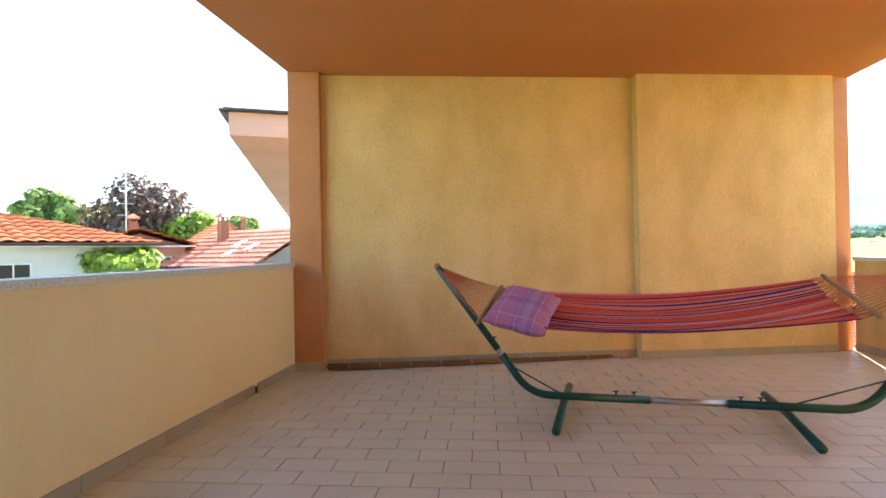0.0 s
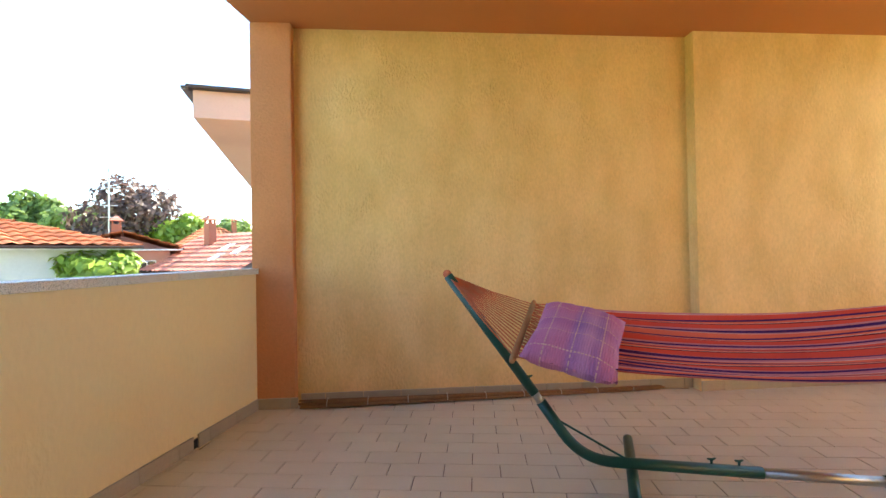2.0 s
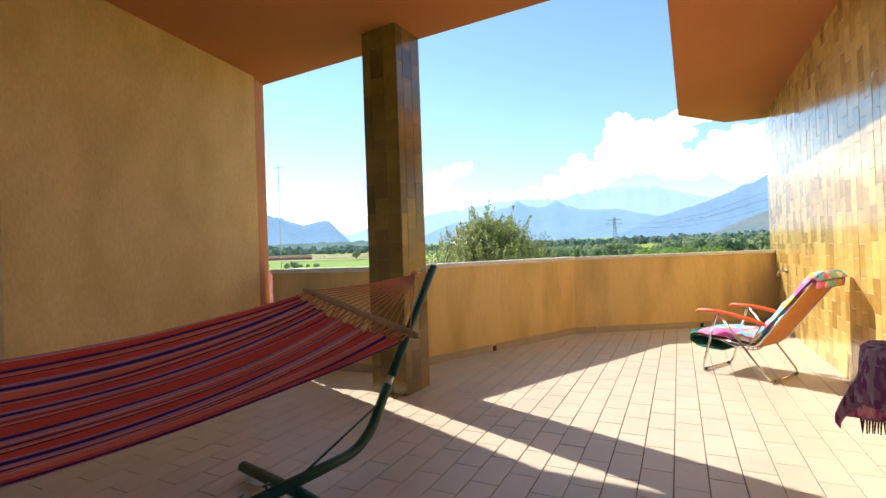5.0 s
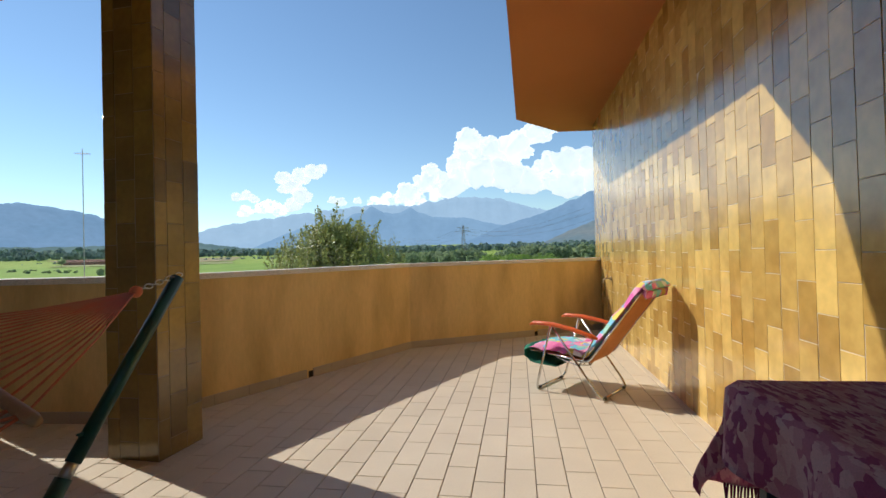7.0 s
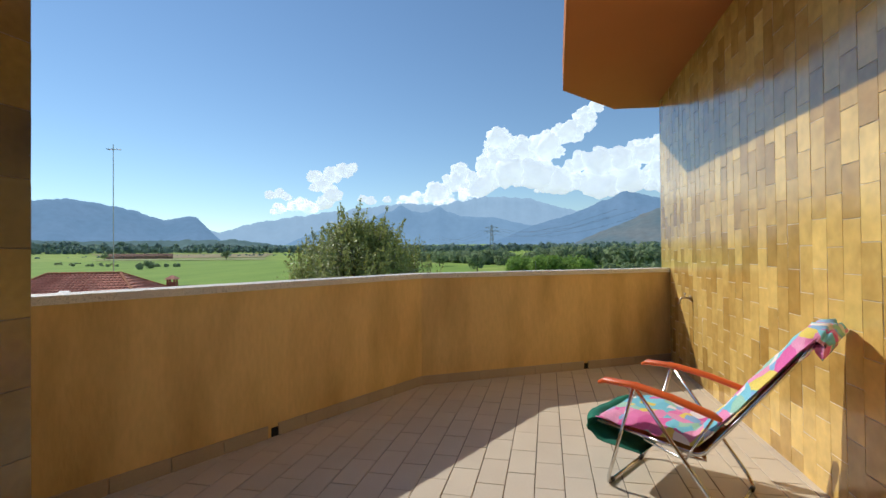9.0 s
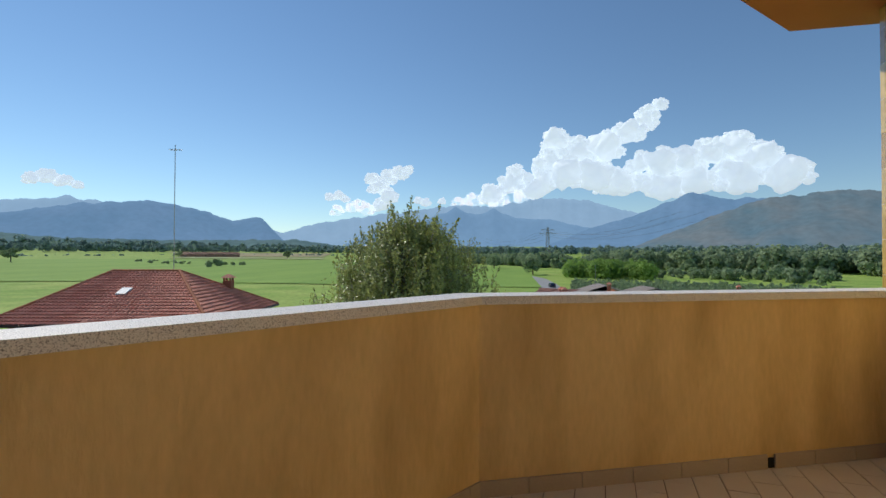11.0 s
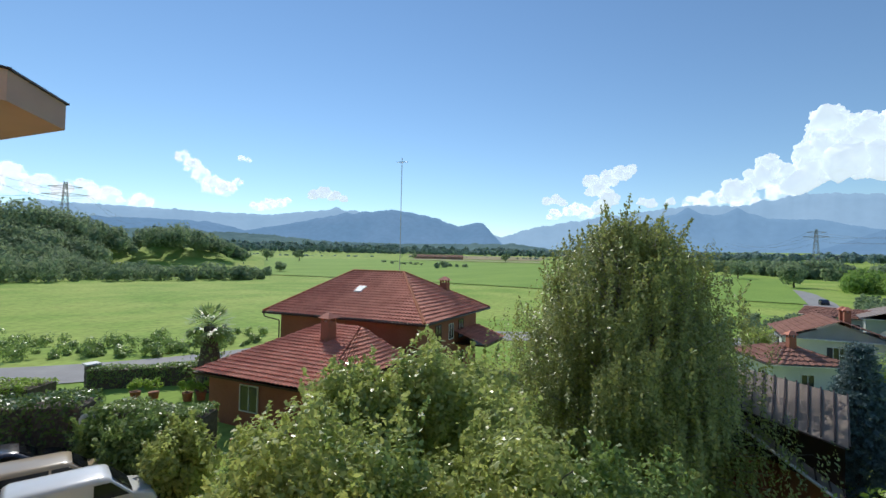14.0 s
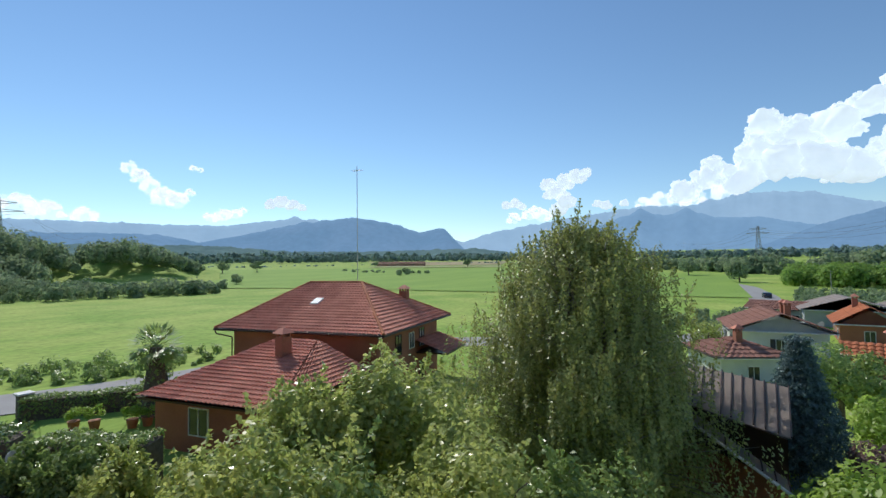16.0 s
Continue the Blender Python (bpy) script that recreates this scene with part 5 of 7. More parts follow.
# hedges
def hedge(name, a, b, width, z0, z1, n, size, leaf, label, seed):
    r = np.random.default_rng(seed)
    a, b = np.array(a, float), np.array(b, float)
    ln = np.linalg.norm(b - a)
    d = (b - a) / ln
    nn = np.array((-d[1], d[0]))
    s, w, h = r.random(n), r.uniform(-1, 1, n), r.random(n) ** 0.7
    face = r.random(n)
    w = np.where(face < 0.55, np.sign(w) * (0.9 + 0.12 * r.random(n)), w)
    h = np.where(face >= 0.55, 0.94 + 0.1 * r.random(n), h)
    bulge = 1 + 0.10 * np.sin(s * ln * 1.9) + 0.05 * np.sin(s * ln * 5.3 + 1)
    p = np.zeros((n, 3))
    p[:, :2] = a + np.outer(s * ln, d) + np.outer(w * width / 2 * bulge, nn)
    p[:, 2] = z0 + (z1 - z0) * h * (1 + 0.05 * np.sin(s * ln * 1.3))
    t = empty(name, label, "hedge", at=((a[0] + b[0]) / 2, (a[1] + b[1]) / 2, z0))
    p -= np.array(t.location)
    ways = np.zeros((n, 3))
    ways[:, :2] = np.outer(np.where(face < 0.55, np.sign(w), 0), nn)
    ways[:, 2] = np.where(face < 0.55, 0.3, 1.0)
    core = strip(tuple(a), tuple(b), -width * 0.42, width * 0.42, z0, z0 + (z1 - z0) * 0.9)
    bmesh.ops.translate(core, verts=core.verts, vec=-t.location)
    part("hedge_core", core, M_BARK, t)
    quads_object("leaves", leaf_quads(p, size, faces=ways, loose=0.6), leaf, t)
    return t


hedge("laurel_hedge", (3.5, 41.5), (15.4, 29.6), 2.2, GROUND, -5.8, 9000, 0.22, L_LAUREL, "tall clipped laurel hedge beside the parking place", 3)
hedge("laurel_hedge", (15.8, 28.6), (18.6, 24.4), 1.6, GROUND, -6.1, 4000, 0.2, L_DARK, "dark green hedge with ivy on a fence", 4)
hedge("box_hedge", (19.5, 42.2), (26.0, 37.5), 1.2, GROUND, -7.0, 3000, 0.2, L_DARK, "low trimmed hedge along the road", 5)
hedge("box_hedge", (13.0, 46.0), (16.4, 40.5), 2.4, GROUND, -7.2, 3000, 0.2, L_LIGHT, "rounded hedge at the gate", 6)

# palm with a dark ivy-clad trunk
px_, py_ = near(28.3, 38)
palm = empty("palm_tree", "fan palm with a shaggy dark trunk", "palm", at=(px_, py_, GROUND))
part("trunk", tube([(0, 0, 0), (0.05, 0, 2), (0, 0, 4.6)], [0.9, 0.75, 0.35], 12), M_BARK, palm)
pr = np.random.default_rng(3)
quads_object("ivy", leaf_quads(np.stack([pr.normal(size=900) * 0.65, pr.normal(size=900) * 0.65, pr.random(900) * 4.4], 1), 0.3), L_DARK, palm)
for k in range(40):
    a, e = k * 2.4, radians(-40 + 110 * ((k * 7) % 40) / 40)
    d = Vector((math.cos(a) * math.cos(e), math.sin(a) * math.cos(e), math.sin(e)))
    fan = bmesh.new()
    c = Vector((0, 0, 4.7)) + d * 0.95
    add_tube(fan, [(0, 0, 4.7), c], 0.015, 4)
    side = d.cross(Vector((0, 0, 1))).normalized()
    for j in range(9):
        f = radians(-60 + 15 * j)
        q = (d * math.cos(f) + side * math.sin(f)) * 1.0 + Vector((0, 0, -0.18 * abs(math.sin(f)) - 0.1))
        w = q.cross(Vector((0, 0, 1))).normalized() * 0.08
        vv = [fan.verts.new(c), fan.verts.new(c + q * 0.5 + w), fan.verts.new(c + q), fan.verts.new(c + q * 0.5 - w)]
        fan.faces.new(vv)
    part("frond", fan, L_DARK, palm)

# blue spruce
sx_, sy_ = near(95.6, 28)
spruce = empty("blue_spruce", "blue-grey spruce with layered branches", "tree", at=(sx_, sy_, GROUND))
part("trunk", tube([(0, 0, 0), (0, 0, 6.4)], [0.16, 0.02], 8), M_BARK, spruce)
sp = []
for k in range(17):
    h = 0.4 + 6.3 * k / 17
    rad = 2.5 * (1 - k / 17.5)
    for j in range(13):
        a = j * math.tau / 13 + k * 0.7
        t = pr.random(150) ** 0.6
        w = 0.10 + 0.16 * (1 - t)
        sp.append(np.stack([np.cos(a) * rad * t + pr.normal(size=150) * w, np.sin(a) * rad * t + pr.normal(size=150) * w, h - 0.35 * t + 0.25 * t ** 3 + pr.normal(size=150) * 0.07], 1))
quads_object("crown", leaf_quads(np.concatenate(sp), 0.2, 0.35), L_SPRUCE, spruce)

# trees to the right of the birch and by the houses
for k, (hd, ds, cz, rr, leaf, sz, nl, lb) in enumerate([(100.5, 15.5, -5.5, 2.1, L_LIGHT, 0.22, 7000, "bright green leafy garden tree"), (102.5, 25, -7.0, 1.9, L_COPPER, 0.2, 4000, "reddish brown garden shrub tree"),
                                                         (98.6, 38, -5.9, 2.4, L_DARK, 0.25, 4000, "green garden tree among the houses"), (101.2, 40, -6.4, 2.3, L_HAZEL, 0.28, 3500, "dark green garden tree among the houses"),
                                                         (88, 62, -7.0, 1.8, L_HAZEL, 0.3, 1500, "green leafy tree beside the road"), (101.8, 31, -6.6, 1.6, L_LIGHT, 0.22, 3000, "yellow-green garden tree among the houses")]):
    x, y = near(hd, ds)
    tree("tree", x, y, GROUND, cz, (rr, rr, rr), nl, sz, leaf, 70 + k, lb)
for k, (hd, ds, cz, rr) in enumerate([(86.3, 290, -3.5, 6.0), (90.9, 232, -3.6, 5.6), (35.6, 250, -5.8, 3.4), (18.5, 330, -2, 5), (34.2, 420, -2.5, 6), (37.7, 430, -2.5, 5.5), (62, 520, -3, 5), (51, 560, -4, 4)]):
    x, y = near(hd, ds)
    tree("field_tree", x, y, ground_z(x, y), ground_z(x, y) + (cz - GROUND), (rr, rr, rr * 0.8), 1400, 1.0 if rr > 4 else 0.6, L_FAR, 90 + k, "round dark green tree standing in the fields", group="field trees")

# town trees west
for k, (hd, ds, cz, rr, leaf, lb) in enumerate([(-28.5, 80, 5.5, 8.0, L_COPPER, "large dark copper beech"), (-35, 95, 6.8, 5.5, L_DARK, "round dark green tree"), (-31.8, 90, 5.0, 5.5, L_DARK, "dark green tree"),
                                                 (-23.8, 75, 3.2, 5.0, L_LIGHT, "yellow-green leafy tree"), (-29.6, 26, 0.3, 1.6, L_LIGHT, "bright green bushy garden tree"), (-22.0, 40, 0.0, 2.2, L_HAZEL, "thin green garden tree"),
                                                 (-19.2, 100, 5.5, 4.5, L_DARK, "dark conifer-like tree"), (-39, 130, 5.0, 7.0, L_LIGHT, "light green tree"), (-26, 60, -0.5, 3.0, L_HAZEL, "green garden tree"), (-16.5, 90, 2.0, 4.0, L_COPPER, "reddish brown tree")]):
    h = radians(hd)
    x, y = -0.5 + ds * math.sin(h), 0.1 + ds * math.cos(h)
    tree("town_tree", x, y, GROUND, cz, (rr, rr, rr * 0.9), 5000, 0.2 + ds * 0.009, leaf, 120 + k, lb + " behind the roofs")


# woods far off
def woods(name, spots, leaf, label, n, size, seed, leaves=64, low=0.65):
    """Uncountable far trees: crowns as clumps along a belt; spots: heading, distance, foot, height."""
    r = np.random.default_rng(seed)
    out, faces = [], []
    for (h0, d0, b0, t0), (h1, d1, b1, t1) in zip(spots, spots[1:]):
        m = max(2, int(n * abs(h1 - h0)))
        for _ in range(m):
            t = r.random()
            hd, ds = h0 + (h1 - h0) * t, (d0 + (d1 - d0) * t) * r.uniform(0.93, 1.12)
            x, y = near(hd, ds)
            foot, hgt = b0 + (b1 - b0) * t, (t0 + (t1 - t0) * t) * r.uniform(low, 1.1)
            mids = r.normal(size=(6, 3))
            mids /= np.linalg.norm(mids, axis=1)[:, None]
            mids *= r.uniform(0.3, 0.7, size=(6, 1))
            k = r.integers(0, 6, size=leaves)
            p = r.normal(size=(leaves, 3))
            p /= np.linalg.norm(p, axis=1)[:, None]
            out.append(np.array((x, y, foot + hgt * 0.5)) + (mids[k] + p * r.uniform(0.36, 0.5, size=(leaves, 1))) * np.array((hgt * 0.48, hgt * 0.48, hgt * 0.52)))
            faces.append(p * 0.8 + mids[k] * 0.5)
    ob = quads_object(name, leaf_quads(np.concatenate(out), size, 0.85, faces=np.concatenate(faces), loose=0.35), leaf)
    return tagged(ob, label, "woods", kind="stuff")


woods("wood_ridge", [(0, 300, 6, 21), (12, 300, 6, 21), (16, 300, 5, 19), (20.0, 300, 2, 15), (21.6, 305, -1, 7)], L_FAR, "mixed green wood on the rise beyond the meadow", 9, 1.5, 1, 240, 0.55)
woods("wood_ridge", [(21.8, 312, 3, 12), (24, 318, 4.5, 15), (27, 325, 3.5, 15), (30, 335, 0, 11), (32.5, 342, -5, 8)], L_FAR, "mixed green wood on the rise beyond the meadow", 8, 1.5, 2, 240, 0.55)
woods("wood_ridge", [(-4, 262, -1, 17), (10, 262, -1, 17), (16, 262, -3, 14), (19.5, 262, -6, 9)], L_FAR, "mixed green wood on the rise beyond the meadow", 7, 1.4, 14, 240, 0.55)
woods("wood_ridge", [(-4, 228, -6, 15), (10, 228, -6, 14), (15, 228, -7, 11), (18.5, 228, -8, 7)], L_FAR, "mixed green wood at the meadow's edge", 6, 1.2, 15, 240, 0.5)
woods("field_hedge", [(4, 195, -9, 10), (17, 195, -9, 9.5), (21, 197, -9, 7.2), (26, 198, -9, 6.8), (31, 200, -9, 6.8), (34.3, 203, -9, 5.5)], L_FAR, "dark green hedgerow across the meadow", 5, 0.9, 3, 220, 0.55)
woods("field_hedge", [(34.6, 230, -8.3, 0.9), (40, 235, -8.3, 0.8), (52, 240, -8.2, 0.8)], L_FAR, "low green strip between two meadows", 5, 0.4, 31, 60, 0.4)
# belts on the plain, their haze put into the leaf colour
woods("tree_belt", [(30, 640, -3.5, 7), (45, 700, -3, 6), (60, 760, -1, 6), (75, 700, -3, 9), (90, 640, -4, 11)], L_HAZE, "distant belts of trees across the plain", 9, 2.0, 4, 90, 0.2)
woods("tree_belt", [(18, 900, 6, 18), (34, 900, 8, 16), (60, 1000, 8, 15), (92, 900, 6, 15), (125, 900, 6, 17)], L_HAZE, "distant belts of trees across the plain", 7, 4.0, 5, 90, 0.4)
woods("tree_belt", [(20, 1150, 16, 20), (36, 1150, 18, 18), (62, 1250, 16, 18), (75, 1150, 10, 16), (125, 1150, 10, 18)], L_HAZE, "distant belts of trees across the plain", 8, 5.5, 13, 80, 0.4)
woods("field_brush", [(47.0, 430, -4.6, 3.2), (52.0, 380, -5.6, 3.2)], L_FAR, "low dark brush in the bright field", 6, 1.0, 6, 120, 0.6)
woods("field_brush", [(53.4, 330, -6.8, 6.5), (57.4, 330, -6.8, 6.0)], L_FAR, "round dark bushes in the bright field", 3, 1.0, 61, 220, 0.75)
woods("right_wood", [(76, 420, -5, 10), (86, 400, -6, 11), (92, 330, -7, 12), (100, 320, -7, 13), (116, 300, -7, 14), (130, 280, -7, 15)], L_FAR, "dark wood beyond the village", 9, 1.9, 7, 200, 0.5)
woods("right_scrub", [(95, 225, -8.3, 8.5), (99, 218, -8.3, 9), (103.8, 215, -8.3, 8.0)], L_FARLIGHT, "light green plantation beside the road", 12, 1.1, 8, 170, 0.8)
woods("right_scrub", [(104, 235, -8.3, 4.5), (110, 225, -8.3, 6), (120, 210, -8.3, 7)], L_FAR, "scrub beyond the village", 5, 1.1, 9, 160, 0.4)
for q in range(5):
    woods("vine_row", [(95.5, 175 - 12 * q, -8.4, 1.8), (120, 165 - 12 * q, -8.4, 1.8)], L_FAR, "low green rows of vines beyond the village", 9, 0.5, 80 + q, 50, 0.7)
woods("road_scrub", [(2, 68, GROUND - 0.4, 1.9), (16, 58, GROUND - 0.4, 2.1), (26, 55, GROUND - 0.4, 1.8), (34, 60, GROUND - 0.4, 1.5)], L_DARK, "straggling shrubs on the verge", 5, 0.2, 10, 200, 0.3)
woods("road_scrub", [(82, 75, GROUND, 2.0), (90, 85, GROUND, 2.2), (97, 100, GROUND, 2.4), (110, 90, GROUND, 2.4)], L_FAR, "shrubs by the village road", 4, 0.4, 11, 160)
woods("hill_wood", [(-75, 420, 6, 24), (-50, 420, 10, 24), (-36, 420, 4, 22), (-15, 400, 0, 20), (0, 400, 0, 18)], L_FAR, "wooded hill behind the town", 6, 3.0, 12, 160)
ridge("ground_rise", [(-12, 1.5), (0, 1.4), (16, 1.2), (21, 1.0), (26, 0.85), (31, 0.2), (34, 0.03)], 345, 110, M_GRASS, 0.1, "grassy rise behind the hedgerow", 51)

# fields and roads
def sheet(name, pts, mat, label, category, lift):
    bm = bmesh.new()
    vs = [bm.verts.new((x, y, ground_z(x, y) + lift)) for x, y in pts]
    bm.faces.new(vs)
    bmesh.ops.subdivide_edges(bm, edges=bm.edges[:], cuts=4, use_grid_fill=True)
    bmesh.ops.triangulate(bm, faces=bm.faces[:])
    for v in bm.verts:
        v.co.z = ground_z(v.co.x, v.co.y) + lift
    return tagged(link(name, bm, mat), label, category, kind="structure")


sheet("ground_field_bright", [near(33, 224), near(45, 200), near(60, 172), near(92, 150), near(90, 300), near(70, 480), near(50, 520), near(33, 520)], M_FIELD, "bright green crop field", "field", 0.25)
sheet("ground_field_brown", [near(52, 640), near(66, 600), near(67, 860), near(50, 900)], M_BROWNFIELD, "pale stubble field", "field", 0.5)
sheet("ground_field_pale", [near(50, 540), near(66, 500), near(66, 560), near(51, 600)], M_PALEFIELD, "pale mown field", "field", 0.5)


def road(name, pts, width, label):
    mid = round_path([(x, y, 0) for x, y in pts], 6.0, 5)
    bm = bmesh.new()
    prev = None
    for i, p in enumerate(mid):
        a, b = mid[max(i - 1, 0)], mid[min(i + 1, len(mid) - 1)]
        d = (b - a).normalized()
        n = Vector((-d.y, d.x, 0)) * width / 2
        z = ground_z(p.x, p.y) + 0.06
        row = [bm.verts.new((p.x + n.x, p.y + n.y, z)), bm.verts.new((p.x - n.x, p.y - n.y, z))]
        if prev:
            bm.faces.new((prev[0], prev[1], row[1], row[0]))
        prev = row
    return tagged(link(name, bm, M_ASPHALT), label, "road", kind="structure")


road("road", [(-18, 84), (2, 63), (18, 49), (30, 44), (44, 43.5), (56, 38), (66, 24), (74, 6), (90, -1), (118, -5), (165, -6), (205, -3), (235, 5), (300, 22)], 7.0, "grey asphalt country road")
tagged(link("pavement_parking", prism([(2, 16), (15.5, 17), (16, 26), (6, 37), (-6, 37)], GROUND - 0.2, GROUND + 0.05), M_ASPHALT), "asphalt parking place below the house", "pavement", kind="structure")
# added out of view: grey ground that keeps green bounce off walls and soffits
tagged(link("pavement_bounce_sheet", prism([(-30, -25), (10, -25), (10, 6), (8, 15.8), (1.9, 15.9), (-6.1, 36.9), (-30, 36.9)], GROUND - 0.2, GROUND + 0.03), M_ASPHALT), "unseen asphalt sheet added round the house against green bounce light", "pavement", kind="structure")
sheet("ground_lawn", [(17.5, 33), (21, 31.5), (26, 36.5), (20, 41.0)], M_FIELD, "small bright lawn", "lawn", 0.08)

# ---- houses ----
M_ROOFTILE = material("red_roof_tile", (0.72, 0.30, 0.205), (0.55, 0.20, 0.13), 0.75, scale=0.8, fine=9, grain=0.35, bump=0.1, spec=0.25)
M_ORANGETILE = material("orange_roof_tile", (0.50, 0.17, 0.07), (0.40, 0.13, 0.06), 0.8, scale=0.8, fine=9, grain=0.3, bump=0.1, spec=0.25)
M_BROWNTILE = material("brown_roof_tile", (0.36, 0.18, 0.13), (0.27, 0.13, 0.095), 0.8, scale=0.8, fine=9, grain=0.3, bump=0.1, spec=0.25)
M_REDWALL = material("brick_red_wall", (0.38, 0.145, 0.085), (0.32, 0.12, 0.07), 0.85, scale=0.7, fine=12, grain=0.2)
M_WHITEWALL = material("white_house_wall", (0.66, 0.66, 0.62), (0.58, 0.58, 0.55), 0.85, scale=0.7, fine=12, grain=0.08)
M_GREYWALL = material("grey_house_wall", (0.42, 0.43, 0.42), (0.37, 0.38, 0.37), 0.85, scale=0.7, fine=12, grain=0.08)
M_PINKWALL = material("pink_house_wall", (0.45, 0.22, 0.165), (0.39, 0.19, 0.14), 0.85, scale=0.7, fine=12, grain=0.08)
M_GLASS = material("window_glass", (0.03, 0.035, 0.04), None, 0.08, scale=2, fine=5, grain=0.1, bump=0.0, spec=0.7)
M_SHUTTER = material("dark_shutter", (0.05, 0.045, 0.05), None, 0.6)
M_SEAM = material("brown_seam_metal", (0.42, 0.345, 0.285), (0.37, 0.30, 0.25), 0.5, metal=0.1, scale=0.6, fine=12, grain=0.1, bump=0.03)


def pantiles(a, b, c, d, row=0.40, pitch=0.30):
    """A tiled roof face: a-b the eave, d-c the ridge; rounded courses that overlap."""
    a, b, c, d = [np.array(p, float) for p in (a, b, c, d)]
    w = max(np.linalg.norm(b - a), np.linalg.norm(c - d))
    s = np.linalg.norm((d + c - a - b) / 2)
    nu, nr = max(2, int(w / pitch)) * 4, max(2, int(s / row))
    up = np.cross(b - a, d - a)
    up /= np.linalg.norm(up)
    if up[2] < 0:
        up = -up
    u = np.linspace(0, 1, nu + 1)
    verts, faces = [], []
    for r in range(nr):
        for k, (t, lift) in enumerate(((r / nr, 0.085), ((r + 1) / nr, 0.015))):
            e0, e1 = a + (d - a) * t, b + (c - b) * t
            x = np.linalg.norm(e1 - e0) * (u - 0.5)
            wave = 0.095 * np.abs(np.sin(math.pi * x / pitch))
            verts.append(e0[None, :] + np.outer(u, e1 - e0) + np.outer(wave + lift, up))
        o = r * 2 * (nu + 1)
        for i in range(nu):
            faces.append((o + i, o + i + 1, o + nu + 2 + i, o + nu + 1 + i))
        if r:
            q = o - (nu + 1)
            for i in range(nu):
                faces.append((q + i, q + i + 1, o + i + 1, o + i))
    v = np.concatenate(verts)
    return v, faces


def roof_face(parent, mat, *corners, fine=True):
    v, f = pantiles(*corners, **({} if fine else {"row": 0.6, "pitch": 0.5}))
    me = bpy.data.meshes.new("roof")
    me.from_pydata(v.tolist(), [], f)
    me.materials.append(mat)
    ob = new("roof", me)
    ob.parent = parent
    return ob


def quad_xy(cx, cy, ang, w, d):
    c, s = math.cos(ang), math.sin(ang)
    return [(cx + c * x - s * y, cy + s * x + c * y) for x, y in ((-w / 2, -d / 2), (w / 2, -d / 2), (w / 2, d / 2), (-w / 2, d / 2))]


def window_on(parent, m, w, h, frame_mat, shutters=False):
    win = part("window", box(m @ pose(0, 0, 0), w, 0.05, h), M_GLASS, parent)
    for x, z, sx, sz in ((0, h / 2 + 0.03, w + 0.12, 0.06), (0, -h / 2 - 0.03, w + 0.12, 0.06), (w / 2 + 0.03, 0, 0.06, h), (-w / 2 - 0.03, 0, 0.06, h), (0, 0, 0.05, h)):
        part("window_frame", box(m @ pose(x, -0.02, z), sx, 0.07, sz), frame_mat, win)
    if shutters:
        for s in (-1, 1):
            part("shutter", box(m @ pose(s * (w / 2 + 0.06 + w / 4), -0.04, 0), w / 2, 0.05, h), M_SHUTTER, win)
    return win


def chimney_on(parent, x, y, z0, z1, mat, w=0.6):
    part("chimney", box(pose(x, y, (z0 + z1) / 2), w, w, z1 - z0, 0.01), mat, parent)
    for sx in (-1, 1):
        for sy in (-1, 1):
            part("chimney_post", box(pose(x + sx * w * 0.38, y + sy * w * 0.38, z1 + 0.12), w * 0.18, w * 0.18, 0.24), mat, parent)
    hat = bmesh.new()
    bmesh.ops.create_cone(hat, cap_ends=True, segments=4, radius1=(w + 0.3) * 0.707, radius2=0.12, depth=0.32, matrix=pose(x, y, z1 + 0.40, 0, 0, 45))
    part("chimney_cap", hat, M_ROOFTILE, parent, "small hipped tile hood")


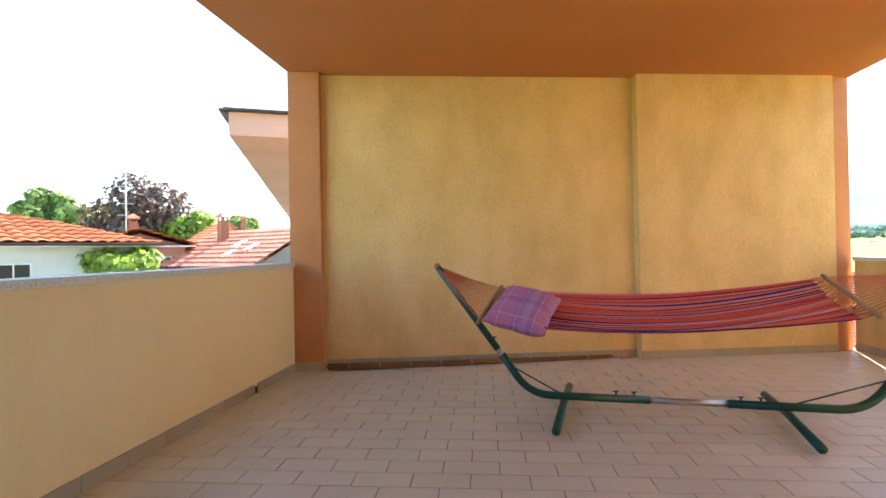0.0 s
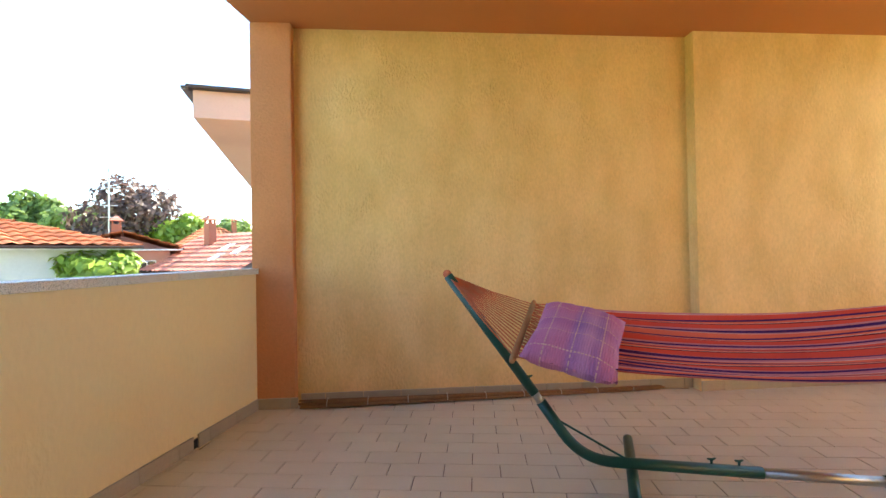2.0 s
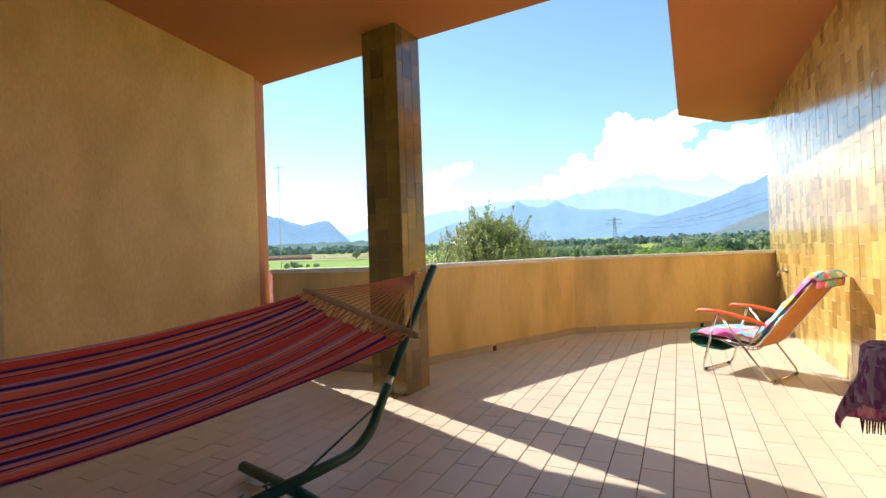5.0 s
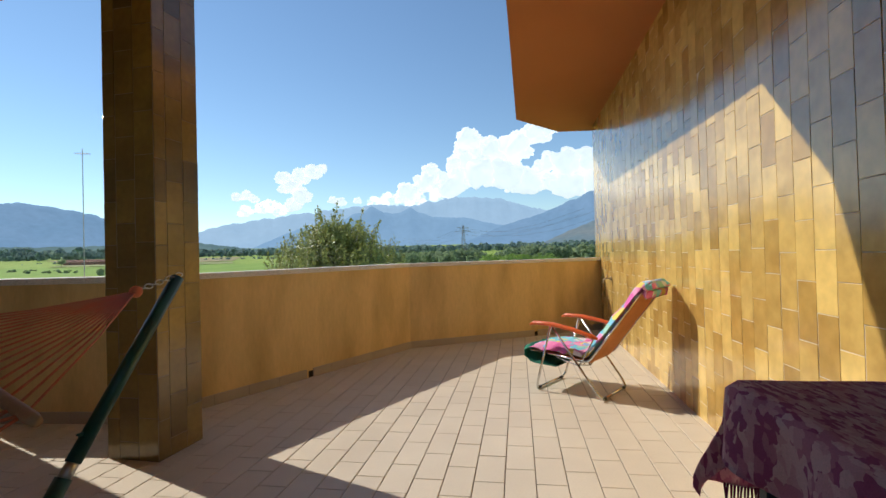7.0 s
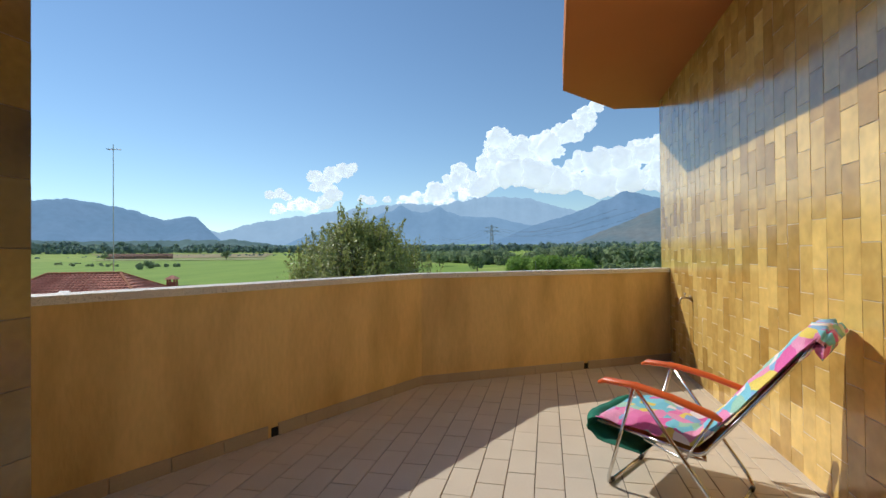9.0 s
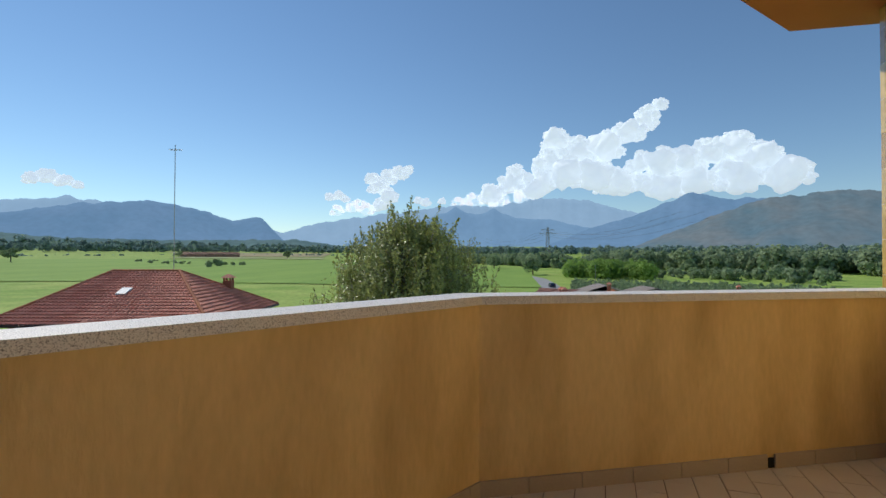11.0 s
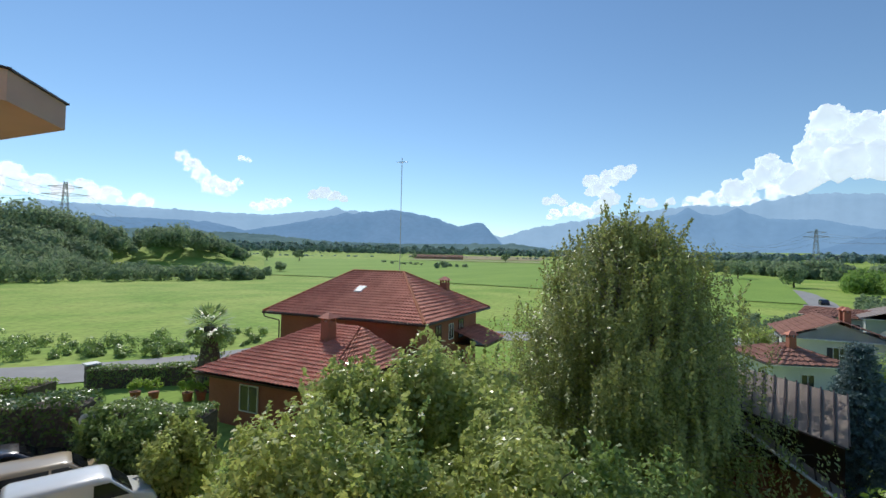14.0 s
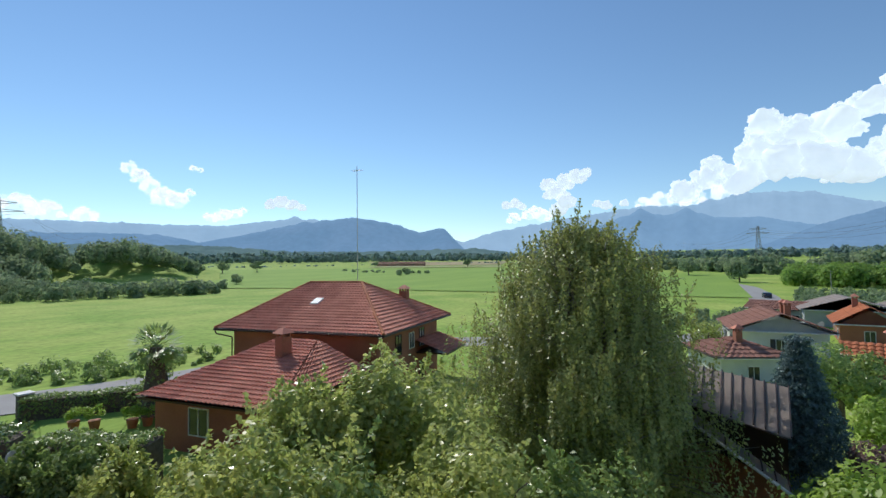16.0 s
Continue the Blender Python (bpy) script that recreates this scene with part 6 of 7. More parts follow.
def house(name, cx, cy, ang, w, d, eave, ridge_z, wall, roof, label, hip=True, over=0.7, fine=False, windows=3, chimneys=1, shutters=False, seed=1, hips=None):
    """A house: walls, a hipped or gabled tiled roof with overhang, windows with frames, chimneys. Its ridge runs along w."""
    t = empty(name, label, "house", at=(cx, cy, GROUND))
    t.rotation_euler = (0, 0, ang)
    e, r = eave - GROUND, ridge_z - GROUND
    part("wall", prism(quad_xy(0, 0, 0, w, d), 0, e), wall, t)
    W, D = w / 2 + over, d / 2 + over
    k = D if hip else 0.0
    k = min(k, W - 0.4)
    A, B, C, E = (-W, -D, e), (W, -D, e), (W, D, e), (-W, D, e)
    k0, k1 = hips or (k, k)
    R0, R1 = (-W + k0, 0, r), (W - k1, 0, r)
    roof_face(t, roof, A, B, R1, R0, fine=fine)
    roof_face(t, roof, C, E, R0, R1, fine=fine)
    if hip:
        roof_face(t, roof, B, C, R1, R1, fine=fine)
        roof_face(t, roof, E, A, R0, R0, fine=fine)
    else:
        for s in (-1, 1):
            g = bmesh.new()
            x = s * w / 2
            lo = [g.verts.new((x, -d / 2, e)), g.verts.new((x, d / 2, e)), g.verts.new((x, 0, e + (r - e) * d / 2 / D))]
            g.faces.new(lo)
            bmesh.ops.solidify(g, geom=g.faces[:], thickness=0.1)
            part("gable", g, wall, t)
    part("soffit", prism([(-W, -D), (W, -D), (W, D), (-W, D)], e - 0.10, e - 0.012), M_WHITEPAINT if not fine else M_DARKMETAL, t)
    for s in (-1, 1):
        part("gutter", tube([(-W, s * (D + 0.05), e), (W, s * (D + 0.05), e)], 0.06, 8), M_DARKMETAL, t)
    rn = random.Random(seed)
    for q in range(windows):
        x = -w / 2 + w * (q + 0.5) / windows
        for z in ([e - 1.4] if e < 4.5 else [e - 1.4, e - 4.2]):
            window_on(t, pose(x, -d / 2, z), 1.0, 1.2, M_WHITEPAINT, shutters)
            window_on(t, pose(x, d / 2, z, 0, 0, 180), 1.0, 1.2, M_WHITEPAINT, shutters)
    for q in range(max(1, windows - 1)):
        y = -d / 2 + d * (q + 0.5) / max(1, windows - 1)
        window_on(t, pose(-w / 2, y, e - 1.4, 0, 0, -90), 0.9, 1.2, M_WHITEPAINT, shutters)
        window_on(t, pose(w / 2, y, e - 1.4, 0, 0, 90), 0.9, 1.2, M_WHITEPAINT, shutters)
    for q in range(chimneys):
        x, y = rn.uniform(-w * 0.3, w * 0.3), rn.uniform(-d * 0.2, d * 0.2)
        chimney_on(t, x, y, e, r + 0.7, M_REDWALL, 0.55)
    return t


# the red villa: two storeys under a hip roof, a lower wing towards the terrace
villa = house("villa", 37.95, 30.85, math.atan2(-14.4, 2.95), 12.7, 12.2, -3.35, -0.05, M_REDWALL, M_ROOFTILE, "brick-red villa with a hipped red tile roof", over=1.0, fine=True, windows=0, chimneys=0, hips=(3.9, 5.6))
W_, D_ = 12.7 / 2 + 1.0, 12.2 / 2 + 1.0
HIP0, HIP1 = -W_ + 3.9, W_ - 5.6
for a_, b_ in (((-W_, -D_, 5.15), (HIP0, 0, 8.45)), ((W_, -D_, 5.15), (HIP1, 0, 8.45)), ((W_, D_, 5.15), (HIP1, 0, 8.45)), ((-W_, D_, 5.15), (HIP0, 0, 8.45)), ((HIP0, 0, 8.45), (HIP1, 0, 8.45))):
    part("ridge_cap", tube([Vector(a_) + Vector((0, 0, 0.08)), Vector(b_) + Vector((0, 0, 0.08))], 0.13, 8), M_ORANGETILE, villa, "lighter ridge tiles")
for y_, z_ in ((-2.6, 3.75), (2.2, 3.75), (2.2, 0.95)):
    window_on(villa, pose(6.36, y_, z_, 0, 0, 90), 1.0, 1.5, M_DARKMETAL)
chimney_on(villa, 4.3, 3.2, 3.8, 7.6, M_REDWALL, 0.7)
chimney_on(villa, -5.8, 1.2, 5.6, 7.2, M_REDWALL, 0.75)
part("antenna_mast", tube([(0.5, 1.5, 7.6), (0.5, 1.5, 19.0)], 0.035, 6), M_STEEL, villa)
ant = bmesh.new()
for k in range(5):
    add_tube(ant, [(0.1 + 0.2 * k, 1.15, 18.6), (0.1 + 0.2 * k, 1.85, 18.6)], 0.015, 4)
add_tube(ant, [(0.0, 1.5, 18.6), (1.1, 1.5, 18.6)], 0.02, 4)
part("antenna", ant, M_STEEL, villa)
part("roof_window", box(pose(-0.6, -3.2, 7.14, 24, 0, 0), 0.75, 1.0, 0.10, 0.02), M_WHITEPAINT, villa, "small pale roof hatch")
part("gutter", tube([(-W_, -D_ - 0.06, 5.13), (W_ + 0.06, -D_ - 0.06, 5.13), (W_ + 0.06, D_, 5.13)], 0.08, 8), M_DARKMETAL, villa)
part("down_pipe", tube(round_path([(-W_ + 0.1, -D_ - 0.02, 5.08), (-W_ + 0.1, -D_ + 0.05, 4.8), (-6.45, -6.2, 4.45), (-6.45, -6.2, 0)], 0.12), 0.05, 8), M_DARKMETAL, villa)
part("lean_to_roof", prism([(6.36, 1.0), (9.2, 1.0), (9.2, 6.0), (6.36, 6.0)], 2.5, 2.62), M_DARKMETAL, villa)
roof_face(villa, M_ROOFTILE, (9.2, 0.8, 2.63), (9.2, 6.2, 2.63), (6.38, 6.2, 3.6), (6.38, 0.8, 3.6))
wing = empty("villa_wing", "low wing of the villa under red roof tiles", "house", at=(26.2, 26.5, GROUND))
WL = [(20.6, 30.2), (22.3, 21.0), (31.5, 22.6), (29.8, 32.0)]
c0 = Vector((26.2, 26.5))
loc = [(p[0] - c0.x, p[1] - c0.y) for p in WL]
part("wall", prism([(x * 0.86, y * 0.86) for x, y in loc], 0, 2.9), M_REDWALL, wing)
part("soffit", prism(loc, 2.78, 2.885), M_DARKMETAL, wing)
r0, r1 = (3.0, 2.2, 5.0), (3.4, -1.0, 5.0)
A, B, C, E = [(x, y, 2.9) for x, y in loc]
roof_face(wing, M_ROOFTILE, A, B, r1, r0)
roof_face(wing, M_ROOFTILE, B, C, r1, r1)
roof_face(wing, M_ROOFTILE, C, E, r0, r1)
roof_face(wing, M_ROOFTILE, E, A, r0, r0)
chimney_on(wing, 0.9, -0.6, 3.6, 5.6, M_REDWALL, 0.7)
window_on(wing, pose(-4.25, 0.0, 1.7, 0, 0, -80), 1.3, 1.4, M_WHITEPAINT)

# village houses to the right
for k, (hd, ds, ang, w, d, ev, rg, wall, roof, hip, lb) in enumerate([
        (90.2, 50, 28, 6.0, 5.2, -6.5, -5.35, M_WHITEWALL, M_BROWNTILE, True, "village house with a hipped brown tile roof and roof windows"),
        (93.4, 64, 8, 9, 8.0, -5.75, -4.0, M_WHITEWALL, M_BROWNTILE, False, "white gabled village house with dark shutters"),
        (98.9, 96, 0, 9, 10.4, -6.0, -4.2, M_GREYWALL, M_SEAM, False, "grey gabled village house with a low grey roof"),
        (100.4, 78, -4, 8, 5.4, -6.1, -4.1, M_REDWALL, M_ORANGETILE, False, "brick village house with an orange roof"),
        (101.6, 55, 80, 4.4, 3.6, -6.6, -5.7, M_REDWALL, M_ORANGETILE, False, "low outbuilding with an orange roof"),
        (115.0, 68, 74, 13, 9.0, -6.7, -4.2, M_WHITEWALL, M_ORANGETILE, False, "white village house with a broad orange roof"),
        (103.9, 106, 4, 8, 7, -6.1, -5.0, M_WHITEWALL, M_SEAM, False, "small white village house with a grey roof"),
        (105.9, 100, 80, 6, 5, -6.5, -5.6, M_GREYWALL, M_SEAM, False, "low grey outbuilding with solar panels"),
        (94.6, 98, 70, 9, 6, -6.5, -5.3, M_GREYWALL, M_BROWNTILE, False, "low brown-roofed barn beside the road"),
        (112.5, 84, 74, 14, 8, -4.9, -4.2, M_GREYWALL, M_SEAM, False, "long pale village house with a flat grey roof")]):
    x, y = near(hd, ds)
    hs = house("village_house", x, y, radians(ang), w, d, ev, rg, wall, roof, lb, hip=hip, seed=k + 3, shutters=(k == 1), chimneys=(1, 2, 0, 1, 1, 1, 0, 0, 0, 1)[k], windows=2, over=0.6)
    if k == 0:
        slope = math.degrees(math.atan2(rg - ev, d / 2 + 0.6))
        for wx, wy, sx, sy in ((-0.8, -1.6, 0.7, 0.9), (0.5, -2.0, 0.6, 0.5)):
            zz = ev - GROUND + (rg - ev) * (1 - abs(wy) / (d / 2 + 0.6)) + 0.09
            part("roof_window", box(pose(wx, wy, zz, slope, 0, 0), sx, sy, 0.08, 0.01), M_WHITEPAINT, hs, "pale roof window")

    if k in (1, 3):
        dish = bmesh.new()
        bmesh.ops.create_cone(dish, cap_ends=True, segments=16, radius1=0.42, radius2=0.30, depth=0.08, matrix=pose(-w * 0.45, -d * 0.42, ev - GROUND + 0.75, 0, 70, 30))
        part("satellite_dish", dish, M_WHITEPAINT, hs, "pale grey satellite dish")
        part("dish_pole", tube([(-w * 0.45 + 0.05, -d * 0.42, ev - GROUND), (-w * 0.45 + 0.05, -d * 0.42, ev - GROUND + 0.8)], 0.025, 6), M_STEEL, hs)
fx, fy = near(54, 600)
house("farm_building", fx, fy, radians(-50), 60, 12, ground_z(fx, fy) + 3.0, ground_z(fx, fy) + 5.6, M_PINKWALL, M_BROWNTILE, "long low farm building across the fields", hip=False, windows=6, chimneys=0)

# shed with a brown seamed metal roof, its dark upper wall and brick base
shed = empty("shed", "brick shed with a brown standing-seam metal roof", "shed", at=(30, 2.5, GROUND))


def seamed(corners, seams):
    q = [Vector(p) - Vector((30, 2.5, GROUND)) for p in corners]
    bm = bmesh.new()
    bm.faces.new([bm.verts.new(p) for p in q])
    bmesh.ops.solidify(bm, geom=bm.faces[:], thickness=0.06)
    pnl = part("roof_panel", bm, M_SEAM, shed)
    for k in range(seams + 1):
        a, b = q[0].lerp(q[1], k / seams), q[3].lerp(q[2], k / seams)
        part("seam", tube([a + Vector((0, 0, 0.07)), b + Vector((0, 0, 0.07))], 0.03, 5), M_DARKMETAL, pnl)


seamed([(27.39, 0.22, -4.8), (31.8, 5.3, -4.8), (35.5, 5.5, -3.7), (30.6, 0.0, -3.7)], 14)
seamed([(30.6, 0.0, -3.71), (35.5, 5.5, -3.71), (39.0, 5.3, -4.9), (34.2, -0.3, -4.9)], 14)
seamed([(27.2, 0.3, -6.6), (29.9, 3.8, -5.2), (30.4, 3.8, -4.95), (27.72, 0.35, -6.35)], 9)
SW = [(27.75, 0.3), (29.75, 2.55), (32.0, 5.1), (38.0, 5.0), (33.4, 0.0)]
part("wall", prism([(x - 30, y - 2.5) for x, y in SW], 0, 2.0), M_REDWALL, shed, "brick base wall")
part("wall", prism([(x - 30, y - 2.5) for x, y in SW], 2.004, 3.55), M_DARKMETAL, shed, "dark sheet metal wall")
part("gutter", tube([(27.12 - 30, 0.28 - 2.5, 1.85), (29.82 - 30, 3.78 - 2.5, 3.25)], 0.06, 8), M_WHITEPAINT, shed, "white gutter")

# town houses to the west
for k, (hd, ds, ang, w, d, ev, rg, wall, roof, hip, lb) in enumerate([
        (-39.5, 29, 50, 9, 8, 1.75, 3.2, M_WHITEWALL, M_ORANGETILE, True, "white town house with a hipped orange roof and balcony"),
        (-28.2, 42, 118, 9, 5.2, 1.9, 2.95, M_PINKWALL, M_ORANGETILE, False, "pink gabled town house"),
        (-20.6, 72, 30, 9, 7, 2.6, 5.4, M_PINKWALL, M_ORANGETILE, True, "town house with a wide orange roof"),
        (-16.5, 36, 145, 9, 8.4, 0.4, 2.9, M_WHITEWALL, M_ROOFTILE, False, "town house with red tiles and roof windows"),
        (-33.0, 60, 20, 10, 9, 0.6, 2.6, M_WHITEWALL, M_ORANGETILE, True, "white town house behind trees")]):
    h = radians(hd)
    th = house("town_house", -0.5 + ds * math.sin(h), 0.1 + ds * math.cos(h), radians(ang), w, d, ev, rg, wall, roof, lb, hip=hip, seed=k + 20, chimneys=1 if k else 0)
    if k == 3:
        slope = math.degrees(math.atan2(rg - ev, d / 2 + 0.7))
        for wx, wy in ((-2.2, 2.6), (-0.4, 2.2), (-1.0, 3.4)):
            zz = ev - GROUND + (rg - ev) * (1 - wy / (d / 2 + 0.7)) + 0.12
            part("roof_window", box(pose(wx, wy, zz, -slope, 0, 0), 0.7, 1.0, 0.08, 0.01), M_WHITEPAINT, th, "pale roof window")
    if k == 1:
        part("antenna_mast", tube([(-2.0, 0.8, 10.0), (-2.0, 0.8, 16.0)], 0.05, 6), M_STEEL, th)
        for z in (12.6, 13.4, 14.6, 15.6):
            part("antenna", tube([(-2.0, 0.3, z), (-2.0, 1.3, z)], 0.025, 5), M_STEEL, th)


# ---- pylons ----
def pylon(x, y, z, h, ang):
    t = empty("pylon", "steel lattice power pylon in the distance", "pylon", group="pylons", at=(x, y, z))
    t.rotation_euler = (0, 0, ang)
    bm = bmesh.new()
    b, wst = h * 0.075, h * 0.018
    lev = [0, 0.25, 0.45, 0.62, 0.75, 0.86, 1.0]
    rad = [b * (1 - q) + wst * q for q in lev]
    cr = [[Vector((sx * r, sy * r, q * h)) for sx, sy in ((-1, -1), (1, -1), (1, 1), (-1, 1))] for q, r in zip(lev, rad)]
    for c0, c1 in zip(cr, cr[1:]):
        for k in range(4):
            add_tube(bm, [c0[k], c1[k]], 0.15, 4)
            add_tube(bm, [c0[k], c1[(k + 1) % 4]], 0.12, 4)
            add_tube(bm, [c0[(k + 1) % 4], c1[k]], 0.12, 4)
    part("mast", bm, M_CONCRETE, t)
    for q, w in ((0.80, 0.30), (0.92, 0.22)):
        arm = bmesh.new()
        for s in (-1, 1):
            add_tube(arm, [(0, 0, q * h + 1.2), (s * w * h, 0, q * h)], 0.2, 4)
            add_tube(arm, [(0, 0, q * h - 1.0), (s * w * h, 0, q * h)], 0.2, 4)
        part("crossarm", arm, M_CONCRETE, t)
        for s in (-1, 1):
            end = Vector((s * w * h, 0, q * h - 1.5))
            run = [end + Vector((0, d, -10 * (1 - (2 * abs(d) / 260 - 1) ** 2))) for d in (-260, -195, -130, -65, 0, 65, 130, 195, 260)]
            part("cable", tube(run, 0.07, 4), M_SLATE, t, "thin dark power line")


x, y = near(92.6, 600)
pylon(x, y, ground_z(x, y), 38, radians(-70))
x, y = near(15.9, 430)
pylon(x, y, 4, 46, radians(-30))

# ---- parked vehicles ----
M_VAN = material("white_car_paint", (0.74, 0.74, 0.73), (0.70, 0.70, 0.69), 0.3, scale=2, fine=20, grain=0.03, bump=0.0, coat=0.5)
M_BEIGE = material("beige_car_paint", (0.42, 0.33, 0.21), (0.40, 0.31, 0.20), 0.3, scale=2, fine=20, grain=0.03, bump=0.0, coat=0.5)
M_NAVY = material("dark_car_paint", (0.02, 0.021, 0.035), None, 0.25, scale=2, fine=20, grain=0.03, bump=0.0, coat=0.6)
M_RUBBER = material("black_rubber", (0.02, 0.02, 0.02), None, 0.8)


def car(name, x, y, ang, length, width, profile, cabin, paint, label):
    """A car: its side outline lofted across, glass, wheels and lamps. It points along +x."""
    t = empty(name, label, "car", at=(x, y, GROUND + 0.05))
    t.rotation_euler = (0, 0, ang)
    bm = bmesh.new()
    rows = []
    for yy, k in ((-0.5, 0.90), (-0.47, 0.97), (-0.3, 1.0), (0.3, 1.0), (0.47, 0.97), (0.5, 0.90)):
        rows.append([bm.verts.new((px * length, yy * width * (0.86 + 0.14 * min(1, 1.15 - max(0, pz - 0.85) * 0.5)), 0.22 + (pz - 0.22) * k if pz > 0.3 else pz)) for px, pz in profile])
    n = len(profile)
    for r0, r1 in zip(rows, rows[1:]):
        for i in range(n):
            bm.faces.new((r0[i], r0[(i + 1) % n], r1[(i + 1) % n], r1[i]))
    bm.faces.new(rows[0])
    bm.faces.new(rows[-1][::-1])
    bmesh.ops.recalc_face_normals(bm, faces=bm.faces)
    bmesh.ops.bevel(bm, geom=bm.edges[:], offset=0.035, segments=2, affect="EDGES", clamp_overlap=True)
    body = part("body", bm, paint, t, "", True)
    for s in (-1, 1):
        for pane in cabin["side"]:
            g = bmesh.new()
            g.faces.new([g.verts.new((px * length, s * (width * 0.5 * (0.86 + 0.14 * min(1, 1.15 - max(0, pz - 0.85) * 0.5)) + 0.014), pz)) for px, pz in pane])
            bmesh.ops.solidify(g, geom=g.faces[:], thickness=0.012)
            part("side_window", g, M_GLASS, t)
        for wx in (0.31, -0.30):
            wheel = part("wheel", tube([(wx * length, s * width * 0.40, 0.31), (wx * length, s * width * 0.505, 0.31)], 0.31, 20), M_RUBBER, t, "black tyre")
            part("rim", tube([(wx * length, s * width * 0.50, 0.31), (wx * length, s * width * 0.513, 0.31)], 0.19, 14), M_STEEL, wheel, "silver rim")
        part("headlight", box(pose(0.482 * length, s * width * 0.36, 0.72), 0.10, 0.28, 0.13, 0.02), M_GLASS, t, "glass headlight")
        part("tail_light", box(pose(-0.494 * length, s * width * 0.42, 0.85), 0.05, 0.12, 0.25, 0.01), M_ORANGEPL, t, "red tail light")
        part("mirror", box(pose(0.20 * length, s * (width * 0.5 + 0.09), 1.0), 0.10, 0.16, 0.12, 0.03), M_BLACKPL, t)
    for pane in cabin["glass"]:
        g = bmesh.new()
        (x0, z0), (x1, z1) = pane
        off = 0.012 if x1 < x0 else -0.012
        g.faces.new([g.verts.new(p) for p in ((x0 * length + off, -width * 0.41, z0 + 0.014), (x0 * length + off, width * 0.41, z0 + 0.014), (x1 * length + off, width * 0.37, z1 + 0.014), (x1 * length + off, -width * 0.37, z1 + 0.014))])
        bmesh.ops.solidify(g, geom=g.faces[:], thickness=0.01)
        part("windscreen", g, M_GLASS, t)
    part("bumper", box(pose(0.49 * length, 0, 0.42), 0.12, width * 0.9, 0.22, 0.04), M_BLACKPL, t)
    return t


VAN = [(-0.5, 0.3), (-0.5, 1.0), (-0.485, 1.72), (-0.44, 1.84), (0.10, 1.84), (0.17, 1.78), (0.33, 1.12), (0.46, 0.98), (0.5, 0.75), (0.5, 0.3)]
CARP = [(-0.5, 0.3), (-0.5, 0.85), (-0.46, 0.98), (-0.34, 1.40), (-0.22, 1.48), (0.05, 1.46), (0.12, 1.42), (0.27, 0.98), (0.44, 0.85), (0.5, 0.65), (0.5, 0.3)]
WAG = [(-0.5, 0.3), (-0.5, 0.95), (-0.45, 1.48), (-0.38, 1.56), (0.08, 1.55), (0.14, 1.50), (0.28, 1.02), (0.45, 0.88), (0.5, 0.65), (0.5, 0.3)]
car("van", 12.8, 22.3, radians(-13.5), 4.4, 1.8, VAN, {"side": [[(0.06, 1.12), (0.30, 1.12), (0.17, 1.66), (0.06, 1.66)]], "glass": [((0.325, 1.14), (0.185, 1.72))]}, M_VAN, "white delivery van parked beside other cars")
car("car", 12.8, 25.5, radians(-15), 4.2, 1.75, WAG, {"side": [[(-0.40, 1.02), (-0.02, 1.02), (-0.02, 1.42), (-0.36, 1.42)], [(0.0, 1.02), (0.24, 1.02), (0.12, 1.42), (0.0, 1.42)]], "glass": [((0.275, 1.03), (0.15, 1.46)), ((-0.495, 1.0), (-0.455, 1.42))]}, M_BEIGE, "beige hatchback car parked beside the van")
car("car", 11.9, 28.5, radians(-13), 4.5, 1.78, CARP, {"side": [[(-0.36, 1.0), (-0.05, 1.0), (-0.05, 1.36), (-0.27, 1.36)], [(-0.03, 1.0), (0.22, 1.0), (0.09, 1.36), (-0.03, 1.36)]], "glass": [((0.265, 0.99), (0.13, 1.39)), ((-0.45, 1.0), (-0.35, 1.36))]}, M_NAVY, "dark blue car parked under the hedge")
car("car", 128, -4.2, radians(185), 4.2, 1.75, WAG, {"side": [[(-0.40, 1.02), (0.24, 1.02), (0.12, 1.42), (-0.36, 1.42)]], "glass": [((0.275, 1.03), (0.15, 1.46))]}, M_VAN, "white car on the country road")
car("car", 160, -6.5, radians(5), 4.2, 1.75, CARP, {"side": [[(-0.36, 1.0), (0.22, 1.0), (0.09, 1.36), (-0.27, 1.36)]], "glass": [((0.265, 0.99), (0.13, 1.39))]}, M_NAVY, "dark car on the country road")

# mesh fence with wooden posts, and a dish, between the parking place and the garden
M_FENCE = material("green_wire", (0.03, 0.07, 0.045), None, 0.5, metal=0.3)
fence = empty("wire_fence", "dark green wire fence with wooden posts under shrubs", "fence", at=(16.6, 23.4, GROUND))
FA, FB = Vector((-1.0, 2.6, 0)), Vector((1.9, -3.8, 0))
for q in range(5):
    c = FA.lerp(FB, q / 4)
    part("post", tube([c, c + Vector((0, 0, 1.75 + 0.2 * (q % 2)))], [0.085, 0.075], 10), M_BARWOOD, fence, "weathered round wooden post")
for q in range(7):
    z = 0.15 + 0.2 * q
    part("wire", tube([FA + Vector((0, 0, z)), FB + Vector((0, 0, z))], 0.008, 4), M_FENCE, fence)
for q in range(44):
    c = FA.lerp(FB, q / 43)
    part("wire", tube([c + Vector((0, 0, 0.12)), c + Vector((0, 0, 1.38))], 0.007, 4), M_FENCE, fence)
mirror = empty("dish_on_post", "round pale dish on a thin post", "mirror", at=(14.9, 28.3, GROUND))
part("post", tube([(0, 0, 0), (0, 0, 2.1)], 0.03, 8), M_STEEL, mirror)
disc = bmesh.new()
bmesh.ops.create_cone(disc, cap_ends=True, segments=20, radius1=0.34, radius2=0.28, depth=0.07, matrix=pose(-0.05, -0.08, 2.0, 80, 0, -20))
part("face", disc, M_WHITEPAINT, mirror, "pale round face")

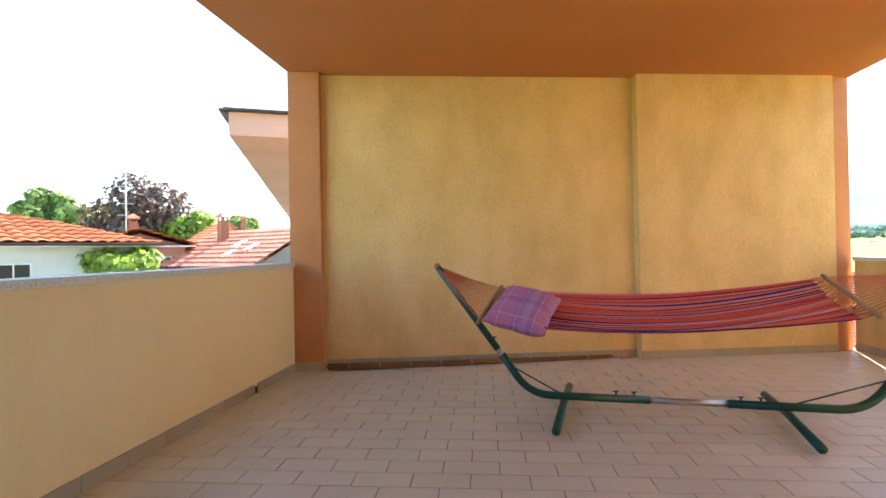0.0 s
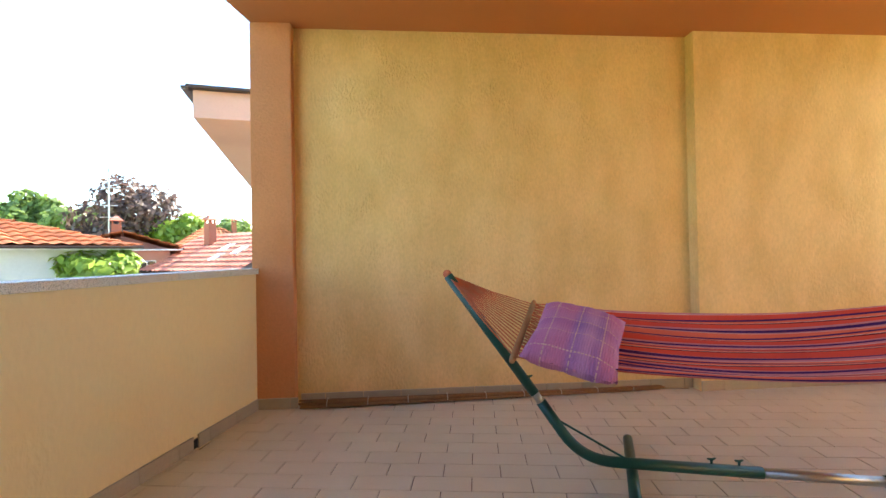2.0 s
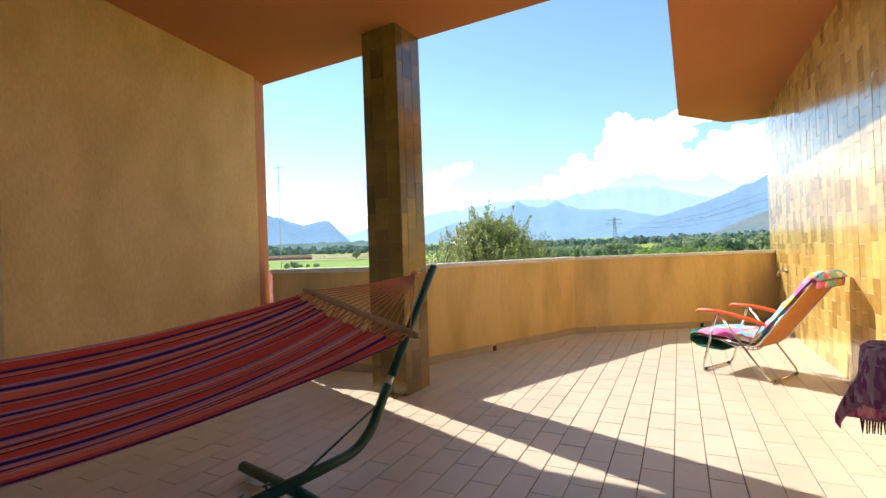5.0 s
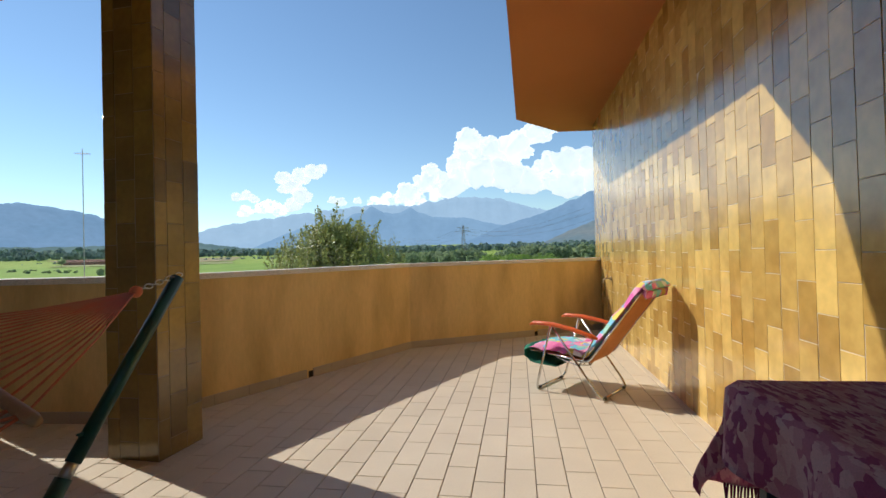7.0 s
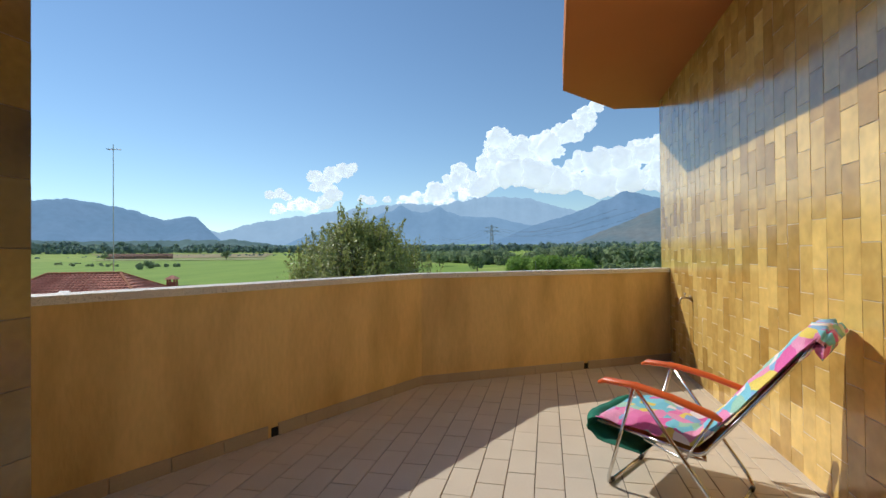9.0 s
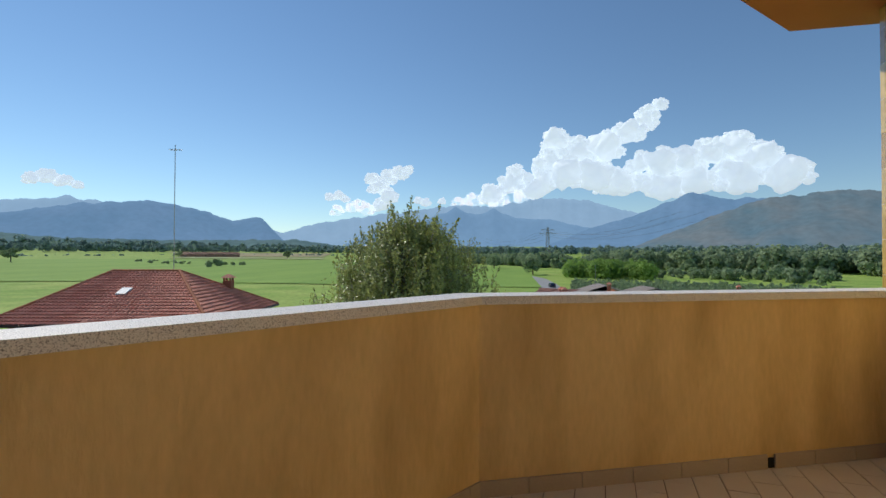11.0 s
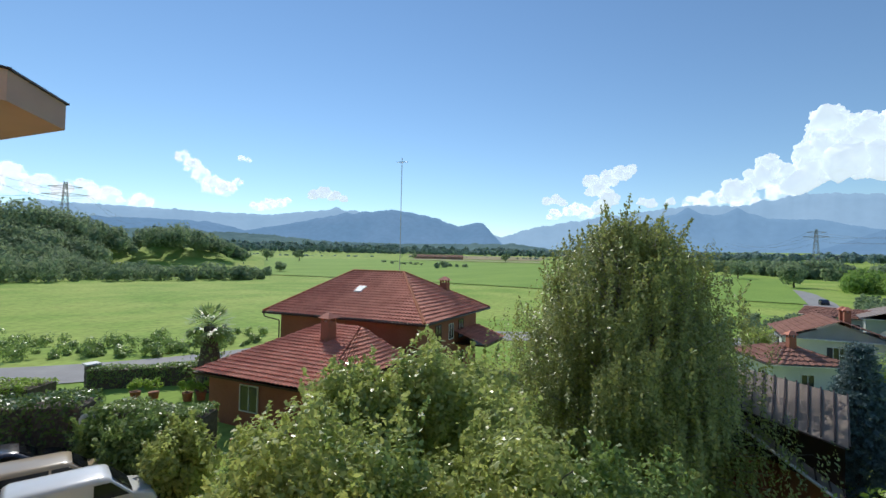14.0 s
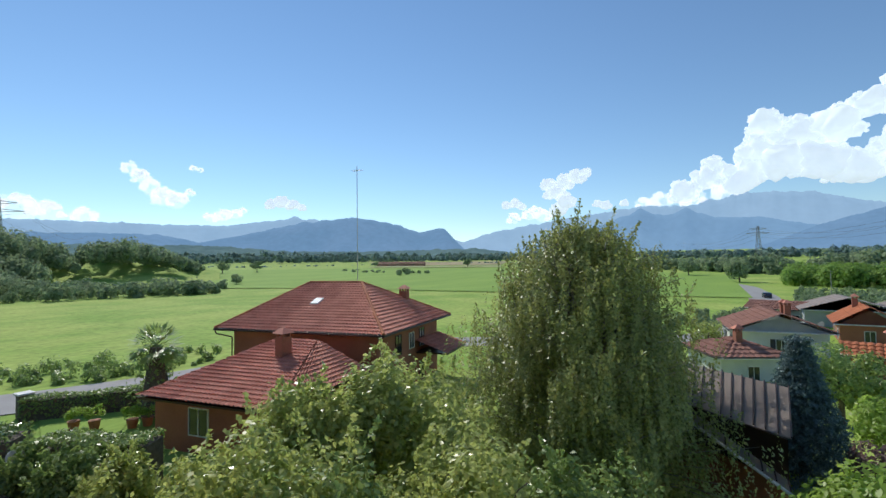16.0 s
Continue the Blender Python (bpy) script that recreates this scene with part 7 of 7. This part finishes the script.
# gate pier, pots, street posts
gp = empty("gate_pier", "stone gate pier with a pale cap", "gate pier", at=(19.8, 42.8, GROUND))
part("shaft", box(pose(0, 0, 0.8), 0.7, 0.7, 1.6, 0.03), M_BARK, gp)
part("cap", box(pose(0, 0, 1.66), 0.95, 0.95, 0.12, 0.02), M_WHITEPAINT, gp)
M_POT = material("terracotta", (0.42, 0.16, 0.08), None, 0.8, scale=4, fine=40)
for k, (x, y) in enumerate(((20.3, 36.8), (21.0, 35.8), (22.3, 34.0), (23.0, 33.6))):
    pt = empty("potted_shrub", "yellow-green shrub in a terracotta pot", "potted plant", group="pots on the lawn", at=(x, y, GROUND + 0.08))
    part("pot", tube([(0, 0, 0), (0, 0, 0.55)], [0.24, 0.34], 14), M_POT, pt)
    quads_object("shrub", leaf_quads(blob_points(500, (0, 0, 1.0), (0.6, 0.6, 0.5), 7, k), 0.16), L_LIGHT, pt)
for x, y, h in ((14.2, 52.0, 4.5), (76, 12, 6), (118, -14, 8)):
    po = empty("utility_pole", "thin grey utility pole", "pole", at=(x, y, ground_z(x, y)))
    part("pole", tube([(0, 0, 0), (0, 0, h)], [0.07, 0.045], 8), M_CONCRETE, po)
    part("bracket", tube([(0, -0.3, h - 0.2), (0, 0.3, h - 0.2)], 0.025, 6), M_CONCRETE, po)

# ---- pieces: wall tiles, column tiles, skirting, floor tiles ----
def tile_mesh(name, w, h, t, mat, bev=0.0008):
    """A tile: face in the x-z plane looking to +y, its lower left corner at the origin."""
    bm = bmesh.new()
    back = [bm.verts.new(p) for p in ((0, 0, 0), (w, 0, 0), (w, 0, h), (0, 0, h))]
    edge = [bm.verts.new(p) for p in ((0, t - bev, 0), (w, t - bev, 0), (w, t - bev, h), (0, t - bev, h))]
    face = [bm.verts.new(p) for p in ((bev, t, bev), (w - bev, t, bev), (w - bev, t, h - bev), (bev, t, h - bev))]
    for r0, r1 in ((back, edge), (edge, face)):
        for k in range(4):
            bm.faces.new((r0[k], r0[(k + 1) % 4], r1[(k + 1) % 4], r1[k]))
    bm.faces.new(face)
    bmesh.ops.recalc_face_normals(bm, faces=bm.faces)
    me = bpy.data.meshes.new(name)
    bm.to_mesh(me)
    bm.free()
    me.materials.append(mat)
    return me


TW, TH, JOINT = 0.130, 0.250, 0.0035
rt = random.Random(9)
meshes = {}


def sized(w, h, t, mat, key):
    k = (round(w, 3), round(h, 3), key)
    if k not in meshes:
        meshes[k] = tile_mesh(key, w, h, t, mat)
    return meshes[k]


def clad(parent, m, width, height, limit, keep=lambda s: True, mat=M_WALLTILE, key="wall_tile"):
    """Upright tiles in a broken bond over a face that starts at m; those that keep() refuses are joined into one mesh."""
    count, rest = 0, []
    cols = int(math.ceil(width / TW))
    for c in range(cols):
        x0, x1 = c * TW, min((c + 1) * TW, width)
        if x1 - x0 < 0.02:
            continue
        z = -TH * ((c % 2) * 0.5 + rt.uniform(0.0, 0.12))
        while z < height:
            a, b = max(z, 0.0), min(z + TH, height)
            z += TH
            if b - a < 0.02:
                continue
            jig = rt.uniform(0.0, 0.0008)
            mm = m @ pose(x0 + JOINT / 2, jig, a + JOINT / 2, rt.uniform(-0.35, 0.35), 0, rt.uniform(-0.6, 0.6))
            w, h = x1 - x0 - JOINT, b - a - JOINT
            if count < limit and keep(x0):
                ob = new("tile", sized(w, h, 0.002, mat, key))
                ob.parent = parent
                ob.matrix_world = mm
                count += 1
            else:
                rest.append((mm, w, h))
    if rest:
        vs, fs = [], []
        t, bv = 0.002, 0.0008
        for mm, w, h in rest:
            o = len(vs)
            for p in ((0, 0, 0), (w, 0, 0), (w, 0, h), (0, 0, h), (0, t - bv, 0), (w, t - bv, 0), (w, t - bv, h), (0, t - bv, h), (bv, t, bv), (w - bv, t, bv), (w - bv, t, h - bv), (bv, t, h - bv)):
                vs.append(mm @ Vector(p))
            for r in (0, 4):
                for k in range(4):
                    j = (k + 1) % 4
                    fs.append((o + r + j, o + r + k, o + r + 4 + k, o + r + 4 + j))
            fs.append((o + 11, o + 10, o + 9, o + 8))
        me = bpy.data.meshes.new("tiles")
        me.from_pydata(vs, [], fs)
        me.materials.append(mat)
        ob = new("tiles", me)
        ob.parent = parent
        ob.matrix_world = Matrix.Identity(4)
        tagged(ob, kind="stuff")


wt = bpy.data.objects["wall_tiled"]
WM = Matrix.Translation((*wall_at(-2.6, 0.0), 0)) @ Matrix.Rotation(TILT, 4, "Z")
clad(wt, WM, 7.22, CEIL, 300, lambda s: s > 3.0)

# column
COL = [Vector((3.632, 3.25)), Vector((3.97, 3.175)), Vector((4.045, 3.512)), Vector((3.708, 3.588))]
column = empty("column", "square terrace column clad in brown and ochre tiles", "column", kind="structure")
part("core", prism([tuple(p) for p in COL], -0.006, CEIL), M_GROUT, column)
for k in range(4):
    a, b = COL[(k + 1) % 4], COL[k]
    d = b - a
    ang = math.atan2(d.y, d.x)
    clad(column, Matrix.Translation((a.x, a.y, 0)) @ Matrix.Rotation(ang, 4, "Z"), d.length, CEIL, 75, mat=M_COLTILE, key="column_tile")

# skirting along the walls
skirt = empty("baseboard", "brown tile skirting along walls and parapets", "skirting", kind="structure")


def skirting(a, b, h=0.085, gap=None):
    a, b = Vector(a), Vector(b)
    d = b - a
    ang = math.atan2(d.y, d.x)
    s = rt.uniform(-0.25, -0.02)
    while s < d.length:
        s0, s1 = max(s, 0), min(s + 0.302, d.length)
        s += 0.302
        pieces = [(s0, s1)]
        if gap is not None and s0 < gap + 0.05 and s1 > gap:
            pieces = [(s0, gap), (gap + 0.05, s1)]
        for p0, p1 in pieces:
            if p1 - p0 < 0.03:
                continue
            ob = new("skirting_tile", sized(p1 - p0 - 0.004, h, 0.012, M_SKIRT, "skirting_tile"))
            ob.parent = skirt
            ob.matrix_world = Matrix.Translation((a.x + d.x * p0 / d.length, a.y + d.y * p0 / d.length, -0.004)) @ Matrix.Rotation(ang, 4, "Z") @ pose(0.002, 0, 0)
    if gap is not None:
        # a black block stands in for the shade inside the rain outlet
        hole = box(Matrix.Translation((a.x + d.x * (gap + 0.025) / d.length, a.y + d.y * (gap + 0.025) / d.length, 0.03)) @ Matrix.Rotation(ang, 4, "Z"), 0.05, 0.006, 0.06)
        part("drain_hole", hole, M_DARKHOLE, skirt, "rain outlet, its shade a black block")


def between(a, b, p):
    return (Vector(p) - Vector(a)).length


skirting(LP_N, LP_S, gap=between(LP_N, LP_S, (-1.86, 4.36)))
skirting((1.93, YW), (-1.36, YW))
skirting((-1.36, YW - 0.10), (-1.66, YW - 0.10))
skirting((4.15, YW - 0.12), (1.93, YW - 0.12))
skirting(KINK, P0)
skirting(BEND, KINK, gap=between(BEND, KINK, (5.5, 2.91)))
skirting(P3, BEND, gap=between(P3, BEND, (7.35, 0.35)))

# floor tiles
FW, FL = 0.1525, 0.305


def inside(p, poly):
    r = False
    for (x0, y0), (x1, y1) in zip(poly, poly[1:] + poly[:1]):
        if (y0 > p[1]) != (y1 > p[1]) and p[0] < (x1 - x0) * (p[1] - y0) / (y1 - y0) + x0:
            r = not r
    return r


OUTLINE = [LP_S, (1.0, -1.9), WALL_START, P3, BEND, KINK, P0, (4.3, YW - 0.1), (-1.62, YW)]
floor_mesh = tile_mesh("floor_tile", FL - 0.005, FW - 0.005, 0.008, M_FLOORTILE, 0.002)
flat = pose(0, 0, 0, 90, 0, 0)
FM = Matrix.Translation((3.59, 1.30, -0.0095)) @ Matrix.Rotation(TILT, 4, "Z")
count, rest = 0, []
for i in range(-27, 32):
    for j in range(-30, 36):
        u0, v0 = i * FL + (j % 2) * FL / 2, j * FW
        c = FM @ Vector((u0 + FL / 2, v0 + FW / 2, 0))
        corners = [FM @ Vector((u0 + a * FL, v0 + b * FW, 0)) for a in (0.08, 0.92) for b in (0.1, 0.9)]
        if not all(inside((q.x, q.y), OUTLINE) for q in corners):
            if not any(inside((q.x, q.y), OUTLINE) for q in corners):
                continue
            keep_cut = True
        else:
            keep_cut = False
        m = FM @ pose(u0 + 0.0025, v0 + FW - 0.0025, rt.uniform(-0.0006, 0.0006), rt.uniform(-0.12, 0.12), rt.uniform(-0.12, 0.12), 0) @ pose(0, 0, 0, 90, 0, 0)
        if count < 300 and not keep_cut and (3.0 < c.x < 6.2 and 0.2 < c.y < 3.3 or -1.2 < c.x < 0.6 and 2.2 < c.y < 3.6):
            ob = new("floor_tile", floor_mesh)
            ob.parent = floor_bed
            ob.matrix_world = m
            count += 1
        else:
            rest.append((m, keep_cut))
vs, fs = [], []
for m, cut in rest:
    w, h, t, bv, o = FL - 0.005, FW - 0.005, 0.008, 0.002, len(vs)
    for p in ((0, 0, 0), (w, 0, 0), (w, 0, h), (0, 0, h), (0, t - bv, 0), (w, t - bv, 0), (w, t - bv, h), (0, t - bv, h), (bv, t, bv), (w - bv, t, bv), (w - bv, t, h - bv), (bv, t, h - bv)):
        vs.append(m @ Vector(p))
    for r in (0, 4):
        for k in range(4):
            q = (k + 1) % 4
            fs.append((o + r + q, o + r + k, o + r + 4 + k, o + r + 4 + q))
    fs.append((o + 11, o + 10, o + 9, o + 8))
me = bpy.data.meshes.new("floor_tiles")
me.from_pydata(vs, [], fs)
me.materials.append(M_FLOORTILE)
ob = new("floor_tiles", me)
ob.parent = floor_bed
tagged(ob, kind="stuff")
